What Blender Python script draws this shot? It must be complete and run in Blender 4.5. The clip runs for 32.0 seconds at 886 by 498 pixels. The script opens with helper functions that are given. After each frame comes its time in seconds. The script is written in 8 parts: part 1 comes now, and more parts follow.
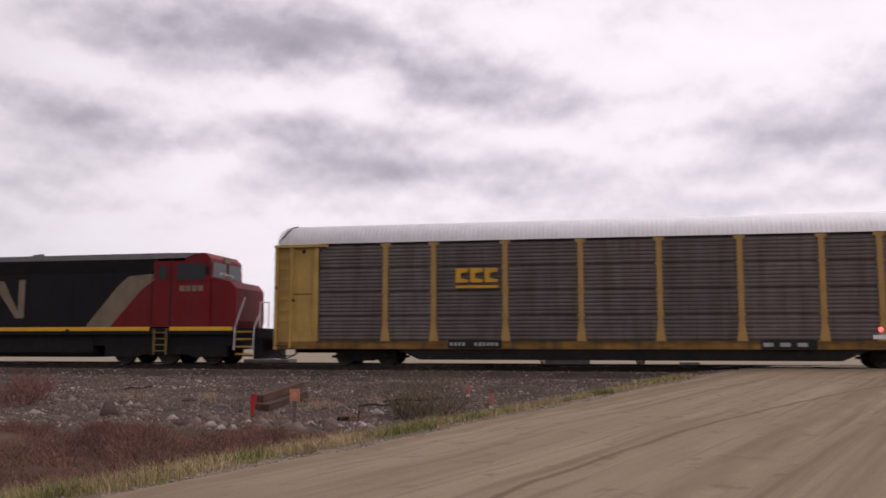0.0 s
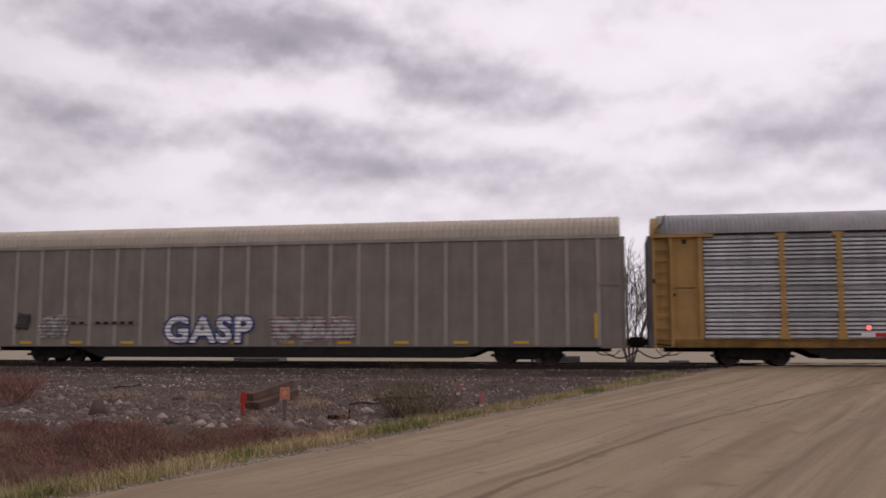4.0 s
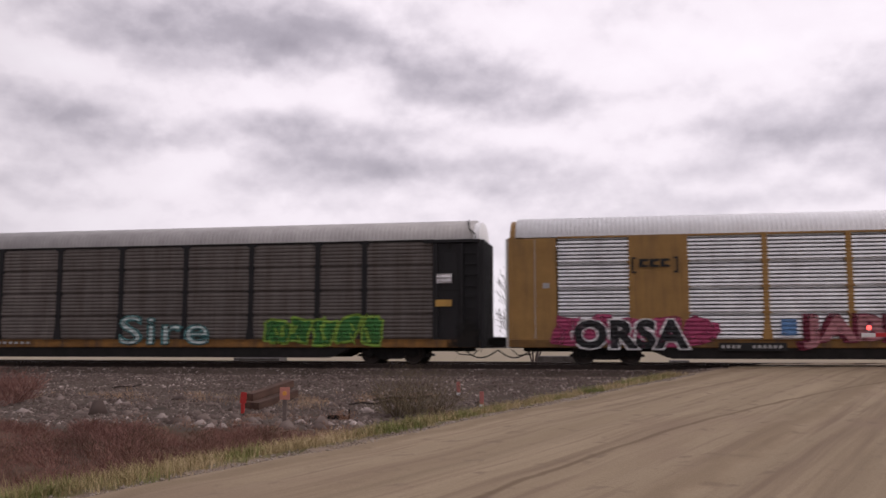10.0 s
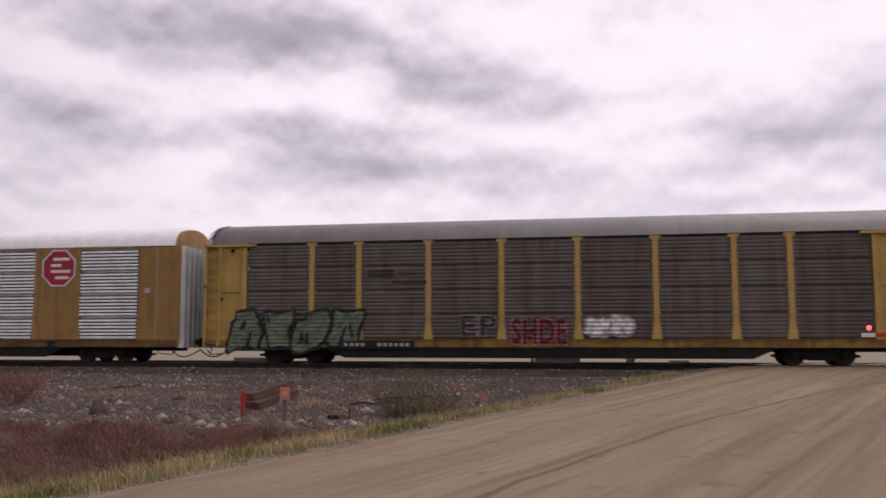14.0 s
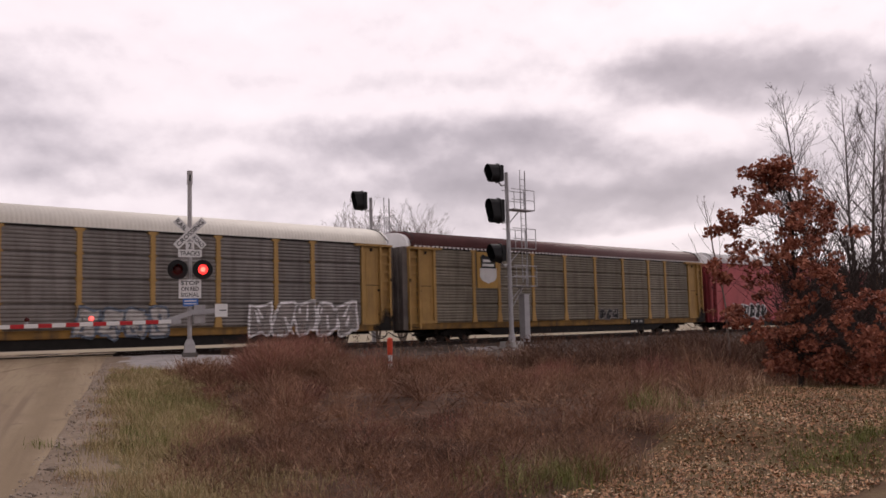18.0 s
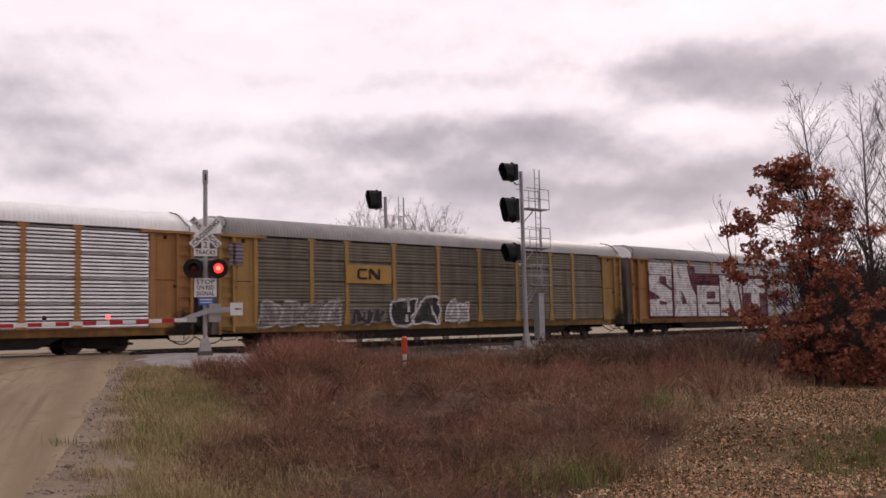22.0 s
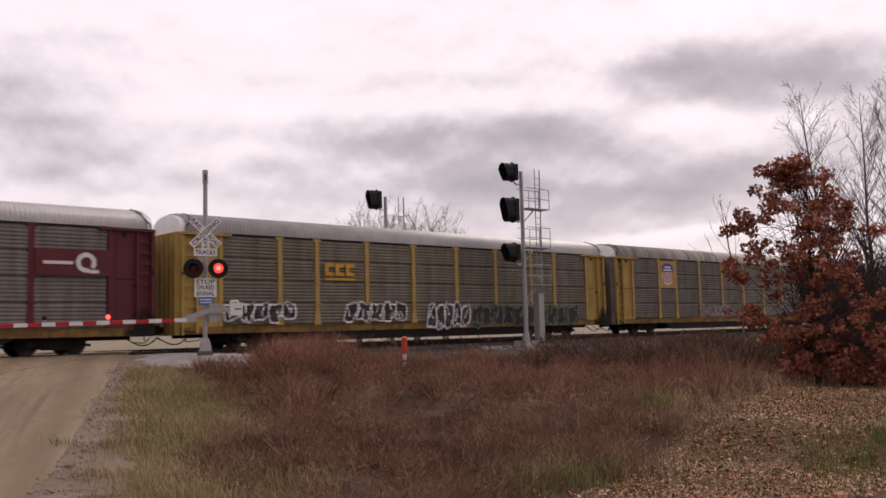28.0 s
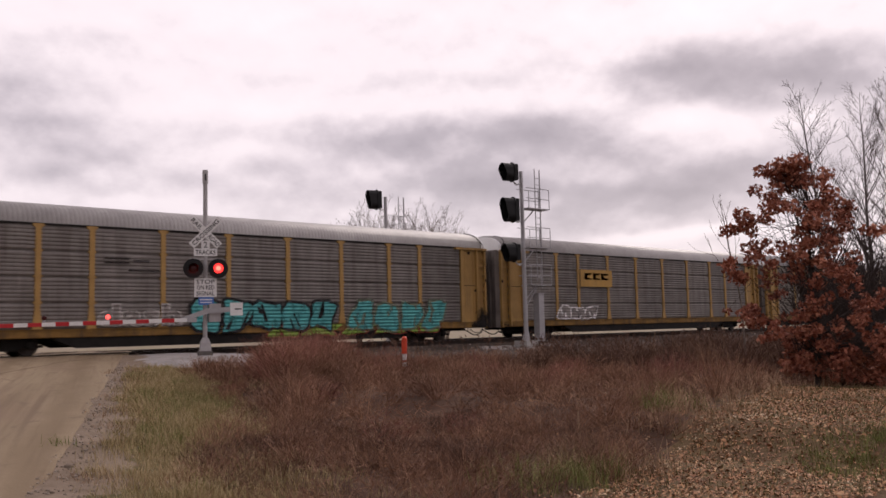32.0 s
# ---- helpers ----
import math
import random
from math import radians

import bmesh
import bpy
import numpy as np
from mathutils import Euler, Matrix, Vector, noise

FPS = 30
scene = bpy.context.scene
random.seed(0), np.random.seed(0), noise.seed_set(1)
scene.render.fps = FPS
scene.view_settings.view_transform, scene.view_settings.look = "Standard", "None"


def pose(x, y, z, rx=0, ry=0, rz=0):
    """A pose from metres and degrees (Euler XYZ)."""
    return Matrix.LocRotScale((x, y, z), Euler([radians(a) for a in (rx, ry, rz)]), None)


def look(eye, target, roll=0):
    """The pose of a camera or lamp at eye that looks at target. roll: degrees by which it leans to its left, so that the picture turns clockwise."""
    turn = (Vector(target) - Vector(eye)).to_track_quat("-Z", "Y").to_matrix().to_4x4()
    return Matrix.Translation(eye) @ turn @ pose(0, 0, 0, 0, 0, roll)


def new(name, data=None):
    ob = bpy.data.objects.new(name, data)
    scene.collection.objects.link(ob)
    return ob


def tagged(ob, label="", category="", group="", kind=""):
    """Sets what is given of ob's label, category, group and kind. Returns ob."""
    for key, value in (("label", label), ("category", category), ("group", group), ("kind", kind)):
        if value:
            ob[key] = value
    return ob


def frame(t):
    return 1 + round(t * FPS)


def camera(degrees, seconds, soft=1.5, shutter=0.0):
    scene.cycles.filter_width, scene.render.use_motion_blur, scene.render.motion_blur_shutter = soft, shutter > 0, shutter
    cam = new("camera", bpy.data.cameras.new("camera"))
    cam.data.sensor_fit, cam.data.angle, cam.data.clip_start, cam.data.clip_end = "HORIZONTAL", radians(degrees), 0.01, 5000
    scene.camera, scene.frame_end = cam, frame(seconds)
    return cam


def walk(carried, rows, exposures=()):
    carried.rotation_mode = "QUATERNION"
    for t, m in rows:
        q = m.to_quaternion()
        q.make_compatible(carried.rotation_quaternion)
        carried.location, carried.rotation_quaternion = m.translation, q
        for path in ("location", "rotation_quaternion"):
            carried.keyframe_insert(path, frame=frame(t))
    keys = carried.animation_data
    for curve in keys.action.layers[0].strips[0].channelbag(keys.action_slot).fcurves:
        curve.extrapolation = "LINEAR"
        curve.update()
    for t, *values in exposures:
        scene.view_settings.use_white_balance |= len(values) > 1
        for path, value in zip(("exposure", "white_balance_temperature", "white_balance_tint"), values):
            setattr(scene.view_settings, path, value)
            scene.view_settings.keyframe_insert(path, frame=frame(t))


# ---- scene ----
# One clip: a fixed eye that turns once from the ballast to the crossing signals, while a train of car carriers runs by.
EYE = (0.0, 0.0, 0.732)
cam = camera(53.24, 32.0, soft=1.6, shutter=0.12)
TURN = [(0.0, 11.48, 6.34, -0.07), (0.5, 11.02, 6.24, -0.05), (1.0, 10.86, 6.25, -0.04), (3.0, 10.86, 6.23, -0.04),
        (8.0, 10.86, 6.23, -0.04), (14.5, 10.86, 6.23, -0.04), (15.8, 10.75, 6.25, -0.04), (16.3, 9.6, 6.30, -0.02), (16.5, 6.73, 6.35, 0.03),
        (16.6, 1.9, 6.40, 0.12), (16.7, -4.05, 6.33, 0.18), (16.8, -9.6, 6.18, 0.25), (16.9, -15.0, 5.95, 0.33),
        (17.0, -20.4, 5.81, 0.5), (17.1, -25.1, 5.65, 0.65), (17.2, -29.0, 5.51, 0.79), (17.3, -32.4, 5.44, 0.85),
        (17.5, -36.97, 5.32, 0.98), (17.7, -41.2, 5.2, 1.25), (17.9, -42.85, 5.08, 1.4), (18.0, -42.61, 5.07, 1.42),
        (18.5, -41.88, 4.97, 1.33), (19.0, -41.73, 4.92, 1.31), (20.0, -41.68, 4.92, 1.31), (20.5, -41.68, 5.03, 1.31),
        (26.0, -41.68, 5.03, 1.31), (32.0, -41.68, 5.03, 1.31)]
walk(cam, [(t, pose(*EYE, 90 + p, r, y)) for t, y, p, r in TURN], exposures=[(0.0, 0.0, 6450, 16.0), (2.2, 0.0, 6450, 16.0), (3.0, -0.2, 6450, 16.0), (3.8, -0.15, 6450, 16.0), (5.5, 0.0, 6450, 16.0), (12.3, 0.0, 6450, 16.0), (13.0, -0.13, 6450, 16.0), (13.8, 0.0, 6450, 16.0), (16.2, 0.0, 6450, 16.0), (17.0, -0.15, 6600, 17.0), (18.0, 0.0, 6750, 18.0), (32.0, 0.0, 6750, 18.0)])

# ---------------------------------------------------------------- sky and sun
SUN_AZ, SUN_EL = 62.0, 30.0      # degrees from +y towards +x, degrees up


def make_world():
    w = bpy.data.worlds.new("overcast")
    scene.world = w
    w.use_nodes = True
    nt = w.node_tree
    nt.nodes.clear()
    nd = lambda kind: nt.nodes.new(kind)
    ln = nt.links.new

    def val(v):
        n = nd("ShaderNodeValue")
        n.outputs[0].default_value = v
        return n.outputs[0]

    def m(op, a, b=None, clamp=False):
        n = nd("ShaderNodeMath")
        n.operation, n.use_clamp = op, clamp
        for i, s in enumerate((a, b)):
            if s is None:
                continue
            if isinstance(s, (int, float)):
                n.inputs[i].default_value = s
            else:
                ln(s, n.inputs[i])
        return n.outputs[0]

    co = nd("ShaderNodeTexCoord").outputs["Generated"]
    sep = nd("ShaderNodeSeparateXYZ")
    ln(co, sep.inputs[0])
    dx, dy, dz = sep.outputs
    up = m("ADD", m("MAXIMUM", dz, 0.0), 0.10)
    px, py = m("DIVIDE", dx, up), m("DIVIDE", dy, up)
    flat = nd("ShaderNodeCombineXYZ")
    ln(px, flat.inputs[0]), ln(py, flat.inputs[1])

    def fbm(scale, detail, dist, offset, rough=0.55):
        mp = nd("ShaderNodeMapping")
        mp.inputs["Location"].default_value = offset
        ln(flat.outputs[0], mp.inputs["Vector"])
        n = nd("ShaderNodeTexNoise")
        n.inputs["Scale"].default_value, n.inputs["Detail"].default_value = scale, detail
        n.inputs["Roughness"].default_value, n.inputs["Distortion"].default_value = rough, dist
        ln(mp.outputs[0], n.inputs["Vector"])
        return n.outputs["Fac"]

    az, el = m("ARCTAN2", dx, dy), m("ARCSINE", dz)
    # puffs are rounder than they are in the flat sheet: noise in angles, a little wider than high
    ang = nd("ShaderNodeCombineXYZ")
    ln(m("MULTIPLY", az, 0.72), ang.inputs[0]), ln(el, ang.inputs[1])

    def puff(scale, detail, offset, rough=0.55):
        mp = nd("ShaderNodeMapping")
        mp.inputs["Location"].default_value = offset
        ln(ang.outputs[0], mp.inputs["Vector"])
        n = nd("ShaderNodeTexNoise")
        n.inputs["Scale"].default_value, n.inputs["Detail"].default_value, n.inputs["Roughness"].default_value = scale, detail, rough
        ln(mp.outputs[0], n.inputs["Vector"])
        return n

    n1 = puff(9.0, 4.0, (0.3, 0.7, 0.0), 0.5)
    sp1 = nd("ShaderNodeSeparateColor")
    ln(n1.outputs["Color"], sp1.inputs[0])
    wob_a = m("MULTIPLY", m("SUBTRACT", sp1.outputs[0], 0.5), 0.13)
    wob_e = m("MULTIPLY", m("SUBTRACT", sp1.outputs[1], 0.5), 0.055)
    sheet = fbm(0.55, 4.0, 0.2, (3.1, 1.7, 0.0))
    lumps = puff(14.0, 5.0, (2.3, 0.2, 0.0), 0.50).outputs["Fac"]
    above = puff(14.0, 5.0, (2.3, 0.214, 0.0), 0.50).outputs["Fac"]
    dens = m("ADD", 0.315, m("MULTIPLY", m("SUBTRACT", sheet, 0.5), 0.30))
    # the large clouds of that hour: azimuth, elevation, half widths (degrees), weight
    for a, e, wa, we, k in CLOUDS:
        u = m("DIVIDE", m("ADD", m("SUBTRACT", az, radians(-a)), wob_a), radians(wa * 1.22))
        v = m("DIVIDE", m("ADD", m("SUBTRACT", el, radians(e)), wob_e), radians(we * 1.25))
        r2 = m("ADD", m("MULTIPLY", u, u), m("MULTIPLY", v, v))
        dens = m("ADD", dens, m("MULTIPLY", m("POWER", 2.718, m("MULTIPLY", r2, -1.0)), k))
    # lumps are strongest where the cloud is thick; each is paler on top and darker below
    thick = m("MINIMUM", m("MAXIMUM", m("MULTIPLY", dens, 1.1), 0.22), 0.6)
    relief = m("ADD", m("MULTIPLY", m("SUBTRACT", lumps, 0.5), 0.62), m("MULTIPLY", m("SUBTRACT", above, lumps), 1.6))
    dens = m("ADD", dens, m("MULTIPLY", relief, thick))
    ramp = nd("ShaderNodeValToRGB")
    cr = ramp.color_ramp
    cr.elements[0].position, cr.elements[0].color = 0.16, (0.965, 0.922, 0.95, 1)
    cr.elements[1].position, cr.elements[1].color = 0.86, (0.335, 0.312, 0.352, 1)
    for pos, c in ((0.34, (0.89, 0.835, 0.87)), (0.50, (0.655, 0.612, 0.655)), (0.66, (0.455, 0.425, 0.468))):
        cr.elements.new(pos).color = (*c, 1)
    ln(dens, ramp.inputs[0])
    # the haze over the horizon
    haze = m("POWER", m("SUBTRACT", 1.0, m("MINIMUM", m("MAXIMUM", dz, 0.0), 1.0)), 9.0)
    mix = nd("ShaderNodeMix")
    mix.data_type = "RGBA"
    ln(m("MULTIPLY", haze, 0.75), mix.inputs["Factor"])
    ln(ramp.outputs[0], mix.inputs[6])
    mix.inputs[7].default_value = (0.68, 0.648, 0.675, 1)
    # blue light above the clouds, thinned by them
    sky = nd("ShaderNodeTexSky")
    sky.sky_type, sky.sun_disc = "NISHITA", False
    sky.sun_elevation, sky.sun_rotation = radians(SUN_EL), radians(SUN_AZ)
    bg1, bg2, add = nd("ShaderNodeBackground"), nd("ShaderNodeBackground"), nd("ShaderNodeAddShader")
    ln(sky.outputs[0], bg1.inputs[0])
    bg1.inputs[1].default_value = 0.004
    toward = m("COSINE", m("SUBTRACT", az, radians(SUN_AZ)))
    side = nd("ShaderNodeMapRange")
    side.interpolation_type = "SMOOTHSTEP"
    for i, v in ((1, -0.65), (2, 0.15), (3, 0.60), (4, 1.05)):
        side.inputs[i].default_value = v
    ln(toward, side.inputs[0])
    ln(m("MULTIPLY", side.outputs[0], 1.0), bg2.inputs[1])
    ln(mix.outputs[2], bg2.inputs[0])
    out = nd("ShaderNodeOutputWorld")
    ln(bg1.outputs[0], add.inputs[0]), ln(bg2.outputs[0], add.inputs[1])
    ln(add.outputs[0], out.inputs[0])


CLOUDS = [(27.6, 20.5, 7.6, 1.8, 0.3), (19.3, 19.3, 4.3, 1.4, 0.3), (30.6, 18.3, 4.9, 1.2, 0.14), (24.0, 17.6, 2.6, 0.5, 0.1), (10.3, 17.1, 3.6, 1.7, 0.3), (5.4, 15.5, 3.6, 0.9, 0.16), (14.0, 18.7, 1.6, 0.9, 0.1), (32.1, 13.1, 4.3, 1.4, 0.26),
          (36.0, 10.3, 2.3, 1.1, 0.16), (17.7, 12.5, 4.6, 1.5, 0.3), (22.8, 13.3, 3.3, 1.0, 0.18), (14.4, 11.2, 2.6, 0.7, 0.18), (23.1, 10.2, 2.3, 0.7, 0.18), (6.6, 11.3, 3.1, 1.4, 0.24), (8.0, 10.1, 3.6, 0.5, 0.1), (-11.1, 13.4, 5.6, 1.3, 0.24),
          (-5.8, 16.1, 3.0, 1.0, 0.08), (-14.9, 14.7, 2.6, 0.8, 0.12), (-13.8, 16.6, 3.0, 0.7, 0.06), (-1.9, 13.4, 3.0, 0.7, 0.07), (-0.2, 20.6, 2.0, 0.8, 0.05), (-7.6, 8.9, 4.0, 0.6, 0.07), (21.3, 8.7, 9.9, 0.5, 0.1), (-0.7, 8.7, 6.6, 0.5, 0.06),
          (34.8, 16.1, 2.0, 1.0, -0.1), (23.9, 15.0, 3.0, 1.0, -0.1), (17.7, 15.4, 2.0, 0.9, -0.12), (-7.9, 17.3, 5.3, 1.3, -0.08), (6.5, 19.9, 3.0, 1.3, -0.1), (5.4, 13.3, 2.3, 0.6, -0.12), (28.3, 10.9, 2.6, 0.9, -0.08), (-60.6, 15.2, 6.3, 1.3, 0.4),
          (-55.1, 16.4, 2.6, 0.7, 0.12), (-66.1, 14.2, 2.6, 0.9, 0.14), (-35.6, 12.5, 4.0, 1.3, 0.22), (-40.8, 11.6, 3.6, 1.3, 0.24), (-48.2, 12.3, 4.9, 1.3, 0.32), (-52.5, 11.4, 2.0, 0.9, 0.12), (-44.1, 9.4, 4.9, 0.9, 0.3), (-50.0, 8.5, 4.3, 0.7, 0.2),
          (-33.5, 8.5, 3.6, 0.7, 0.18), (-30.6, 10.0, 2.6, 0.6, 0.14), (-56.7, 8.1, 3.6, 0.7, 0.24), (-61.1, 9.6, 3.0, 0.8, 0.2), (-59.7, 6.9, 4.0, 0.4, 0.1), (-22.6, 10.8, 4.9, 0.8, 0.14), (-27.7, 12.2, 3.0, 0.7, 0.1), (-18.4, 9.0, 4.0, 0.7, 0.1),
          (-24.5, 14.9, 5.3, 1.0, 0.05), (-42.3, 15.9, 5.9, 0.9, 0.1), (-33.4, 15.8, 4.0, 0.8, 0.07), (-46.0, 18.7, 7.3, 0.8, 0.06), (-38.5, 19.7, 6.6, 0.5, 0.04), (-57.2, 12.8, 3.0, 1.1, -0.2), (-63.5, 12.3, 3.3, 0.9, -0.16), (-36.7, 14.1, 2.0, 0.5, -0.06),
          (-23.0, 8.1, 3.0, 0.5, -0.1), (-56.6, 5.3, 5.6, 0.3, -0.4), (-50.1, 14.4, 2.6, 0.5, -0.1), (-30.5, 13.5, 2.0, 0.7, -0.1), (-16.5, 12.0, 5, 1.4, 0.2), (-19, 17, 6, 1.6, 0.16), (-22, 9, 4, 1.1, 0.18), (-73, 13, 6, 1.8, 0.25),
          (-80, 9, 6, 1.5, 0.2), (44, 14, 6, 1.6, 0.22), (52, 10, 6, 1.6, 0.22), (-52, 7.0, 16, 3.2, 0.17), (-62, 12, 9, 4, 0.10), (-28, 18, 9, 5, -0.10), (-1, 8.5, 8, 2.5, 0.06), (-50, 6.0, 9, 1.5, 0.12)]
make_world()
sun = new("sun", bpy.data.lights.new("sun", "SUN"))
sun.data.energy, sun.data.angle, sun.data.color = 0.7, radians(25), (1.0, 0.95, 0.88)
sun.matrix_world = look((0, 0, 0), (-math.sin(radians(SUN_AZ)), -math.cos(radians(SUN_AZ)), -math.tan(radians(SUN_EL))))


# ---------------------------------------------------------------- materials
def material(name, color, rough=0.7, metal=0.0, vary=0.25, scale=3.0, grime=0.0, bump=0.15, grain=40.0, second=None, stretch=(1, 1, 1), emit=0.0, rand=0.0, spec=0.28):
    """A worn surface: two scales of stain, run-down streaks (grime), and fine relief."""
    mt = bpy.data.materials.new(name)
    mt.use_nodes = True
    nt = mt.node_tree
    ln = nt.links.new
    b = nt.nodes["Principled BSDF"]
    b.inputs["Roughness"].default_value, b.inputs["Metallic"].default_value = rough, metal
    b.inputs["Specular IOR Level"].default_value = spec
    co = nt.nodes.new("ShaderNodeTexCoord").outputs["Object"]

    def noise_of(sc, detail, st=(1, 1, 1), rough_=0.6):
        mp = nt.nodes.new("ShaderNodeMapping")
        mp.inputs["Scale"].default_value = st
        ln(co, mp.inputs["Vector"])
        n = nt.nodes.new("ShaderNodeTexNoise")
        n.inputs["Scale"].default_value, n.inputs["Detail"].default_value, n.inputs["Roughness"].default_value = sc, detail, rough_
        ln(mp.outputs[0], n.inputs["Vector"])
        return n.outputs["Fac"]

    def mixed(fac, a, c2):
        n = nt.nodes.new("ShaderNodeMix")
        n.data_type = "RGBA"
        if isinstance(fac, float):
            n.inputs["Factor"].default_value = fac
        else:
            ln(fac, n.inputs["Factor"])
        for i, c in ((6, a), (7, c2)):
            if isinstance(c, tuple):
                n.inputs[i].default_value = (*c, 1)
            else:
                ln(c, n.inputs[i])
        return n.outputs[2]

    def ramp(fac, lo, hi):
        n = nt.nodes.new("ShaderNodeMapRange")
        n.inputs[1].default_value, n.inputs[2].default_value = lo, hi
        ln(fac, n.inputs[0])
        return n.outputs[0]

    dark = tuple(c * (1 - vary) for c in color)
    lite = second or tuple(min(1.0, c * (1 + vary)) for c in color)
    c = mixed(ramp(noise_of(scale, 6, stretch), 0.3, 0.7), dark, lite)
    c = mixed(ramp(noise_of(grain, 3), 0.35, 0.75), c, mixed(0.35, c, tuple(x * 0.6 for x in color)))
    if grime:
        g = ramp(noise_of(1.6, 5, (2.2, 2.2, 0.22)), 0.45, 0.8)
        n = nt.nodes.new("ShaderNodeMath")
        n.operation = "MULTIPLY"
        ln(g, n.inputs[0])
        n.inputs[1].default_value = grime
        c = mixed(n.outputs[0], c, (0.055, 0.042, 0.036))
    if rand:
        oi = nt.nodes.new("ShaderNodeObjectInfo")
        hs = nt.nodes.new("ShaderNodeHueSaturation")
        ln(c, hs.inputs["Color"])
        n = nt.nodes.new("ShaderNodeMapRange")
        n.inputs[3].default_value, n.inputs[4].default_value = 1 - rand, 1 + rand
        ln(oi.outputs["Random"], n.inputs[0])
        ln(n.outputs[0], hs.inputs["Value"])
        c = hs.outputs[0]
    ln(c, b.inputs["Base Color"])
    if emit:
        b.inputs["Emission Color"].default_value, b.inputs["Emission Strength"].default_value = (*color, 1), emit
    if bump:
        n = nt.nodes.new("ShaderNodeBump")
        n.inputs["Strength"].default_value, n.inputs["Distance"].default_value = bump, 0.02
        ln(noise_of(grain * 0.7, 4), n.inputs["Height"])
        ln(n.outputs[0], b.inputs["Normal"])
    return mt


def by_island(name, stops, rough=0.85, spec=0.2, scale=0.35, patch=0.35):
    """For stuff made of many pieces: each piece takes its own tone from the stops, in broad patches."""
    mt = bpy.data.materials.new(name)
    mt.use_nodes = True
    nt = mt.node_tree
    ln = nt.links.new
    b = nt.nodes["Principled BSDF"]
    b.inputs["Roughness"].default_value, b.inputs["Specular IOR Level"].default_value = rough, spec
    geo = nt.nodes.new("ShaderNodeNewGeometry")
    co = nt.nodes.new("ShaderNodeTexCoord")
    n = nt.nodes.new("ShaderNodeTexNoise")
    n.inputs["Scale"].default_value, n.inputs["Detail"].default_value = scale, 3
    ln(co.outputs["Object"], n.inputs["Vector"])
    mx = nt.nodes.new("ShaderNodeMix")
    mx.inputs[0].default_value = patch
    ln(geo.outputs["Random Per Island"], mx.inputs[2])
    rg = nt.nodes.new("ShaderNodeMapRange")
    rg.inputs[1].default_value, rg.inputs[2].default_value = 0.3, 0.7
    ln(n.outputs["Fac"], rg.inputs[0])
    ln(rg.outputs[0], mx.inputs[3])
    r = nt.nodes.new("ShaderNodeValToRGB")
    cr = r.color_ramp
    for i, c in enumerate(stops):
        e = cr.elements[i] if i < 2 else cr.elements.new(1)
        e.color = (*c, 1)
    for i, e in enumerate(cr.elements):
        e.position = i / (len(stops) - 1)
    for i, c in enumerate(stops):
        cr.elements[i].color = (*c, 1)
    ln(mx.outputs[0], r.inputs[0])
    ln(r.outputs[0], b.inputs["Base Color"])
    return mt


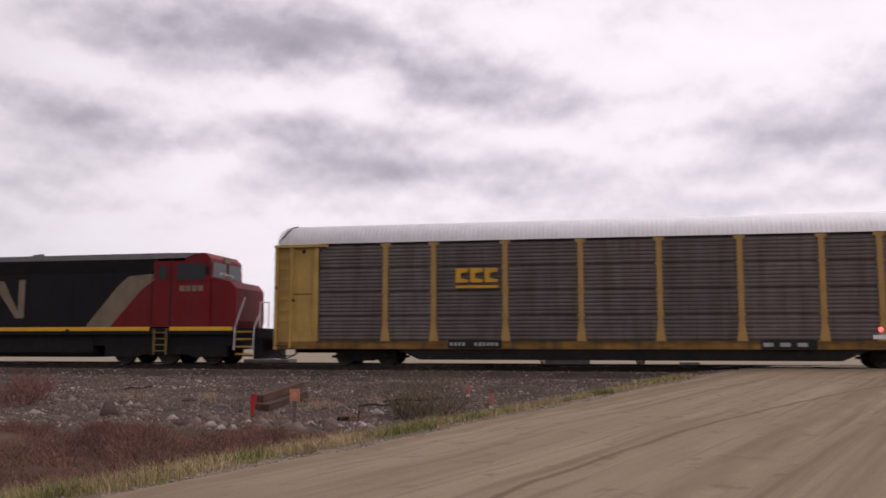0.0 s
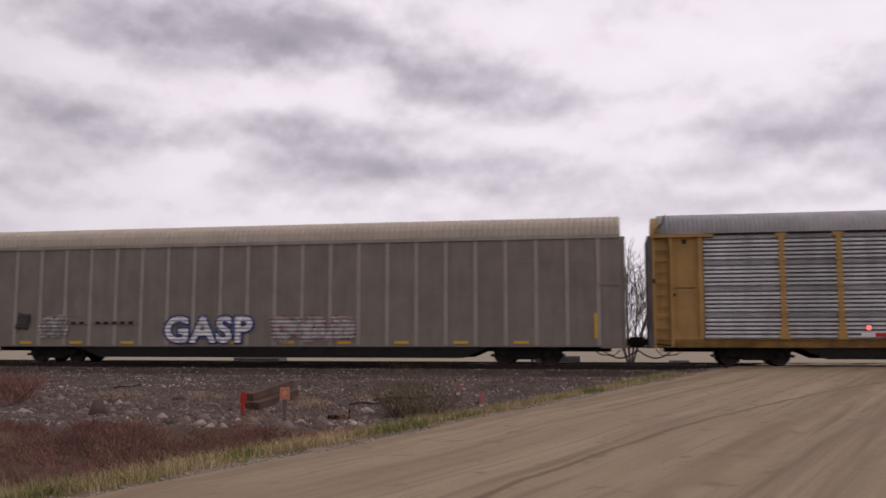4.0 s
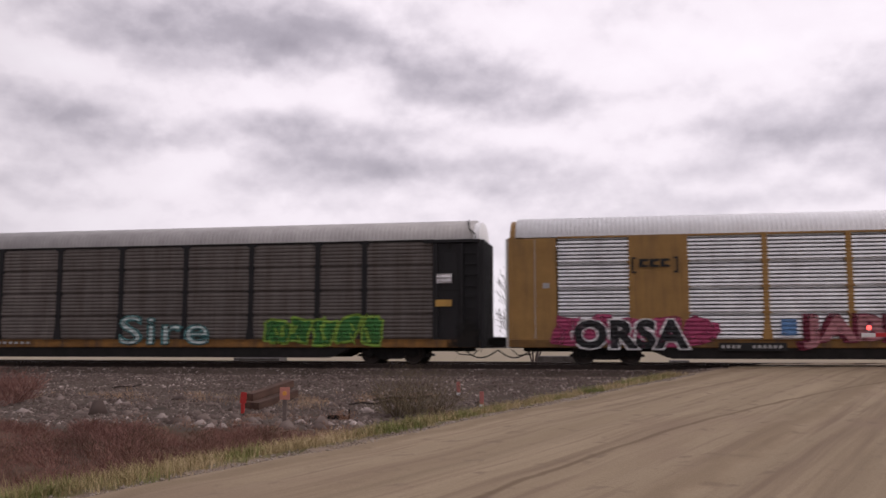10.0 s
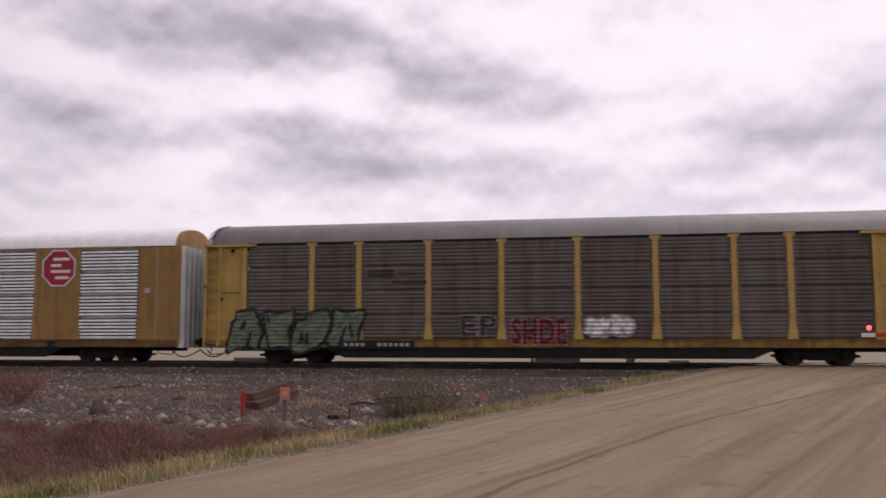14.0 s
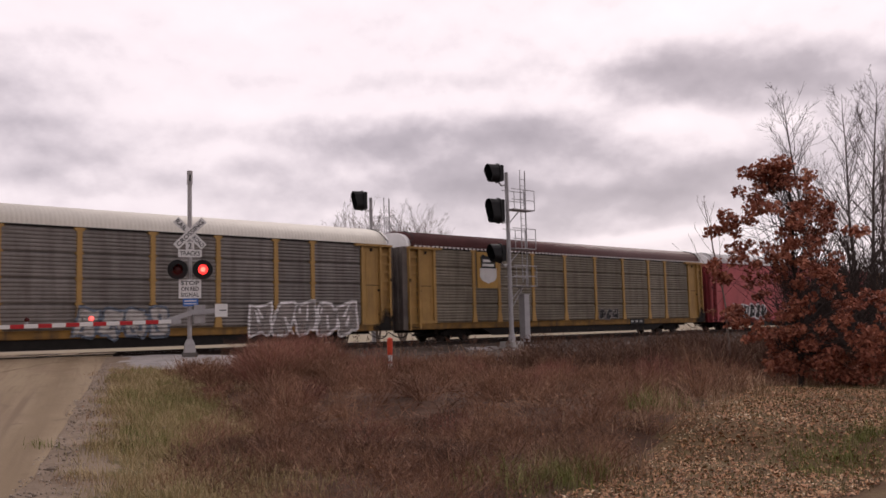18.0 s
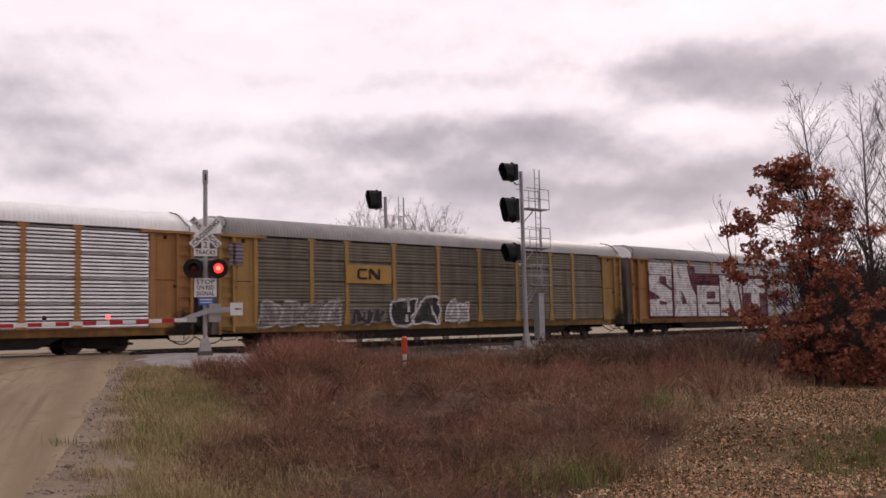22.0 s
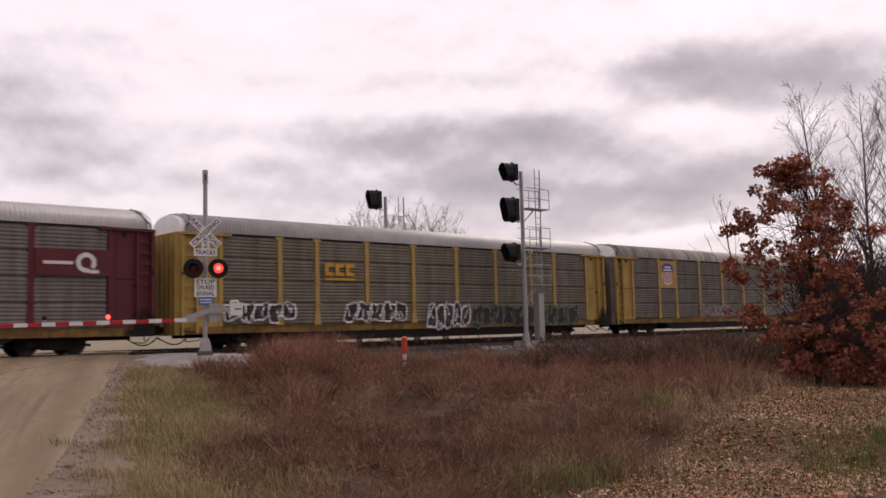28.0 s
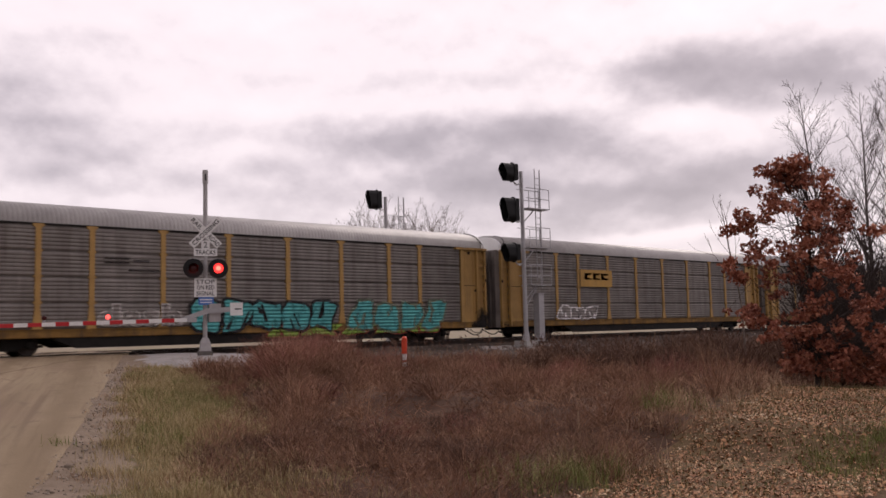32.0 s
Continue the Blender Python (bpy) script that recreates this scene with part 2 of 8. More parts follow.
# ---------------------------------------------------------------- mesh helpers
class Shape:
    """Vertices and faces, gathered piece by piece."""

    def __init__(self):
        self.v, self.f = [], []

    def add(self, verts, faces):
        o = len(self.v)
        self.v += [tuple(p) for p in verts]
        self.f += [tuple(i + o for i in f) for f in faces]
        return self

    def box(self, x0, x1, y0, y1, z0, z1, c=0.0):
        """A box; with c its long edges (along x) are chamfered."""
        if c:
            ring = [(y0 + c, z0), (y1 - c, z0), (y1, z0 + c), (y1, z1 - c), (y1 - c, z1), (y0 + c, z1), (y0, z1 - c), (y0, z0 + c)]
            return self.sweep(ring, x0, x1)
        p = [(x, y, z) for x in (x0, x1) for y in (y0, y1) for z in (z0, z1)]
        return self.add(p, [(0, 1, 3, 2), (4, 6, 7, 5), (0, 4, 5, 1), (2, 3, 7, 6), (0, 2, 6, 4), (1, 5, 7, 3)])

    def sweep(self, ring, x0, x1):
        """A closed ring of (y, z), drawn out along x."""
        n = len(ring)
        p = [(x0, y, z) for y, z in ring] + [(x1, y, z) for y, z in ring]
        fs = [(i, (i + 1) % n, n + (i + 1) % n, n + i) for i in range(n)]
        return self.add(p, fs + [tuple(range(n))[::-1], tuple(range(n, 2 * n))])

    def plate(self, ring, y0, y1):
        """A closed outline of (x, z), of thickness y0 to y1."""
        n = len(ring)
        p = [(x, y0, z) for x, z in ring] + [(x, y1, z) for x, z in ring]
        fs = [(i, n + i, n + (i + 1) % n, (i + 1) % n) for i in range(n)]
        return self.add(p, fs + [tuple(range(n)), tuple(range(n, 2 * n))[::-1]])

    def rod(self, a, b, ra, rb=None, n=6, caps=True):
        a, b = Vector(a), Vector(b)
        rb = ra if rb is None else rb
        d = (b - a).normalized() if (b - a).length > 1e-9 else Vector((0, 0, 1))
        u = d.orthogonal().normalized()
        w = d.cross(u)
        o = [(math.cos(2 * math.pi * i / n), math.sin(2 * math.pi * i / n)) for i in range(n)]
        p = [a + ra * (c * u + s * w) for c, s in o] + [b + rb * (c * u + s * w) for c, s in o]
        fs = [(i, (i + 1) % n, n + (i + 1) % n, n + i) for i in range(n)]
        if caps:
            fs += [tuple(range(n))[::-1], tuple(range(n, 2 * n))]
        return self.add(p, fs)

    def pipe(self, pts, r, n=5):
        for a, b in zip(pts, pts[1:]):
            self.rod(a, b, r, r, n)
        return self

    def tube(self, pts, radii, n=3):
        """One skin along bent points."""
        p, fs = [], []
        for i, q in enumerate(pts):
            d = (pts[min(i + 1, len(pts) - 1)] - pts[max(i - 1, 0)]).normalized()
            u = d.cross(Vector((0.31, 0.95, 0.05))).normalized()
            w = d.cross(u)
            for k in range(n):
                a = 2 * math.pi * k / n
                p.append(q + radii[i] * (math.cos(a) * u + math.sin(a) * w))
        for i in range(len(pts) - 1):
            for k in range(n):
                j = (k + 1) % n
                fs.append((i * n + k, i * n + j, (i + 1) * n + j, (i + 1) * n + k))
        return self.add(p, fs)

    def turned(self, prof, axis_y=True, n=20, at=(0, 0, 0)):
        """A profile of (along, radius), turned about y."""
        p, fs = [], []
        for a, r in prof:
            for i in range(n):
                c, s = math.cos(2 * math.pi * i / n), math.sin(2 * math.pi * i / n)
                p.append((at[0] + r * c, at[1] + a, at[2] + r * s) if axis_y else (at[0] + r * c, at[1] + r * s, at[2] + a))
        for k in range(len(prof) - 1):
            for i in range(n):
                j = (i + 1) % n
                fs.append((k * n + i, k * n + j, (k + 1) * n + j, (k + 1) * n + i))
        fs += [tuple(range(n)), tuple(range((len(prof) - 1) * n, len(prof) * n))[::-1]]
        return self.add(p, fs)

    def mesh(self, name, mat, smooth=False):
        me = bpy.data.meshes.new(name)
        me.from_pydata(self.v, [], self.f)
        bm = bmesh.new()
        bm.from_mesh(me)
        bmesh.ops.recalc_face_normals(bm, faces=bm.faces)
        bm.to_mesh(me)
        bm.free()
        if mat:
            me.materials.append(mat)
        if smooth:
            me.polygons.foreach_set("use_smooth", [True] * len(me.polygons))
        return me


def part(name, shape, mat, parent, label="", m=None, smooth=False):
    """One mesh object under a thing or under a part."""
    me = shape if isinstance(shape, bpy.types.Mesh) else shape.mesh(name, mat, smooth)
    ob = new(name, me)
    ob.parent = parent
    if m is not None:
        ob.matrix_local = m
    if label:
        ob["label"] = label
    return ob


def thing(name, label, category, m=None, group="", kind=""):
    ob = new(name)
    ob.empty_display_size = 0.3
    if m is not None:
        ob.matrix_world = m
    return tagged(ob, label, category, group, kind)


def big_mesh(name, verts, quads, mat, tris=False):
    """A large mesh from arrays."""
    me = bpy.data.meshes.new(name)
    k = 3 if tris else 4
    nv, nf = len(verts), len(quads)
    me.vertices.add(nv)
    me.vertices.foreach_set("co", np.asarray(verts, np.float32).ravel())
    me.loops.add(nf * k)
    me.loops.foreach_set("vertex_index", np.asarray(quads, np.int32).ravel())
    me.polygons.add(nf)
    me.polygons.foreach_set("loop_start", np.arange(nf, dtype=np.int32) * k)
    me.update(calc_edges=True)
    me.validate()
    me.materials.append(mat)
    return me


# ---------------------------------------------------------------- the lie of the land
TRACK_Y, TRACK2_Y = 35.29, 39.75        # centre lines; rail tops lie at z = 0


def sstep(a, b, x):
    t = np.clip((x - a) / (b - a), 0, 1)
    return t * t * (3 - 2 * t)


def road_left(y):
    return -5.05 + (y - 8.0) * 0.365


def road_right(y):
    return 2.6 + (y - 8.3) * 0.435


def road_z(y):
    return np.where(y < 31.5, -0.92 + 0.90 * np.clip(y, -40, 31.5) / 31.5, np.where(y < 43.5, -0.02, -0.02 - 0.5 * sstep(43.5, 60, y)))


def hills(x, y, s=1.0, seed=0.0):
    return (np.sin(x * 0.9 * s + 1.3 + seed) * np.cos(y * 0.8 * s + 0.4 * x * s + seed) + 0.6 * np.sin(x * 2.1 * s + y * 1.7 * s + seed) + 0.4 * np.cos(x * 3.7 * s - y * 4.3 * s + 2 * seed)) / 2


def land(x, y):
    x, y = np.asarray(x, float), np.asarray(y, float)
    left = -0.95 + 0.55 * sstep(19, 31, y) + 0.10 * np.exp(-((x + 12) / 7) ** 2 - ((y - 22) / 3) ** 2)
    right = -0.86 + 0.42 * sstep(14, 30, y)
    z = np.where(x < 5, left, right) + 0.035 * hills(x, y)
    bed = np.where(y < 33.2, -0.2 - (33.2 - y) * 0.30, np.where(y < 42, -0.2, -0.2 - (y - 42) * 0.22))
    z = np.maximum(z, np.where(y < 46, bed, -9))
    z = np.where(y > 42, np.maximum(-0.55 + 0.03 * hills(x, y, 0.2), bed), z)
    pad = -0.52 + 0.47 * sstep(24.2, 27.8, y)
    z = np.where(y < 33.2, z + (np.maximum(z, pad) - z) * sstep(9.0, 10.5, x) * (1 - sstep(15.5, 18.0, x)), z)
    off = np.maximum(np.maximum(road_left(y) - x, x - road_right(y)), 0)
    w = 1 - sstep(0.0, 2.6, off)
    inside = sstep(0.15, 0.6, np.minimum(x - road_left(y), road_right(y) - x))
    return z * (1 - w) + (road_z(y) - 0.045 - 0.16 * inside) * w


def lawn_edge(x):
    """The lawn runs up to this y; beyond the oak it ends in brush."""
    return np.where(x < 19.5, 5.35 + (x - 7.2) * 0.315, 9.23 - (x - 19.5) * 0.6)


soil = material("soil", (0.085, 0.058, 0.042), 0.95, vary=0.35, scale=0.8, bump=0.6, grain=14, second=(0.135, 0.10, 0.062), spec=0.1)
gravel = material("gravel", (0.082, 0.060, 0.048), 0.95, vary=0.4, scale=0.7, bump=0.9, grain=16, second=(0.115, 0.088, 0.070), spec=0.15)
field = material("field", (0.36, 0.29, 0.23), 0.95, vary=0.2, scale=0.05, bump=0.5, grain=3, second=(0.31, 0.27, 0.17), spec=0.1)
mould = material("leaf_mould", (0.15, 0.085, 0.052), 0.95, vary=0.35, scale=2.4, bump=0.8, grain=26, second=(0.185, 0.135, 0.07), spec=0.1)
shoulder = material("road_shoulder", (0.235, 0.172, 0.122), 0.95, vary=0.3, scale=2.2, bump=0.8, grain=24, second=(0.29, 0.225, 0.17), spec=0.12)
turf = material("turf", (0.145, 0.125, 0.058), 0.95, vary=0.4, scale=1.8, bump=0.8, grain=22, second=(0.20, 0.165, 0.085), spec=0.1)
thatch = material("weed_thatch", (0.105, 0.058, 0.042), 0.95, vary=0.45, scale=1.4, bump=0.9, grain=18, second=(0.15, 0.090, 0.062), spec=0.1)
pad_stone = material("pale_gravel", (0.335, 0.308, 0.295), 0.95, vary=0.25, scale=2.0, bump=0.8, grain=22, spec=0.15)


def make_ground():
    near = np.concatenate([np.arange(-44, -20, 0.5), np.arange(-20, 36, 0.2), np.arange(36, 110.01, 0.5)])
    xs = np.concatenate([-np.geomspace(2600, 46, 26), near, np.geomspace(112, 2600, 24)])
    ys = np.concatenate([[-2200, -700, -250, -90, -40, -20, -10], np.arange(-6, 32, 0.2), np.arange(32, 44, 0.4), np.geomspace(44.5, 2600, 34)])
    X, Y = np.meshgrid(xs, ys)
    Z = land(X, Y) + 0.02 * hills(X, Y, 2.3, 1.0)
    off = np.maximum(road_left(Y) - X, X - road_right(Y))
    Z = np.where((off < -0.3) & (Y > 30) & (Y < 45), -0.16, Z)
    nx, ny = len(xs), len(ys)
    idx = np.arange(nx * ny).reshape(ny, nx)
    quads = np.stack([idx[:-1, :-1], idx[:-1, 1:], idx[1:, 1:], idx[1:, :-1]], -1).reshape(-1, 4)
    me = big_mesh("ground", np.stack([X, Y, Z], -1).reshape(-1, 3), quads, soil)
    for mt in (gravel, field, pad_stone, mould, shoulder, turf, thatch):
        me.materials.append(mt)
    cx = (X[:-1, :-1] + X[1:, 1:]) / 2
    cy = (Y[:-1, :-1] + Y[1:, 1:]) / 2
    j = hills(cx, cy, 0.8, 2.0) + 0.7 * hills(cx, cy, 3.1, 4.0)
    slot = np.zeros(cx.shape, int)
    slot[(cx < road_left(cy) - 0.9 - 0.4 * j) & (cy > 17.2 + 1.2 * j + 0.10 * (cx + 8)) & (cy < 43)] = 1
    slot[(cx > road_right(cy) - 1) & (cy > np.where(cx < 16.4, 29.5, np.where(cx < 18, 25.0, 25.0 - (cx - 18) * 0.33)) + 0.5 * j) & (cy < 43)] = 1
    slot[cy > 44 + j] = 2
    slot[(np.abs(cx - 13.6) < 3.4) & (cx > road_right(cy) + 0.3) & (cy > 25.4 + 0.5 * j) & (cy < 33)] = 3
    slot[(np.abs(cx - 34.6) < 3.0) & (cy > 30.0) & (cy < 33)] = 3
    slot[(cx > road_right(cy) + 1.5) & (cy < lawn_edge(cx) + 0.2 + 0.3 * j) & (cy > -30)] = 4
    slot[(cx > road_right(cy) - 0.6) & (cx < road_right(cy) + 0.75 + 0.35 * j) & (cy > -30) & (cy < 33)] = 5
    slot[(cx < road_left(cy) + 0.6) & (cx > road_left(cy) - 0.28 - 0.12 * j) & (cy > -30) & (cy < 33)] = 5
    away = road_left(cy) - cx
    slot[(away > 0.22 + 0.1 * j) & (away < 1.55 + 0.35 * j) & (cy > -30) & (cy < 27)] = 6
    slot[(away >= 1.55 + 0.35 * j) & (cy > -30) & (cy < 16.4 + 0.9 * j)] = 7
    away = cx - road_right(cy)
    slot[(away > 0.75 + 0.35 * j) & (away < 2.6 + 0.4 * j) & (cy > 3) & (cy < 25) & (slot != 4)] = 6
    slot[(away >= 2.6 + 0.4 * j) & (cy < 25) & (slot == 0)] = 7
    me.polygons.foreach_set("material_index", slot.ravel().astype(np.int32))
    me.polygons.foreach_set("use_smooth", np.ones(len(quads), bool))
    ob = new("ground", me)
    tagged(ob, "brown soil, gravel ballast and distant field on one level sheet of land", "ground", kind="structure")


def road_material():
    """Packed earth: broad and narrow streaks along the road, damp patches, fine grit."""
    mt = material("dirt_road", (0.275, 0.207, 0.134), 0.93, vary=0.14, scale=0.7, bump=0.4, grain=34, second=(0.335, 0.258, 0.172), stretch=(1.8, 0.10, 1), spec=0.12)
    nt = mt.node_tree
    b = nt.nodes["Principled BSDF"]
    src = b.inputs["Base Color"].links[0].from_socket
    co = nt.nodes.new("ShaderNodeTexCoord").outputs["Object"]
    for sc, st, lo, hi, dark in ((1.0, (4.2, 0.10, 1), 0.52, 0.72, (0.175, 0.122, 0.083)), (2.2, (4.0, 0.16, 1), 0.56, 0.74, (0.20, 0.142, 0.098)), (0.55, (0.8, 0.45, 1), 0.54, 0.72, (0.225, 0.16, 0.112)), (3.0, (1.0, 0.7, 1), 0.60, 0.70, (0.18, 0.13, 0.092))):
        mp = nt.nodes.new("ShaderNodeMapping")
        mp.inputs["Scale"].default_value = st
        nt.links.new(co, mp.inputs["Vector"])
        n = nt.nodes.new("ShaderNodeTexNoise")
        n.inputs["Scale"].default_value, n.inputs["Detail"].default_value = sc, 5
        nt.links.new(mp.outputs[0], n.inputs["Vector"])
        r = nt.nodes.new("ShaderNodeMapRange")
        r.inputs[1].default_value, r.inputs[2].default_value, r.inputs[4].default_value = lo, hi, 0.75
        nt.links.new(n.outputs["Fac"], r.inputs[0])
        mx = nt.nodes.new("ShaderNodeMix")
        mx.data_type = "RGBA"
        nt.links.new(r.outputs[0], mx.inputs["Factor"])
        nt.links.new(src, mx.inputs[6])
        mx.inputs[7].default_value = (*dark, 1)
        src = mx.outputs[2]
    # two worn lanes, trodden darker along the road
    sep = nt.nodes.new("ShaderNodeSeparateXYZ")
    nt.links.new(co, sep.inputs[0])
    wob = nt.nodes.new("ShaderNodeTexNoise")
    wob.inputs["Scale"].default_value, wob.inputs["Detail"].default_value = 0.9, 5
    nt.links.new(co, wob.inputs["Vector"])
    for lane, wide in ((-0.75, 0.42), (-2.75, 0.36), (-7.3, 0.30)):
        acc = sep.outputs[0]
        for op, v in (("SUBTRACT", lane - 0.35), ("SUBTRACT", wob.outputs["Fac"]), ("DIVIDE", wide)):
            n = nt.nodes.new("ShaderNodeMath")
            n.operation = op
            nt.links.new(acc, n.inputs[0])
            if isinstance(v, float):
                n.inputs[1].default_value = v
            else:
                sc = nt.nodes.new("ShaderNodeMath")
                sc.operation = "MULTIPLY"
                sc.inputs[1].default_value = 0.7
                nt.links.new(v, sc.inputs[0])
                nt.links.new(sc.outputs[0], n.inputs[1])
            acc = n.outputs[0]
        r = nt.nodes.new("ShaderNodeMapRange")
        r.interpolation_type = "SMOOTHSTEP"
        r.inputs[1].default_value, r.inputs[2].default_value, r.inputs[3].default_value, r.inputs[4].default_value = 0.1, 1.0, 0.6, 0.0
        ab = nt.nodes.new("ShaderNodeMath")
        ab.operation = "ABSOLUTE"
        nt.links.new(acc, ab.inputs[0])
        nt.links.new(ab.outputs[0], r.inputs[0])
        mx = nt.nodes.new("ShaderNodeMix")
        mx.data_type = "RGBA"
        nt.links.new(r.outputs[0], mx.inputs["Factor"])
        nt.links.new(src, mx.inputs[6])
        mx.inputs[7].default_value = (0.195, 0.140, 0.088, 1)
        src = mx.outputs[2]
    # one furrow that curves along the road: its middle is a + b u + c u^2, u along the road
    def calc(op, p, q):
        n = nt.nodes.new("ShaderNodeMath")
        n.operation = op
        for i, v in enumerate((p, q)):
            if isinstance(v, (int, float)):
                n.inputs[i].default_value = v
            else:
                nt.links.new(v, n.inputs[i])
        return n.outputs[0]

    u = calc("SUBTRACT", sep.outputs[1], 7.46)
    mid = calc("ADD", calc("MULTIPLY", u, calc("ADD", calc("MULTIPLY", u, 0.00708), -0.0399)), -4.18)
    mid = calc("ADD", mid, calc("MULTIPLY", calc("SUBTRACT", wob.outputs["Fac"], 0.5), 0.16))
    r = nt.nodes.new("ShaderNodeMapRange")
    r.interpolation_type = "SMOOTHSTEP"
    r.inputs[1].default_value, r.inputs[2].default_value, r.inputs[3].default_value, r.inputs[4].default_value = 0.015, 0.075, 0.85, 0.0
    nt.links.new(calc("ABSOLUTE", calc("SUBTRACT", sep.outputs[0], mid), 0.0), r.inputs[0])
    mx = nt.nodes.new("ShaderNodeMix")
    mx.data_type = "RGBA"
    nt.links.new(r.outputs[0], mx.inputs["Factor"])
    nt.links.new(src, mx.inputs[6])
    mx.inputs[7].default_value = (0.150, 0.104, 0.066, 1)
    nt.links.new(mx.outputs[2], b.inputs["Base Color"])
    return mt


def make_road():
    """A graded earth road with wheel ruts, a furrow along it and loose stones on its shoulders."""
    ang = math.atan(0.385)
    mt = road_material()
    us, vs = np.linspace(0, 1, 111), np.concatenate([np.arange(-40, 4, 4.0), np.arange(4, 34.2, 0.3), np.arange(41.5, 70, 2.0)])
    U, Y = np.meshgrid(us, vs)
    X = road_left(Y) + (road_right(Y) - road_left(Y)) * U
    n1 = 0.012 * np.sin(Y * 0.9 + 3 * U) + 0.006 * np.sin(Y * 3.1 + 9 * U)
    Z = road_z(Y) + 0.05 * (1 - (2 * U - 1) ** 2) - 0.035
    for c, wd, dp in ((0.14, 0.03, 0.018), (0.30, 0.025, 0.022), (0.56, 0.03, 0.02), (0.72, 0.03, 0.03), (0.86, 0.03, 0.028)):
        Z = Z - dp * np.exp(-((U - c - 0.01 * np.sin(Y * 0.35 + 7 * c)) / wd) ** 2)
    Z = Z + n1 * 0.8
    Z[:, 0] -= 0.08
    Z[:, -1] -= 0.08
    Z = np.where((Y > 33.9) & (Y < 41.6), -0.02, Z)
    nx, ny = len(us), len(vs)
    idx = np.arange(nx * ny).reshape(ny, nx)
    quads = np.stack([idx[:-1, :-1], idx[:-1, 1:], idx[1:, 1:], idx[1:, :-1]], -1).reshape(-1, 4)
    gap = ((Y[:-1, :-1] > 33.8) & (Y[:-1, :-1] < 41.4)).ravel()
    P = np.stack([X, Y, Z], -1).reshape(-1, 3)
    c, s = math.cos(ang), math.sin(ang)
    Q = np.stack([P[:, 0] * c - P[:, 1] * s, P[:, 0] * s + P[:, 1] * c, P[:, 2]], -1)
    me = big_mesh("road", Q, quads[~gap], mt)
    me.polygons.foreach_set("use_smooth", np.ones(len(me.polygons), bool))
    ob = new("road", me)
    ob.matrix_world = Matrix.Rotation(-ang, 4, "Z")
    tagged(ob, "tan graded dirt road with wheel ruts rising to the railway crossing", "road", kind="structure")
    # earth packed between the rails of the crossing
    for nm, y0, y1 in (("crossing_fill", 33.0, TRACK_Y - 0.80), ("crossing_fill", TRACK_Y - 0.66, TRACK_Y + 0.66), ("crossing_fill", TRACK_Y + 0.80, TRACK2_Y - 0.80),
                       ("crossing_fill", TRACK2_Y - 0.66, TRACK2_Y + 0.66), ("crossing_fill", TRACK2_Y + 0.80, 42.2)):
        sh = Shape()
        nseg = 12
        ring = []
        for i in range(nseg + 1):
            t = i / nseg
            xa, xb = road_left(y0) - 0.1, road_right(y0) + 0.1
            xc, xd = road_left(y1) - 0.1, road_right(y1) + 0.1
            ring.append(((xa + (xb - xa) * t, y0), (xc + (xd - xc) * t, y1)))
        for (a, b), (c2, d2) in zip(ring, ring[1:]):
            zt = -0.015 + 0.008 * math.sin(a[0] * 2.3 + a[1])
            sh.add([(*a, -0.3), (*b, -0.3), (*d2, -0.3), (*c2, -0.3), (*a, zt), (*b, zt), (*d2, zt), (*c2, zt)],
                   [(0, 1, 2, 3), (4, 7, 6, 5), (0, 4, 5, 1), (1, 5, 6, 2), (2, 6, 7, 3), (3, 7, 4, 0)])
        tagged(new(nm, sh.mesh(nm, mt)), "packed tan earth between the rails of the crossing", "crossing", kind="structure")


RAIL = [(-0.07, -0.18), (0.07, -0.18), (0.07, -0.165), (0.012, -0.15), (0.012, -0.045), (0.036, -0.035), (0.036, -0.006), (0.028, 0.0), (-0.028, 0.0), (-0.036, -0.006), (-0.036, -0.035), (-0.012, -0.045), (-0.012, -0.15), (-0.07, -0.165)]


def make_tracks():
    rust = material("rail_rust", (0.050, 0.036, 0.030), 0.75, 0.3, vary=0.35, scale=4, grain=60)
    shiny = material("rail_head", (0.30, 0.27, 0.25), 0.35, 0.9, vary=0.2, scale=2)
    wood = material("creosote_tie", (0.065, 0.048, 0.038), 0.9, vary=0.4, scale=3, grain=30, rand=0.25, stretch=(3, 0.4, 3))
    sh = Shape().box(-0.11, 0.11, -1.3, 1.3, -0.36, -0.183)
    tie = sh.mesh("railway_tie", wood)
    for yc, lab in ((TRACK_Y, "main railway track with rust-brown rails on wooden ties"), (TRACK2_Y, "second railway track with rust-brown rails behind the first")):
        tr = thing("railway_track", lab, "track", pose(0, yc, 0), kind="structure")
        for s in (-1, 1):
            r = part("rail", Shape().sweep([(y + s * 0.7535, z) for y, z in RAIL], -1100, 1100), rust, tr)
            part("rail_head", Shape().box(-1100, 1100, s * 0.7535 - 0.024, s * 0.7535 + 0.024, -0.002, 0.002), shiny, r, "polished running surface of the rail")
        for i in range(150):
            x = -38 + i * 0.56
            if road_left(yc) - 0.3 < x < road_right(yc) + 0.3:
                continue
            part("railway_tie", tie, None, tr, m=pose(x, random.uniform(-0.03, 0.03), 0, 0, 0, random.uniform(-1.2, 1.2)))
        far = Shape()
        for i in range(520):
            far.box(46.1 + i * 0.56, 46.32 + i * 0.56, -1.3, 1.3, -0.36, -0.183)
        for i in range(120):
            far.box(-38.7 - i * 0.56, -38.48 - i * 0.56, -1.3, 1.3, -0.36, -0.183)
        o = part("distant_ties", far, wood, tr)
        o["kind"] = "stuff"


make_ground()
make_road()
make_tracks()


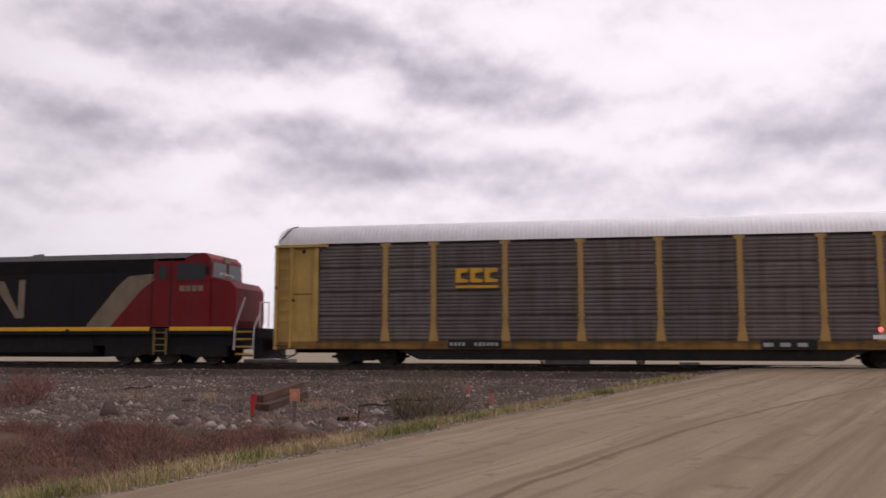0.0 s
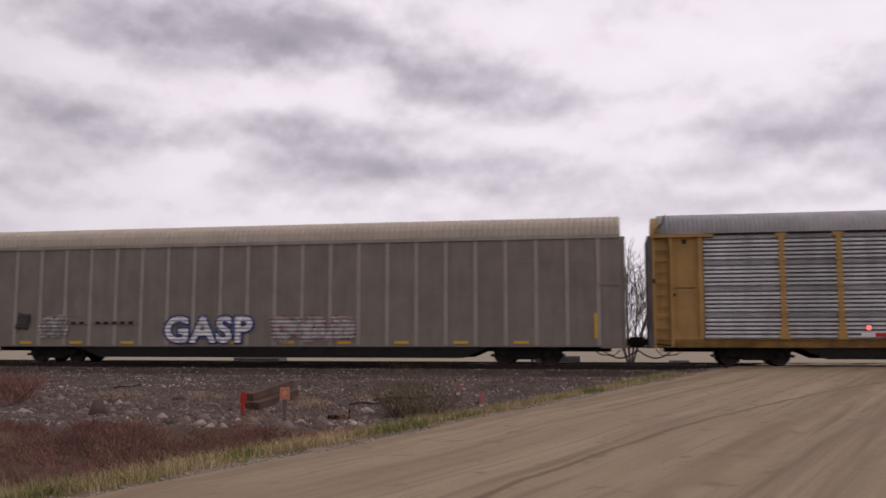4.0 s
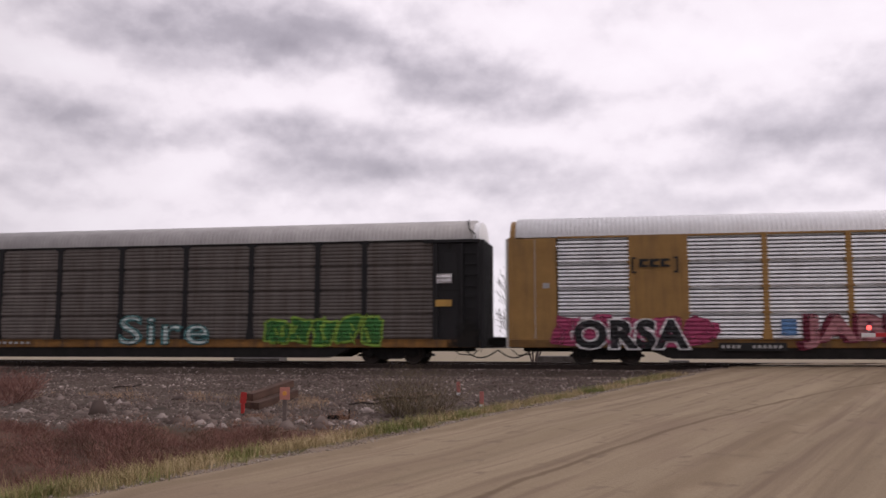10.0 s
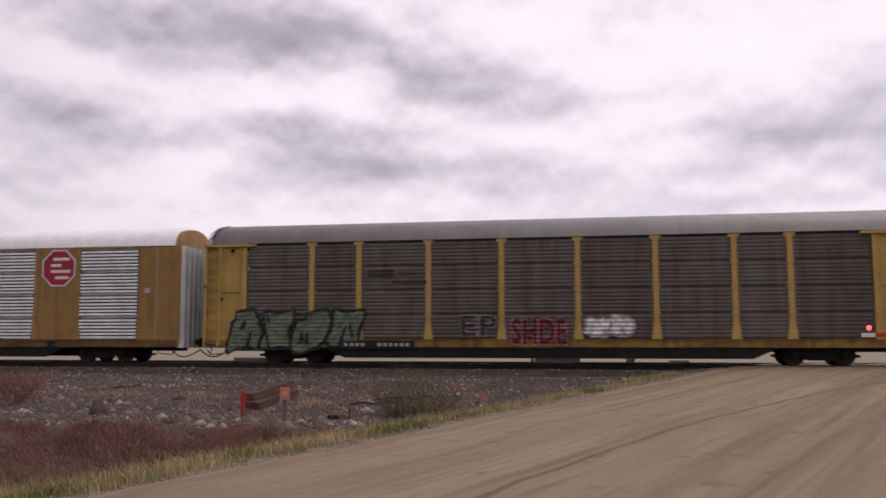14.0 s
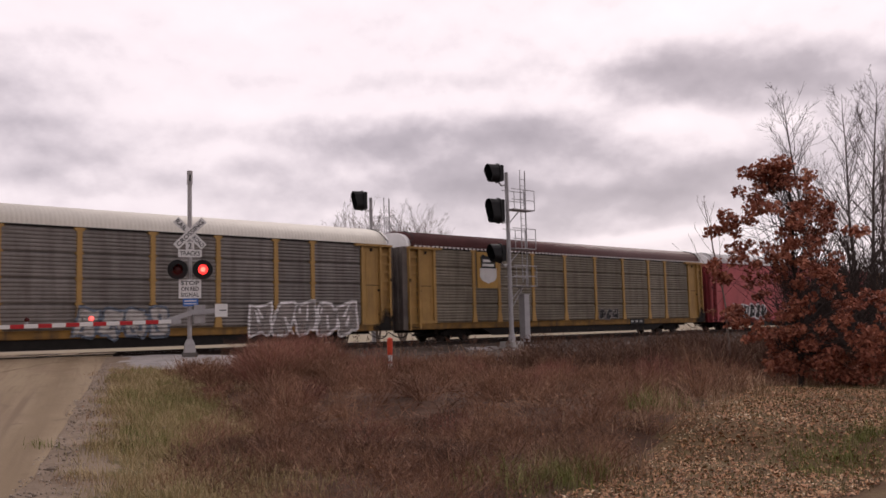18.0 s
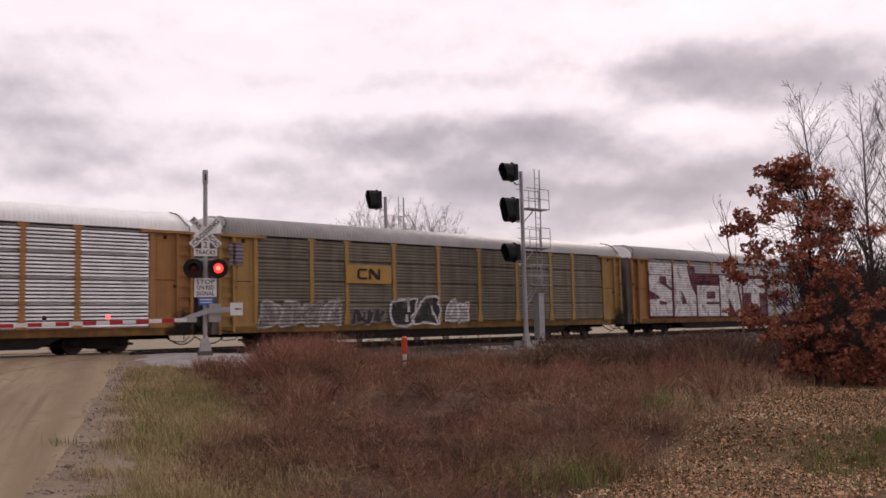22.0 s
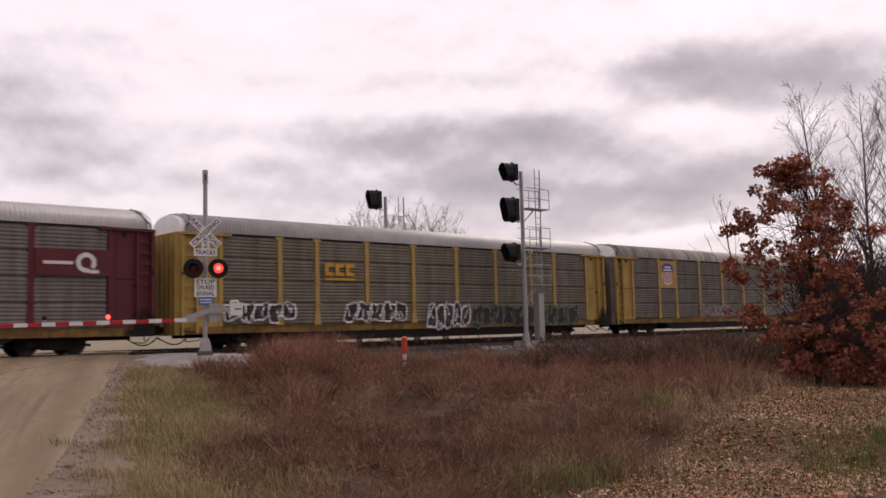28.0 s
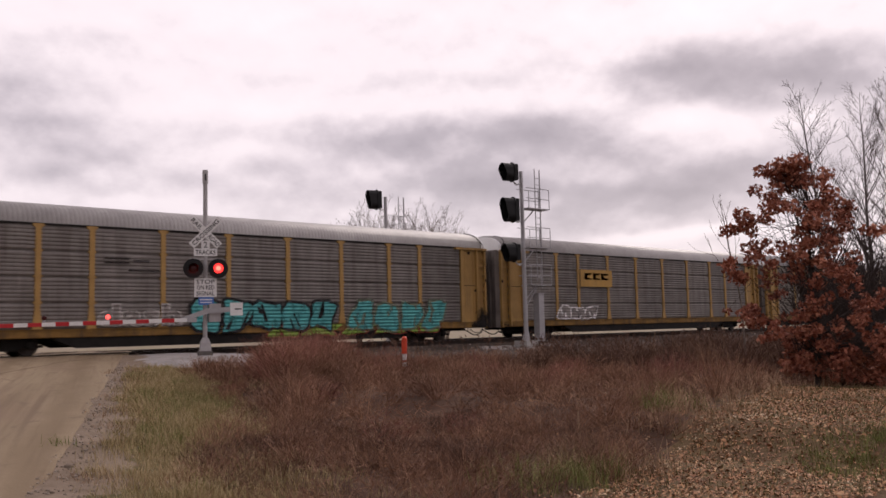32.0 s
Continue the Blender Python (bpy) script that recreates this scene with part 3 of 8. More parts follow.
# ---------------------------------------------------------------- the train
CAR = 28.57                       # coupler to coupler
HALF, SIDE = 13.70, 1.52          # half length and half width of a car's body
BAYS = [-11.88, -9.1, -7.15, -4.33, -1.45, 1.45, 4.33, 7.15, 9.1, 11.88]
Z_SILL, Z_LOW, Z_TOP = 0.63, 0.98, 4.82


def travel(t):
    """How far the train has come since the start."""
    u = (t - 16) / 16
    return 24.393 * t - 3.91 * (u * u - 1) - 0.146 * (u ** 3 - u) + 1.647 * (u ** 4 - u * u)


def place(k):
    """Car k's middle along the track at the start; the engine's coupler is at place(0.5)."""
    return -14.553 + CAR * (k - 0.5)


PAINT = dict(
    yellow=material("yellow_paint", (0.405, 0.242, 0.080), 0.62, vary=0.16, scale=1.3, grime=0.4, bump=0.1, grain=25),
    ochre=material("ochre_paint", (0.39, 0.190, 0.068), 0.62, vary=0.16, scale=1.3, grime=0.4, bump=0.1, grain=25),
    lemon=material("lemon_paint", (0.46, 0.30, 0.085), 0.62, vary=0.16, scale=1.3, grime=0.35, bump=0.1, grain=25),
    tan=material("tan_paint", (0.31, 0.175, 0.055), 0.6, vary=0.16, scale=1.3, grime=0.45, bump=0.1, grain=25),
    orange=material("orange_paint", (0.43, 0.062, 0.020), 0.55, vary=0.14, scale=1.3, grime=0.35, bump=0.1, grain=25),
    bright_orange=material("bright_orange_paint", (0.52, 0.082, 0.012), 0.55, vary=0.14, scale=1.3, grime=0.3, bump=0.1, grain=25),
    black=material("black_paint", (0.011, 0.010, 0.011), 0.5, vary=0.3, scale=1.3, grime=0.1, bump=0.1, grain=25),
    maroon=material("maroon_paint", (0.125, 0.022, 0.026), 0.6, vary=0.2, scale=1.3, grime=0.4, bump=0.1, grain=25),
    red=material("faded_red_paint", (0.47, 0.112, 0.118), 0.7, vary=0.14, scale=0.9, grime=0.25, bump=0.1, grain=25),
    dark_red=material("dark_red_paint", (0.22, 0.03, 0.035), 0.7, vary=0.16, scale=0.9, grime=0.35, bump=0.1, grain=25),
    grey=material("grey_paint", (0.235, 0.202, 0.168), 0.7, vary=0.14, scale=0.9, grime=0.25, bump=0.1, grain=25),
    pale_grey=material("pale_grey_paint", (0.34, 0.305, 0.262), 0.7, vary=0.14, scale=0.9, grime=0.25, bump=0.1, grain=25),
)
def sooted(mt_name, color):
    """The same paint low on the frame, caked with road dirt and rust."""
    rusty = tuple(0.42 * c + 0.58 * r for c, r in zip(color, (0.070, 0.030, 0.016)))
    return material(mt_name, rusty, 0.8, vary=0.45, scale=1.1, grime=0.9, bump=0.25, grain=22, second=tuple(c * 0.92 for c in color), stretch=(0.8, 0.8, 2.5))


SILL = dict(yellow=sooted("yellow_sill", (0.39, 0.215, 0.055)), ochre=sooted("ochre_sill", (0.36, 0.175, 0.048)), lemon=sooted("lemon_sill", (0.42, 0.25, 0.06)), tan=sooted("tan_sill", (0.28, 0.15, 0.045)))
under = material("underframe_grime", (0.014, 0.012, 0.011), 0.85, vary=0.4, scale=3, bump=0.3)
wheel_steel = material("wheel_steel", (0.05, 0.04, 0.036), 0.6, 0.5, vary=0.3, scale=4)
hose = material("rubber_hose", (0.012, 0.012, 0.012), 0.6)
reflector = material("yellow_reflector", (0.72, 0.42, 0.03), 0.4, vary=0.1)
white_paint = material("white_paint", (0.74, 0.72, 0.70), 0.6, vary=0.12, scale=2, grime=0.12)
stencil = material("stencil_paint", (0.40, 0.385, 0.37), 0.7, vary=0.25, scale=5)
black_plate = material("black_plate", (0.012, 0.012, 0.012), 0.5, vary=0.2)


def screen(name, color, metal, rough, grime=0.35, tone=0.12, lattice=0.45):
    """Pierced and ribbed side sheet with stains; upright dark bands paint in the shaded racks behind its holes."""
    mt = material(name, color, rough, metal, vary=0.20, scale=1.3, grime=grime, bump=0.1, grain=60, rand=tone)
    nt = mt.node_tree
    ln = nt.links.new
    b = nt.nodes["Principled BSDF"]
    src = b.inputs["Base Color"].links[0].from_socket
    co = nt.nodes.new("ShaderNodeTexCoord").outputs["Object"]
    # first layer darkens upright bands for the shaded racks inside; the rest are stains
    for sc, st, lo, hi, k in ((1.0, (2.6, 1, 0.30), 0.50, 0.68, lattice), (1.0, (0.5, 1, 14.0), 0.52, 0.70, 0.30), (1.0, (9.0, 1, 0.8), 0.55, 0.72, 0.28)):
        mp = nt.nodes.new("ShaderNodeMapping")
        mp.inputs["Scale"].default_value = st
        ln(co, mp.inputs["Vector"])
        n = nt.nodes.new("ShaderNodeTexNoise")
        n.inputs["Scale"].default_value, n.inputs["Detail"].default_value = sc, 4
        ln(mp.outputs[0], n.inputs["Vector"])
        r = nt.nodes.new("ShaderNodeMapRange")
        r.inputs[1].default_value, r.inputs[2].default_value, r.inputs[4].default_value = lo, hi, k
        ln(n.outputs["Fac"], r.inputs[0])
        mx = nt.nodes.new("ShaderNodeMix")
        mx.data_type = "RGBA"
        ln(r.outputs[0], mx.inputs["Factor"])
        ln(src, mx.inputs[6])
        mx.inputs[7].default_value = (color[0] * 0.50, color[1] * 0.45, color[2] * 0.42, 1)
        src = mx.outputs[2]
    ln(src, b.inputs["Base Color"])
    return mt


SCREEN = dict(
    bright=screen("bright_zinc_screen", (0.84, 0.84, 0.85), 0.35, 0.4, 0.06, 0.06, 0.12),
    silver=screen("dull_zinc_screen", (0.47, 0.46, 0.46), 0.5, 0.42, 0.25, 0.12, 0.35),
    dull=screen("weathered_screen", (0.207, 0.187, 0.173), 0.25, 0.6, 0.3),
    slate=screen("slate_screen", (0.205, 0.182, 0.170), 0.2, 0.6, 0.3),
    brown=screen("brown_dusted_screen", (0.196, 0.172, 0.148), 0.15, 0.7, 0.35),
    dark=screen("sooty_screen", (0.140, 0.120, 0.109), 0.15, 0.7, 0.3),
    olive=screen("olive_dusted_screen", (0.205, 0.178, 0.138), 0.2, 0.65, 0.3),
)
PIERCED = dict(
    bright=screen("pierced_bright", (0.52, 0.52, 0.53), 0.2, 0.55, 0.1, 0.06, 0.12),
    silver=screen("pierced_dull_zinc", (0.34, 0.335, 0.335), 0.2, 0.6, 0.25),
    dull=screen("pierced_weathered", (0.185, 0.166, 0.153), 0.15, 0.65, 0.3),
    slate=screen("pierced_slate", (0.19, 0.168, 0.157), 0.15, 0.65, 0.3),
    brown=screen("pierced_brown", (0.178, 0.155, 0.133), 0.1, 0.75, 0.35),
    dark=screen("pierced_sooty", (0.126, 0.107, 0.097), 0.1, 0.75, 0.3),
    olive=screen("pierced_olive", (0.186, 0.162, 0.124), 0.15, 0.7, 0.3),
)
SCREEN["fine"], PIERCED["fine"] = SCREEN["bright"], PIERCED["bright"]
# dark slot floors: the shade between the bright ribs is put into the colour
rib_slot_shade = material("rib_slot_shade", (0.20, 0.19, 0.188), 0.8, 0.0, vary=0.25, scale=2)
end_bright = material("end_door_bright", (0.62, 0.60, 0.58), 0.55, 0.2, vary=0.2, scale=1.1, grime=0.5, bump=0.1, grain=25)
end_zinc = material("end_door_zinc", (0.19, 0.165, 0.15), 0.6, 0.2, vary=0.3, scale=1.1, grime=0.9, bump=0.1, grain=25)
ROOF = dict(
    white=material("white_roof", (0.97, 0.955, 0.95), 0.55, 0.0, vary=0.08, scale=1.5, grime=0.10, bump=0.1),
    zinc=material("zinc_roof", (0.40, 0.378, 0.368), 0.5, 0.3, vary=0.14, scale=1.2, grime=0.15, bump=0.1),
    cream=material("cream_roof", (0.74, 0.70, 0.62), 0.6, 0.0, vary=0.06, scale=1.5, grime=0.05, bump=0.1),
    grey=material("grey_roof", (0.33, 0.305, 0.298), 0.6, 0.15, vary=0.14, scale=1.2, grime=0.2, bump=0.1),
    tan=material("tan_roof", (0.45, 0.385, 0.31), 0.7, 0.0, vary=0.12, scale=1.2, grime=0.1, bump=0.1),
    maroon=material("maroon_roof", (0.085, 0.026, 0.024), 0.6, 0.0, vary=0.2, scale=1.2, bump=0.1),
    streaked=material("streaked_roof", (0.30, 0.24, 0.19), 0.65, 0.0, vary=0.35, scale=2.0, second=(0.62, 0.58, 0.54), stretch=(1.2, 0.15, 0.2), bump=0.1),
    peeling=material("peeling_roof", (0.70, 0.67, 0.66), 0.65, 0.0, vary=0.3, scale=1.8, grime=0.2, bump=0.2),
)
def corrugate(mt, pitch=0.17, deep=0.5):
    """Fine ribs across a roof."""
    nt = mt.node_tree
    b = nt.nodes["Principled BSDF"]
    wv = nt.nodes.new("ShaderNodeTexWave")
    wv.wave_type, wv.bands_direction = "BANDS", "X"
    wv.inputs["Scale"].default_value = 2 * math.pi / (20 * pitch)
    nt.links.new(nt.nodes.new("ShaderNodeTexCoord").outputs["Object"], wv.inputs["Vector"])
    bp = nt.nodes.new("ShaderNodeBump")
    bp.inputs["Strength"].default_value, bp.inputs["Distance"].default_value = deep, 0.03
    nt.links.new(wv.outputs["Fac"], bp.inputs["Height"])
    old = b.inputs["Normal"].links
    if old:
        nt.links.new(old[0].from_socket, bp.inputs["Normal"])
    nt.links.new(bp.outputs[0], b.inputs["Normal"])


for key, deep in (("white", 0.45), ("zinc", 0.4), ("cream", 0.3), ("maroon", 0.4), ("streaked", 0.4), ("peeling", 0.4)):
    corrugate(ROOF[key], 0.17, deep)
MESHES = {}


def cached(key, build):
    if key not in MESHES:
        MESHES[key] = build()
    return MESHES[key]


def ribbed(x0, x1, z0=Z_LOW, z1=Z_TOP, tiers=4, ribs=4, deep=0.10, span=0.66):
    """A side sheet: in each tier a group of ribs over the share span, a flat pierced band above, and a lap to the next tier. The band's faces take the second material."""
    h = (z1 - z0) / tiers
    prof, band, slot = [], [], []
    for k in range(tiers):
        b = z0 + k * h
        prof += [(b + 0.004, 0.03), (b + 0.024, 0.03), (b + 0.026, 0.0)]
        p = h * span / ribs
        for i in range(ribs):
            c = b + 0.04 + p * i
            if deep > 0.05:
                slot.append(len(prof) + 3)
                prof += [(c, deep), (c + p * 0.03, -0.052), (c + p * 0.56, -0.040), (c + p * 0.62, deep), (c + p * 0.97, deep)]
            else:
                prof += [(c, deep), (c + p * 0.25, -0.032), (c + p * 0.62, -0.032), (c + p * 0.85, deep)]
        band.append(len(prof))
        top = b + 0.05 + h * span
        prof += [(min(top, b + h - 0.04), 0.002), (b + h - 0.03, 0.002), (b + h - 0.02, 0.12 if deep > 0.05 else 0.06), (b + h - 0.004, 0.12 if deep > 0.05 else 0.06)]
    n = len(prof)
    sh = Shape()
    sh.add([(x, -SIDE + 0.045 + y, z) for x in (x0, x1) for z, y in prof], [(i, n + i, n + i + 1, i + 1) for i in range(n - 1)])
    sh.add([(x, -SIDE + 0.24, z) for x in (x0, x1) for z in (z0, z1)], [(0, 1, 3, 2)])
    return sh, band, slot


def side_sheet(x0, x1, kind):
    ribs, deep, span = {"bright": (4, 0.13, 0.66), "fine": (6, 0.13, 0.88), "silver": (5, 0.055, 0.78)}.get(kind, (6, -0.008, 0.90))
    sh, band, slot = ribbed(x0, x1, ribs=ribs, deep=deep, span=span)
    me = sh.mesh("side_screen", SCREEN[kind])
    me.materials.append(PIERCED[kind])
    me.materials.append(rib_slot_shade)
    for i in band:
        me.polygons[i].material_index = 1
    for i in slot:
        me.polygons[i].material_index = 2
    return me


def post(flare=True, top=True):
    """An upright, with a spread foot and a small head plate."""
    w = 0.10
    ring = [(-0.19 if flare else -w, Z_LOW - 0.02), (0.19 if flare else w, Z_LOW - 0.02), (w + 0.02, 1.45), (w, 1.75), (w, 4.70), (0.20 if top else w, 4.74), (0.20 if top else w, 4.84),
            (-0.20 if top else -w, 4.84), (-0.20 if top else -w, 4.74), (-w, 4.70), (-w, 1.75), (-w - 0.02, 1.45)]
    sh = Shape().plate(ring, -SIDE - 0.03, -SIDE + 0.06)
    for i in (1, 2, 3):
        z = Z_LOW + (Z_TOP - Z_LOW) * i / 4
        sh.box(-w - 0.055, w + 0.055, -SIDE - 0.045, -SIDE + 0.02, z - 0.035, z + 0.035)
    return sh


IRONS = ("top_latch", "latch", "latch_bar", "bracket", "grab_iron")


def end_panel(side):
    """The closed bay at a car's end: frame, recessed door sheet, a ladder in its pocket, and the dark latches; side is -1 or 1."""
    s = side
    xs = lambda a, b: (min(s * a, s * b), max(s * a, s * b))
    frame, sheet, rung = Shape(), Shape(), Shape()
    frame.box(*xs(11.88, 12.06), -SIDE - 0.06, -SIDE + 0.05, Z_LOW - 0.02, 4.73)
    frame.box(*xs(12.98, 13.08), -SIDE - 0.10, -SIDE + 0.06, Z_LOW - 0.3, 4.73)
    frame.box(*xs(13.60, 13.70), -SIDE - 0.06, -SIDE + 0.10, Z_LOW - 0.35, 4.73)
    frame.box(*xs(11.5, 13.74), -SIDE - 0.13, -SIDE + 0.06, 4.735, 4.84)
    frame.box(*xs(12.06, 12.98), -SIDE - 0.04, -SIDE + 0.05, Z_LOW - 0.02, Z_LOW + 0.12)
    sheet.box(*xs(12.06, 12.98), -SIDE + 0.04, -SIDE + 0.09, Z_LOW + 0.12, 4.73)
    for z0, z1 in ((1.25, 2.75), (2.95, 4.45)):
        sheet.box(*xs(12.20, 12.24), -SIDE + 0.022, -SIDE + 0.04, z0, z1).box(*xs(12.80, 12.84), -SIDE + 0.022, -SIDE + 0.04, z0, z1)
        sheet.box(*xs(12.24, 12.80), -SIDE + 0.022, -SIDE + 0.04, z1 - 0.04, z1)
    rung.box(*xs(13.08, 13.60), -SIDE + 0.12, -SIDE + 0.16, Z_LOW - 0.3, 4.73)
    for i in range(9):
        z = 0.92 + i * 0.42
        rung.box(*xs(13.085, 13.595), -SIDE - 0.05, -SIDE - 0.015, z, z + 0.04)
        rung.box(*xs(13.085, 13.595), -SIDE + 0.06, -SIDE + 0.12, z + 0.06, z + 0.16)
    irons = (Shape().box(*xs(12.46, 12.60), -SIDE + 0.01, -SIDE + 0.04, 4.50, 4.66),
             Shape().box(*xs(12.90, 12.98), -SIDE - 0.03, -SIDE + 0.04, 2.55, 2.66),
             Shape().box(*xs(12.16, 12.95), -SIDE + 0.028, -SIDE + 0.04, 2.84, 2.87),
             Shape().box(*xs(13.62, 13.70), -SIDE - 0.10, -SIDE - 0.06, 3.05, 3.2),
             Shape().rod((s * 12.9, -SIDE - 0.08, 0.72), (s * 13.66, -SIDE - 0.08, 0.80), 0.018).rod((s * 13.3, -SIDE - 0.08, 0.45), (s * 13.3, -SIDE - 0.08, 0.78), 0.018))
    return frame, sheet, rung, irons


def end_wall(s, gap=0.0):
    """Folded doors that close a car's end, in one body with ribs."""
    xa, xb, xc = s * (HALF - 0.10), s * (HALF + 0.10), s * (HALF + 0.17)
    ring = [(xa, -SIDE + 0.1)]
    for i in range(7):
        y = -1.25 + i * 0.41
        ring += [(xb, y - 0.02), (xc, y), (xc, y + 0.06), (xb, y + 0.08)]
    ring += [(xb, SIDE - 0.1), (xa, SIDE - 0.1)]
    n, z0, z1 = len(ring), Z_LOW - 0.35, 4.86
    p = [(x, y, z0) for x, y in ring] + [(x, y, z1) for x, y in ring]
    return Shape().add(p, [(i, (i + 1) % n, n + (i + 1) % n, n + i) for i in range(n)] + [tuple(range(n))[::-1], tuple(range(n, 2 * n))])


ROOF_PROF = [(-1.53, 4.86), (-1.52, 5.02), (-1.46, 5.24), (-1.30, 5.44), (-1.0, 5.60), (-0.5, 5.72), (0, 5.76)]


def roof_shell(half=HALF - 0.25, ribs=True, prof=ROOF_PROF, step=0.3, lift=0.022):
    """The curved roof with raised seams across it."""
    full = prof + [(-y, z) for y, z in prof[-2::-1]]
    sh = Shape()
    n = len(full)
    xs = [-half]
    x = -half + step
    while ribs and x < half - 0.1:
        xs += [x - 0.05, x - 0.02, x + 0.02, x + 0.05]
        x += step
    xs.append(half)
    p, fs = [], []
    for i, xx in enumerate(xs):
        up = lift if ribs and i % 4 in (2, 3) and 0 < i < len(xs) - 1 else 0.0
        for y, z in full:
            k = 1 + up / 1.6
            p.append((xx, y * k, z + up * (1 if z > 5.1 else 0.2)))
    for i in range(len(xs) - 1):
        for j in range(n - 1):
            fs.append((i * n + j, (i + 1) * n + j, (i + 1) * n + j + 1, i * n + j + 1))
    m = len(xs) - 1
    fs += [tuple(range(n)), tuple(range(m * n, m * n + n))[::-1]]
    return sh.add(p, fs)


def roof_end(s):
    """The arch that closes the roof over a car's end."""
    full = ROOF_PROF + [(-y, z) for y, z in ROOF_PROF[-2::-1]]
    a, b = sorted((s * (HALF - 0.28), s * (HALF - 0.02)))
    sh = Shape().sweep([(y * 0.93, z - 0.09) for y, z in full], a, b)
    return sh


def edge_seal(s):
    """A black rubber strip that runs up over the roof's end."""
    x = s * (HALF - 0.25)
    return Shape().pipe([(x + s * (0.10 if i < 2 else -0.06 * i), y * 1.01, z + 0.02) for i, (y, z) in enumerate(ROOF_PROF[:6])], 0.022, 5)


def sill():
    sh = Shape()
    sh.box(-HALF, HALF, -SIDE - 0.05, -SIDE + 0.12, Z_SILL + 0.02, Z_LOW - 0.02, 0.02)
    sh.box(-11.9, 11.9, -SIDE - 0.09, -SIDE - 0.02, Z_LOW - 0.045, Z_LOW - 0.01)
    return sh


def underframe():
    """The pieces under a car's floor, each with its name."""
    hull = lambda y0, y1, zb, xa, xb: Shape().plate([(-xa, Z_SILL + 0.05), (xa, Z_SILL + 0.05), (xb, zb), (-xb, zb)], y0, y1)
    out = [("underframe", Shape().box(-HALF + 0.05, HALF - 0.05, -SIDE + 0.1, SIDE - 0.1, 0.66, 0.86)), ("well_floor", hull(-0.5, 0.5, 0.30, 8.6, 7.4)),
           ("side_apron", hull(-SIDE + 0.02, -SIDE + 0.10, 0.25, 8.7, 7.7)), ("side_apron", hull(SIDE - 0.10, SIDE - 0.02, 0.25, 8.7, 7.7)), ("centre_sill", Shape().box(-13.3, 13.3, -0.25, 0.25, 0.5, 0.7))]
    return [(nm, sh.mesh(nm, under)) for nm, sh in out]


def wheelset():
    sh = Shape()
    prof = [(-0.07, 0.10), (-0.07, 0.30), (-0.05, 0.34), (-0.065, 0.40), (0.02, 0.415), (0.065, 0.44), (0.075, 0.40), (0.05, 0.34), (0.03, 0.30), (0.04, 0.10)]
    sh.turned(prof, n=22, at=(0, -0.75, 0.418))
    sh.turned([(-a, r) for a, r in prof], n=22, at=(0, 0.75, 0.418))
    sh.rod((0, -0.98, 0.418), (0, 0.98, 0.418), 0.085, n=10)
    return sh


def truck_frame():
    sh = Shape()
    for s in (-1, 1):
        y0, y1 = sorted((s * 0.92, s * 1.08))
        sh.plate([(-1.12, 0.32), (-0.62, 0.32), (-0.42, 0.20), (0.42, 0.20), (0.62, 0.32), (1.12, 0.32), (1.12, 0.55), (0.70, 0.60), (0.40, 0.76), (-0.40, 0.76), (-0.70, 0.60), (-1.12, 0.55)], y0, y1)
        for x in (-0.87, 0.87):
            sh.turned([(s * 1.02, 0.17), (s * 1.16, 0.15), (s * 1.18, 0.06)] if s > 0 else [(-1.18, 0.06), (-1.16, 0.15), (-1.02, 0.17)], n=12, at=(x, 0, 0.418))
        for x in (-0.18, 0.0, 0.18):
            sh.rod((x, s * 1.02, 0.28), (x, s * 1.02, 0.60), 0.075, n=8)
    sh.box(-0.2, 0.2, -1.0, 1.0, 0.52, 0.70)
    for x in (-1.35, 1.35):
        sh.box(x - 0.04, x + 0.04, -0.95, 0.95, 0.30, 0.40)
    return sh


def coupler(s):
    sh = Shape()
    a, b = sorted((s * 13.2, s * 14.05))
    sh.box(a, b, -0.10, 0.10, 0.76, 0.98)
    sh.plate([(s * 14.0, 0.66), (s * 14.30, 0.66), (s * 14.30, 1.06), (s * 14.0, 1.06)], -0.16, 0.12)
    sh.plate([(s * 14.15, 0.72), (s * 14.42, 0.72), (s * 14.42, 1.0), (s * 14.15, 1.0)], 0.04, 0.17)
    return sh


def hoses(s):
    pts = []
    for i in range(8):
        t = i / 7
        pts.append((s * (12.9 + 1.38 * t), -0.55 - 0.2 * math.sin(t * 3.1), 0.62 - 0.34 * math.sin(t * 3.1) - 0.05 * t))
    sh = Shape().pipe(pts, 0.028)
    return sh


def lift_rod(s):
    return Shape().pipe([(s * 12.6, -1.35, 0.62), (s * 12.9, -1.38, 0.40), (s * 13.4, -1.38, 0.36), (s * 13.65, -1.36, 0.58)], 0.02)


def under_car(car, k_under=True):
    """Underframe, trucks with wheels, couplers and hoses; the same below all the cars."""
    for nm, me in cached("underframe", underframe):
        part(nm, me, None, car)
    for s in (-1, 1):
        tr = part("truck", cached("truck", lambda: truck_frame().mesh("truck", under)), None, car, m=pose(s * 10.08, 0, 0))
        for x in (-0.87, 0.87):
            part("wheelset", cached("wheelset", lambda: wheelset().mesh("wheelset", wheel_steel)), None, tr, m=pose(x, 0, 0))
        part("coupler", cached(("coupler", s), lambda: coupler(s).mesh("coupler", under)), None, car)
        part("brake_hose", cached(("hose", s), lambda: hoses(s).mesh("brake_hose", hose)), None, car)
        part("uncoupling_rod", cached(("rod", s), lambda: lift_rod(s).mesh("uncoupling_rod", under)), None, car)


TURN_ROUND = pose(0, 0, 0, 0, 0, 180)


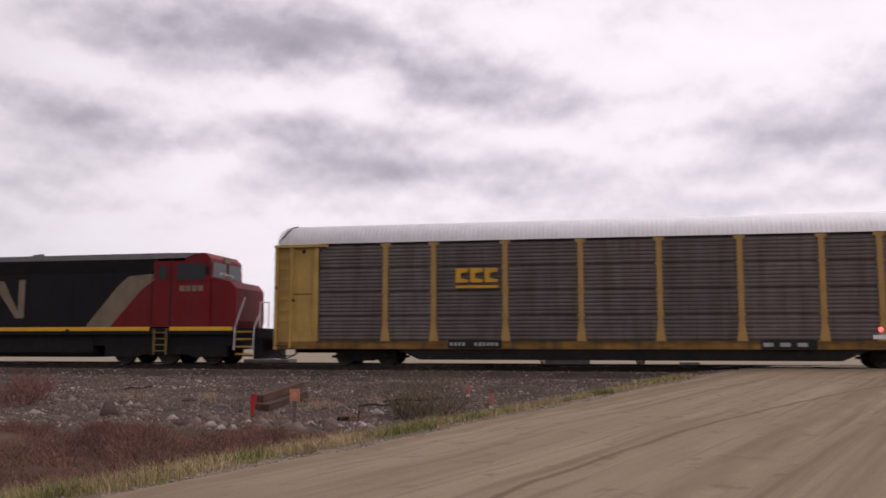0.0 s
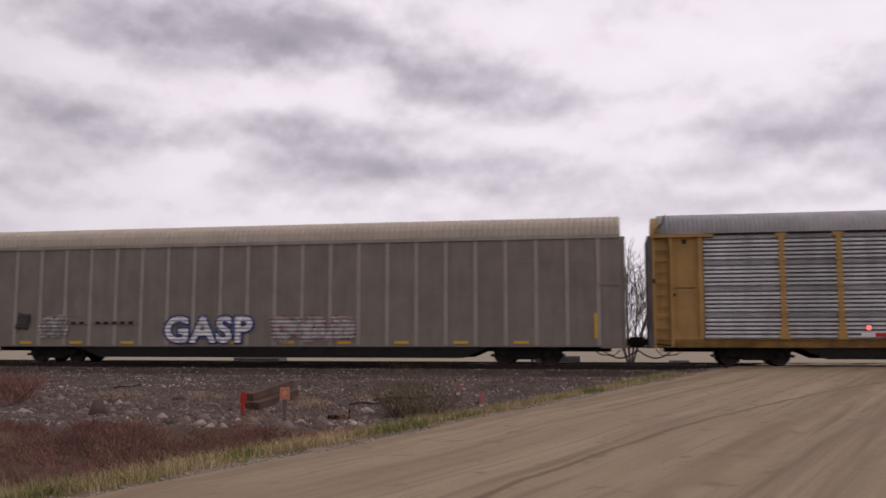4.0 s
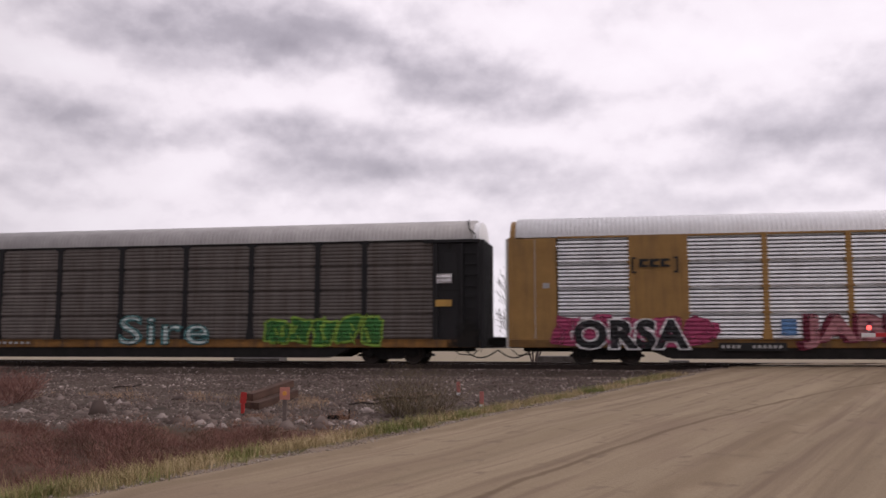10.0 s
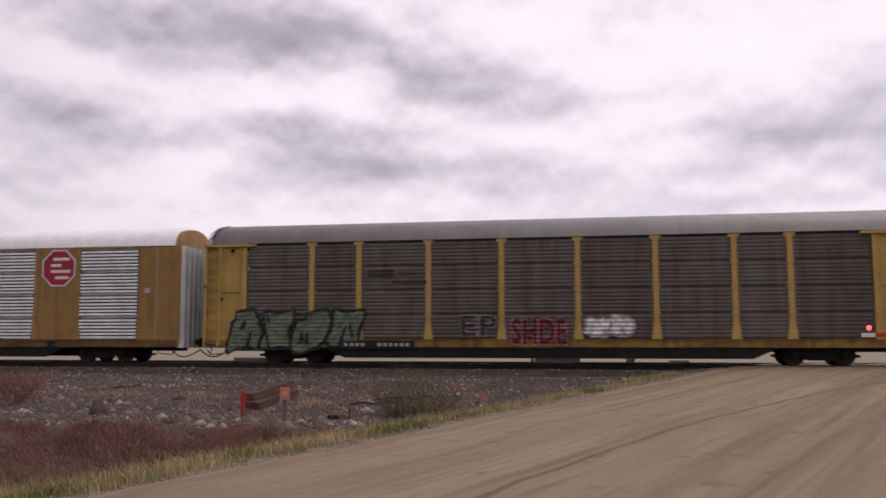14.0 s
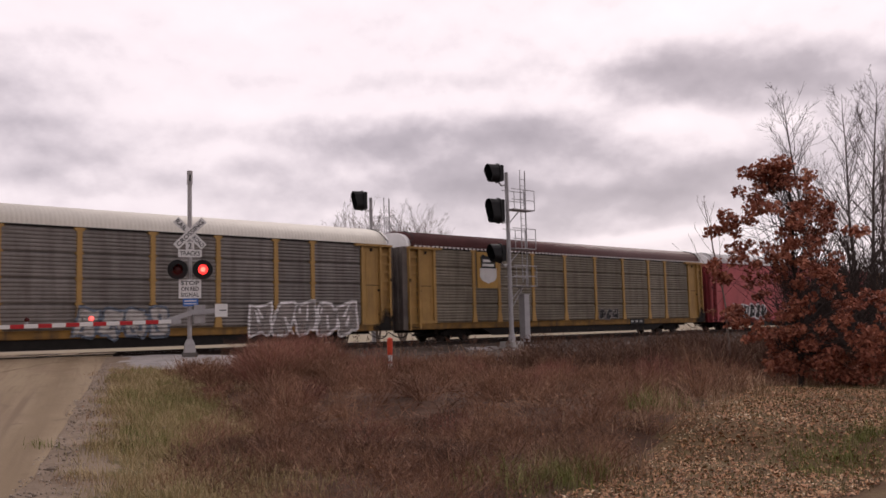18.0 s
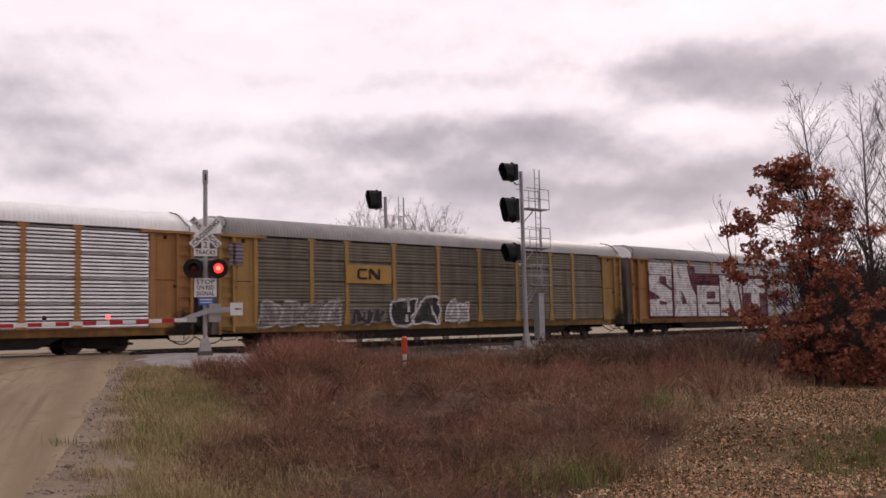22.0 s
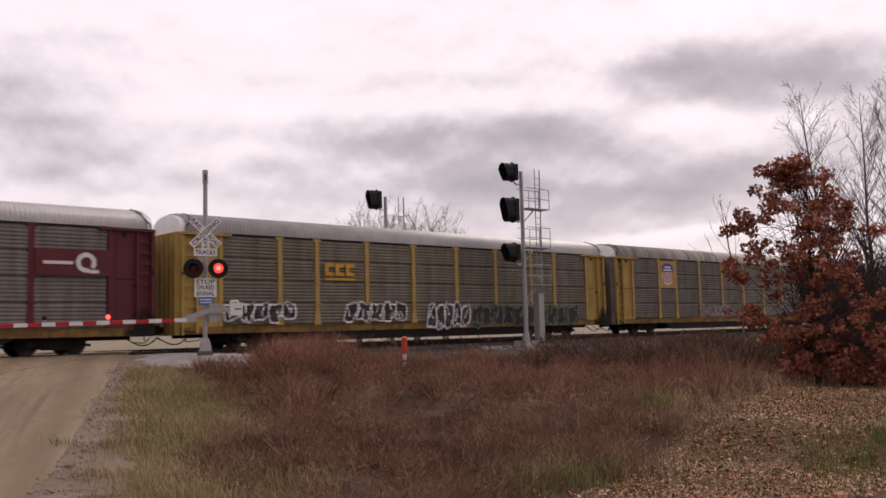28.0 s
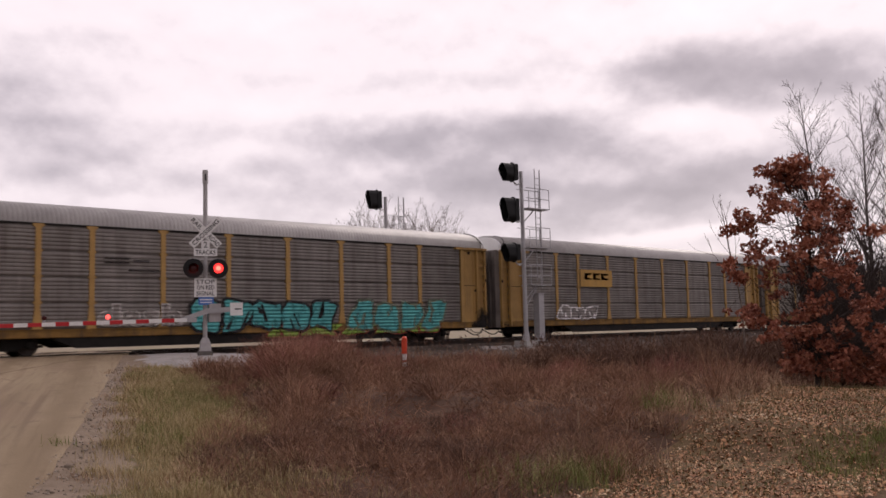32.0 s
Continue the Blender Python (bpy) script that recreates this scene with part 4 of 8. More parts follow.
def soot_cloud():
    """A film of soot that thins out from the coupling's corner of the car."""
    mt = material("soot_film", (0.018, 0.015, 0.013), 0.9, vary=0.2, bump=0.0)
    nt = mt.node_tree
    ln = nt.links.new
    b = nt.nodes["Principled BSDF"]
    co = nt.nodes.new("ShaderNodeTexCoord").outputs["Object"]
    mp = nt.nodes.new("ShaderNodeMapping")
    mp.inputs["Location"].default_value, mp.inputs["Scale"].default_value = (-13.3 / 1.0, 0, -0.85 / 1.05), (1 / 1.0, 0, 1 / 1.05)
    ln(co, mp.inputs["Vector"])
    ln_ = nt.nodes.new("ShaderNodeVectorMath")
    ln_.operation = "LENGTH"
    ln(mp.outputs[0], ln_.inputs[0])
    nz = nt.nodes.new("ShaderNodeTexNoise")
    nz.inputs["Scale"].default_value, nz.inputs["Detail"].default_value = 3.2, 6
    ln(co, nz.inputs["Vector"])
    ad = nt.nodes.new("ShaderNodeMath")
    ad.operation = "MULTIPLY_ADD"
    ad.inputs[1].default_value = 1.5
    ln(nz.outputs["Fac"], ad.inputs[0]), ln(ln_.outputs["Value"], ad.inputs[2])
    mr = nt.nodes.new("ShaderNodeMapRange")
    mr.interpolation_type = "SMOOTHSTEP"
    mr.inputs[1].default_value, mr.inputs[2].default_value, mr.inputs[3].default_value, mr.inputs[4].default_value = 0.85, 1.55, 0.85, 0.0
    ln(ad.outputs[0], mr.inputs[0])
    ln(mr.outputs[0], b.inputs["Alpha"])
    return mt


def carrier(k, label, paint, sheets, roof, ends=None, bars=True, solid=(), seal=True, roof_end_paint=None, flush=False, base=None):
    """A closed car carrier. paint: frame; sheets: the sort of side sheet in each of nine bays, or one for all; solid: bays closed by plain sheet."""
    car = thing("autorack_car", label, "freight car", pose(place(k), TRACK_Y, 0), group="cars of the train")
    pm, em = PAINT[paint], PAINT[ends or paint]
    leaf = em if paint in ("black", "maroon") or k in (1, 7, 26) else (end_bright if flush else end_zinc)
    kinds = [sheets] * 9 if isinstance(sheets, str) else list(sheets)
    for turn in (None, TURN_ROUND):
        for i, kd in enumerate(kinds):
            if i in solid:
                me = cached(("solid", i, paint), lambda: Shape().box(BAYS[i] + 0.02, BAYS[i + 1] - 0.02, -SIDE - 0.005, -SIDE + 0.05, Z_LOW - 0.02, Z_TOP).box((BAYS[i] + BAYS[i + 1]) / 2 - 0.02, (BAYS[i] + BAYS[i + 1]) / 2 + 0.02, -SIDE - 0.02, -SIDE, Z_LOW, Z_TOP).mesh("closed_panel", pm))
                part("closed_panel", me, None, car, m=turn)
                continue
            a, b = BAYS[i], BAYS[i + 1]
            me = cached(("sheet", i, kd), lambda: side_sheet(a + 0.04, b - 0.04, kd))
            part("side_screen", me, None, car, m=turn)
        for i, x in enumerate(BAYS[1:-1]):
            me = cached(("post", paint, flush), lambda: post(True, not flush).mesh("post", pm))
            part("post", me, None, car, m=pose(x, 0, 0) if turn is None else TURN_ROUND @ pose(x, 0, 0))
        for s in (-1, 1):
            if flush:
                a, b = sorted((s * 11.90, s * 13.62))
                e = part("end_panel", cached(("flat_end", s, paint), lambda: Shape().box(a, b, -SIDE - 0.005, -SIDE + 0.06, Z_LOW - 0.02, Z_TOP).box(s * 13.68 - 0.06, s * 13.68 + 0.06, -SIDE - 0.03, -SIDE + 0.10, Z_LOW - 0.3, 4.86).mesh("end_panel", em)), None, car, m=turn)
                part("panel_seam", cached(("flat_seam", s), lambda: Shape().box(s * 12.72 - 0.012, s * 12.72 + 0.012, -SIDE - 0.012, -SIDE - 0.004, Z_LOW, 4.8).box(s * 12.3 - 0.12, s * 12.3 + 0.12, -SIDE - 0.014, -SIDE - 0.004, 2.9, 3.1).mesh("panel_seam", stencil)), None, e)
                continue
            fr, st, rg = cached(("endp", s, ends or paint), lambda: tuple(x.mesh(n, em) for x, n in zip(end_panel(s)[:3], ("end_frame", "end_door", "ladder"))))
            la = cached(("irons", s), lambda: tuple(x.mesh(n, under) for x, n in zip(end_panel(s)[3], IRONS)))
            e = part("end_frame", fr, None, car, m=turn)
            part("end_door", st, None, e)
            part("ladder", rg, None, e)
            for n, iron in zip(IRONS, la):
                part(n, iron, None, e, "dark iron")
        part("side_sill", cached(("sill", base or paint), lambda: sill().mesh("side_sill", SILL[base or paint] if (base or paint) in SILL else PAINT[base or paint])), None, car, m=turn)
        # near-black rail, except on flush cars: the roof overhang's shadow put into its colour
        part("roof_rail", cached(("rrail", paint, flush), lambda: Shape().box(-11.88, 11.88, -SIDE - 0.01, -SIDE + 0.08, Z_TOP - 0.02, Z_TOP + 0.05).mesh("roof_rail", pm if flush else under)), None, car, m=turn)
    part("roof", cached(("roof", roof), lambda: roof_shell(ribs=False).mesh("roof", ROOF[roof], True)), None, car)
    for s in (-1, 1):
        part("roof_end", cached(("roofend", s, roof_end_paint or roof), lambda: roof_end(s).mesh("roof_end", PAINT[roof_end_paint] if roof_end_paint else ROOF["white"])), None, car)
        part("end_door_leaf", cached(("endwall", s, leaf), lambda: end_wall(s).mesh("end_door_leaf", leaf)), None, car)
        if seal:
            part("edge_seal", cached(("seal", s), lambda: edge_seal(s).mesh("edge_seal", hose)), None, car)
    if roof == "maroon":
        sh = [(-SIDE - 0.03, 4.84), (-SIDE + 0.02, 4.84), (-SIDE + 0.02, 4.93), (-SIDE - 0.03, 4.93)]
        for turn in (None, TURN_ROUND):
            for i in range(90):
                part("eave_clip", cached("clip", lambda: Shape().sweep(sh, -0.08, 0.08).mesh("eave_clip", white_paint)), None, car, m=pose(-13.2 + i * 0.297, 0, 0) if turn is None else TURN_ROUND @ pose(-13.2 + i * 0.297, 0, 0))
    for turn in () if flush else (None, TURN_ROUND):
        part("soot_stain", cached("soot_stain", lambda: Shape().box(12.1, 13.72, -SIDE - 0.144, -SIDE - 0.140, 0.66, 2.2).mesh("soot_stain", soot_cloud())), None, car, "black soot by the coupling", m=turn)
    under_car(car)
    return car


CARS = {}


def make_train():
    CARS[1] = carrier(1, "yellow car carrier with sooty side screens and white roof", "yellow", "dark", "white", ends="lemon")
    CARS[2] = carrier(2, "ochre car carrier with brown dusted screens and painted tags", "yellow", "brown", "zinc")
    CARS[3] = carrier(3, "orange car carrier with bright ribbed screens and white roof", "orange", "bright", "white")
    CARS[4] = grey_car(4)
    CARS[5] = carrier(5, "yellow car carrier with silver screens and sprayed letters along its foot", "yellow", ("silver",) * 5 + ("dull", "bright", "bright", "bright"), "zinc", roof_end_paint="yellow")
    CARS[6] = carrier(6, "yellow car carrier with zinc screens under smeared black paint", "yellow", "silver", "zinc")
    CARS[7] = carrier(7, "yellow car carrier with dull grey screens and yellow name panel", "yellow", "dull", "white")
    CARS[8] = carrier(8, "yellow car carrier with weathered screens and a white patch", "yellow", "dull", "zinc", ends="yellow")
    CARS[9] = carrier(9, "black framed car carrier with weathered dark screens", "black", "dark", "zinc", base="ochre")
    CARS[10] = carrier(10, "tan car carrier with bright screens and pink sprayed lettering", "tan", "fine", "white", solid=(1, 7), seal=False, roof_end_paint="tan", flush=True)
    CARS[11] = carrier(11, "ochre car carrier with dark dusted screens and shield panel", "ochre", "dark", "grey")
    CARS[12] = carrier(12, "tan car carrier with bright screens and two red octagon panels", "tan", "fine", "white", solid=(1, 7), seal=False, roof_end_paint="tan", flush=True)
    CARS[13] = carrier(13, "yellow car carrier with very dark screens and grey roof", "lemon", "dark", "grey")
    CARS[14] = carrier(14, "yellow car carrier with bright zinc screens", "yellow", "bright", "white")
    CARS[15] = carrier(15, "ochre car carrier with brown screens and one bright bay", "yellow", ("brown",) * 8 + ("bright",), "grey")
    CARS[16] = carrier(16, "yellow car carrier with dull screens, cream roof and blue sprayed letters", "yellow", "dull", "cream")
    CARS[17] = carrier(17, "yellow car carrier with dull screens, cream roof and white sprayed letters", "yellow", "dull", "cream")
    CARS[18] = carrier(18, "yellow car carrier with dull screens and maroon roof", "yellow", "olive", "maroon")
    CARS[19] = red_car(19)
    CARS[20] = carrier(20, "ochre car carrier with bright ribbed screens and white roof", "ochre", "fine", "white")
    CARS[21] = carrier(21, "yellow car carrier with olive dusted screens and a yellow name panel", "yellow", "olive", "zinc")
    CARS[22] = carrier(22, "ochre car carrier with silver screens under huge white sprayed letters", "ochre", "silver", "zinc")
    CARS[23] = carrier(23, "yellow car carrier with slate grey screens and white roof", "yellow", "slate", "white")
    CARS[24] = carrier(24, "bright orange car carrier with silver screens and closed orange bays", "bright_orange", "silver", "white", solid=(1, 7), seal=False, roof_end_paint="bright_orange", flush=True)
    CARS[25] = carrier(25, "maroon car carrier with dull screens and maroon name panels", "maroon", "dull", "zinc", base="yellow")
    CARS[26] = carrier(26, "yellow car carrier with olive screens and a row of sprayed tags", "lemon", "olive", "zinc")
    CARS[27] = carrier(27, "lemon car carrier with brown screens, streaked roof and shield panel", "lemon", "brown", "streaked")
    CARS[28] = carrier(28, "maroon car carrier with dull screens and pink sprayed letters", "maroon", "dull", "zinc", base="yellow")
    CARS[29] = carrier(29, "yellow car carrier with dull screens and turquoise sprayed letters", "yellow", "dull", "zinc")
    CARS[30] = carrier(30, "yellow car carrier with dull screens and a yellow name panel", "yellow", "dull", "zinc")
    CARS[31] = carrier(31, "yellow car carrier with brown screens and zinc roof", "yellow", "brown", "zinc")
    CARS[32] = carrier(32, "ochre car carrier with dull screens and white roof", "ochre", "dull", "white")


def grey_car(k):
    """A grey carrier with narrow upright ribs and a corrugated roof."""
    car = thing("autorack_car", "weathered grey car carrier with narrow ribs and tan corrugated roof", "freight car", pose(place(k), TRACK_Y, 0), group="cars of the train")
    g, p = PAINT["grey"], PAINT["pale_grey"]
    xs = [-12.87 + 1.17 * i for i in range(23)]
    rib = Shape().box(-0.075, 0.075, -SIDE - 0.05, -SIDE + 0.02, Z_SILL + 0.1, 4.86).mesh("post", p)
    mark = Shape().box(-0.28, 0.28, -SIDE - 0.06, -SIDE - 0.045, 0.80, 0.90).mesh("reflector", reflector)
    for turn in (None, TURN_ROUND):
        t = turn or Matrix()
        for a, b in zip(xs, xs[1:]):
            sh = Shape()
            for j in range(4):
                z = Z_LOW + j * 0.96
                sh.box(a, b, -SIDE - 0.005, -SIDE + 0.04, z, z + 0.955)
                sh.box(a + 0.05, b - 0.05, -SIDE - 0.012, -SIDE, z + 0.62, z + 0.92)
            part("side_panel", sh, g, car, m=turn)
        for x in xs:
            part("post", rib, None, car, m=t @ pose(x, 0, 0))
        for i in range(2, 22, 2):
            part("reflector", mark, None, car, m=t @ pose(xs[i] - 0.58, 0, 0))
        part("side_sill", Shape().box(-HALF, HALF, -SIDE - 0.03, -SIDE + 0.1, Z_SILL + 0.05, Z_LOW), g, car, m=turn)
        part("roof_rail", Shape().box(-HALF, HALF, -SIDE - 0.07, -SIDE + 0.1, 4.78, 4.92), p, car, m=turn)
        for s in (-1, 1):
            a, b = sorted((s * 12.9, s * 13.7))
            part("end_door", Shape().box(a, b, -SIDE - 0.02, -SIDE + 0.05, Z_SILL, 4.8).box(a + 0.1, b - 0.1, -SIDE - 0.035, -SIDE - 0.02, 1.0, 2.9).box(a, b, -SIDE - 0.05, -SIDE, 2.98, 3.06), g, car, m=turn)
    part("roof", roof_shell(HALF, True, ROOF_PROF, 0.22, 0.03), ROOF["tan"], car)
    for s in (-1, 1):
        part("end_door_leaf", end_wall(s), g, car)
        part("lock_lever", Shape().box(s * 12.75 - 0.05, s * 12.75 + 0.05, -SIDE - 0.08, -SIDE - 0.03, 1.0, 1.95), reflector, car, "yellow lever")
    under_car(car)
    return car


def red_car(k):
    car = thing("autorack_car", "faded red closed car carrier with peeling white roof and sprayed tags", "freight car", pose(place(k), TRACK_Y, 0), group="cars of the train")
    r, d = PAINT["red"], PAINT["dark_red"]
    xs = [-11.9, -8.5, -5.1, -1.7, 1.7, 5.1, 8.5, 11.9]
    for turn in (None, TURN_ROUND):
        for a, b in zip(xs, xs[1:]):
            part("side_panel", Shape().box(a + 0.008, b - 0.008, -SIDE - 0.01, -SIDE + 0.05, Z_SILL + 0.15, 4.90), r, car, m=turn)
        part("side_sill", Shape().box(-HALF, HALF, -SIDE - 0.03, -SIDE + 0.1, Z_SILL, Z_SILL + 0.2), d, car, m=turn)
        part("roof_rail", Shape().box(-HALF, HALF, -SIDE - 0.05, -SIDE + 0.08, 4.84, 4.93), d, car, m=turn)
        for s in (-1, 1):
            fr, st, rg, la = end_panel(s)
            e = part("end_frame", fr, r, car, m=turn)
            part("end_door", st, r, e)
            part("ladder", rg, d, e)
            for n, iron in zip(IRONS, la):
                part(n, iron, under, e, "dark iron")
    part("roof", roof_shell(ribs=False), ROOF["peeling"], car, smooth=True)
    for s in (-1, 1):
        part("roof_end", roof_end(s), ROOF["white"], car)
        part("end_door_leaf", end_wall(s), d, car)
        part("edge_seal", edge_seal(s), hose, car)
    under_car(car)
    return car


def make_engine():
    """The rear engine of the train: black and red cowl body, cab and nose towards the cars."""
    x0 = place(0.5) - 0.45
    eng = thing("locomotive", "black and red diesel locomotive with yellow sill stripe", "locomotive", pose(x0, TRACK_Y, 0))
    blk = material("engine_black", (0.0065, 0.006, 0.0075), 0.55, vary=0.35, scale=0.8, grime=0.1, spec=0.2)
    red = material("engine_red", (0.165, 0.008, 0.011), 0.55, vary=0.2, scale=0.8, grime=0.4, spec=0.2)
    gry = material("engine_stripe", (0.20, 0.155, 0.105), 0.6, vary=0.2, scale=1.2, grime=0.3)
    roofm = material("engine_roof", (0.20, 0.185, 0.185), 0.5, 0.2, vary=0.15)
    glass = material("cab_glass", (0.012, 0.014, 0.016), 0.10, vary=0.1, bump=0, spec=0.35)
    W = 1.52
    part("cowl", Shape().plate([(-20.0, 1.55), (-6.6, 1.55), (-4.2, 4.15), (-4.2, 4.45), (-20.0, 4.45)], -W, W), blk, eng)
    part("stripe", Shape().plate([(-7.5, 1.55), (-6.35, 1.55), (-5.0, 3.05), (-4.4, 3.5), (-4.4, 3.78), (-5.55, 3.68), (-6.05, 3.25)], -W - 0.012, -W + 0.02), gry, eng, "grey slanted band")
    part("red_side", Shape().plate([(-6.35, 1.55), (-1.85, 1.55), (-1.85, 4.3), (-4.4, 4.3), (-4.4, 3.5), (-5.0, 3.05)], -W - 0.004, W + 0.004), red, eng)
    part("roof", Shape().plate([(-20, 4.40), (-4.4, 4.40), (-2.9, 4.43), (-2.5, 4.62), (-3.9, 4.64), (-20, 4.58)], -W - 0.03, W + 0.03), roofm, eng)
    cab = part("cab_top", Shape().plate([(-3.0, 3.5), (-1.80, 3.5), (-1.86, 4.40), (-2.1, 4.62), (-3.0, 4.62)], -W + 0.01, W - 0.01), red, eng)
    part("nose", Shape().plate([(-1.9, 1.5), (-0.78, 1.5), (-0.70, 1.8), (-0.74, 3.15), (-0.98, 3.42), (-1.9, 3.60)], -1.44, 1.44), red, eng)
    for y0, y1 in ((-1.38, -0.12), (0.12, 1.38)):
        part("windshield", Shape().box(-1.84, -1.80, y0, y1, 3.62, 4.25), glass, cab)
    for a, b, z0, z1 in ((-3.33, -2.05, 3.48, 4.18), (-4.15, -3.8, 3.5, 4.12)):
        f = part("window_frame", Shape().box(a - 0.05, b + 0.05, -W - 0.02, -W + 0.03, z0 - 0.05, z1 + 0.05), red, eng)
        part("pane", Shape().box(a, b, -W - 0.03, -W + 0.0, z0, z1), glass, f)
    for x in (-4.45, -3.6, -10.3, -13.2):
        part("seam", Shape().box(x - 0.02, x + 0.02, -W - 0.016, -W, 1.6, 4.4), under, eng)
    for x in (-5.6, -6.9, -8.2, -9.1, -11.6, -14.6, -16.0, -17.4, -18.8):
        part("panel_seam", Shape().box(x - 0.012, x + 0.012, -W - 0.008, -W, 1.6, 3.8), under, eng)
    lou = Shape()
    for i in range(9):
        z = 3.88 + i * 0.055
        lou.plate([(-13.1, z), (-4.6, z), (-4.6, z + 0.02), (-13.1, z + 0.02)], -W - 0.03, -W - 0.012)
    part("louvre", lou, blk, eng)
    part("roof_hatch", Shape().box(-8.2, -7.0, -0.7, 0.7, 4.6, 4.68).box(-13.4, -12.6, -0.5, 0.5, 4.6, 4.74).box(-5.6, -4.9, -0.4, 0.4, 4.6, 4.66), roofm, eng)
    part("sill_lamp", Shape().turned([(-0.05, 0.02), (-0.04, 0.09), (0.0, 0.11)], n=14, at=(-8.3, -W - 0.02, 1.38)), blk, eng)
    part("side_mirror", Shape().box(-2.0, -1.9, -W - 0.16, -W - 0.02, 3.75, 4.05), blk, eng)
    part("air_grille", Shape().box(-9.9, -4.6, -W - 0.014, -W, 3.85, 4.38).box(-13.1, -10.4, -W - 0.014, -W, 3.85, 4.38), under, eng, "dark air intake grilles")
    part("nose_grab", Shape().pipe([(-1.5, -1.3, 3.66), (-1.5, -1.3, 3.78), (-0.95, -1.3, 3.62), (-0.95, -1.3, 3.5)], 0.02), white_paint, eng)
    part("frame_sill", Shape().box(-20.2, -0.75, -W - 0.02, W + 0.02, 1.25, 1.5).box(-20.2, -0.75, -1.30, 1.30, 0.78, 1.26), blk, eng)
    part("sill_stripe", Shape().box(-20.2, -4.5, -W - 0.035, -W - 0.015, 1.40, 1.56).box(-3.6, -0.8, -W - 0.035, -W - 0.015, 1.40, 1.56), material("sill_yellow", (0.75, 0.42, 0.02), 0.5, vary=0.1), eng, "yellow stripe along the frame")
    part("fuel_tank", Shape().box(-14.6, -7.2, -1.35, 1.35, 0.30, 1.25, 0.2), under, eng)
    for xt in (-3.9, -16.3):
        tr = part("truck", Shape().plate([(-2.75, 0.34), (-1.3, 0.30), (-1.0, 0.42), (1.0, 0.42), (1.3, 0.30), (2.75, 0.34), (2.75, 0.95), (1.6, 1.18), (-1.6, 1.18), (-2.75, 0.95)], -1.28, -1.02).plate([(-2.4, 0.45), (2.4, 0.45), (2.4, 0.85), (1.6, 1.05), (-1.6, 1.05), (-2.4, 0.85)], 1.02, 1.20).box(-0.4, 0.4, -1.1, 1.1, 0.6, 1.1), under, eng, m=pose(xt, 0, 0))
        for x in (-2.0, 0.0, 2.0):
            part("wheelset", wheelset(), wheel_steel, tr, m=Matrix.Translation((x, 0, 0)) @ Matrix.Scale(1.22, 4))
    st = Shape()
    for z in (0.35, 0.65, 0.95, 1.25):
        st.box(-0.65, 0.08, -W - 0.03, -1.1, z, z + 0.05)
    part("nose_steps", st, under, eng)
    stp = Shape()
    for z in (0.55, 0.80, 1.05, 1.30):
        stp.box(-4.25, -3.75, -W - 0.06, -W + 0.06, z, z + 0.04)
    stp.box(-4.30, -4.25, -W - 0.06, -W, 0.4, 1.5).box(-3.75, -3.70, -W - 0.06, -W, 0.4, 1.5)
    part("cab_ladder", stp, material("step_yellow", (0.22, 0.14, 0.05), 0.7, vary=0.3), eng, "yellow edged steps")
    for pts in ([(-0.72, -W, 0.6), (-0.70, -W, 1.55), (-0.30, -W + 0.05, 2.75)], [(0.10, -W, 0.5), (0.14, -W, 1.5), (0.30, -1.35, 2.1)], [(0.32, -1.35, 1.45), (0.32, -1.35, 2.55), (0.62, -1.2, 2.55), (0.62, -1.2, 1.45)]):
        part("handrail", Shape().pipe(pts, 0.022), white_paint, eng, "pale handrail")
    for z in (0.42, 0.72, 1.02, 1.32):
        part("step_edge", Shape().box(-0.62, 0.05, -W - 0.045, -W - 0.02, z, z + 0.06), material("step_edge_yellow", (0.45, 0.25, 0.03), 0.6, vary=0.3) if z == 0.42 else bpy.data.materials["step_edge_yellow"], eng)
    part("front_platform", Shape().box(-0.8, 0.35, -1.45, 1.45, 1.1, 1.5).box(0.05, 0.42, -1.3, 1.3, 0.25, 1.1), blk, eng)
    part("horn", Shape().box(-11.2, -10.6, -0.3, 0.3, 4.6, 4.75).rod((-11.1, -0.2, 4.78), (-10.6, -0.2, 4.78), 0.05, 0.09), roofm, eng)
    part("headlight", Shape().box(-1.88, -1.78, -0.25, 0.25, 4.3, 4.5), gry, eng)
    part("number_bar", Shape().box(-3.2, -2.98, -W - 0.012, -W - 0.003, 3.03, 3.26).box(-2.92, -2.70, -W - 0.012, -W - 0.003, 3.03, 3.26).box(-2.64, -2.42, -W - 0.012, -W - 0.003, 3.03, 3.26).box(-2.36, -2.16, -W - 0.012, -W - 0.003, 3.03, 3.26), gry, eng)
    part("name_mark", Shape().plate([(-11.9, 3.55), (-11.5, 3.55), (-10.75, 2.25), (-10.75, 3.6), (-10.45, 3.6), (-10.45, 1.95), (-10.85, 1.95), (-11.9, 3.3)], -W - 0.012, -W), gry, eng, "pale angular mark")
    part("coupler", Shape().box(0.0, 0.45, -0.12, 0.12, 0.76, 0.98), under, eng)
    return eng


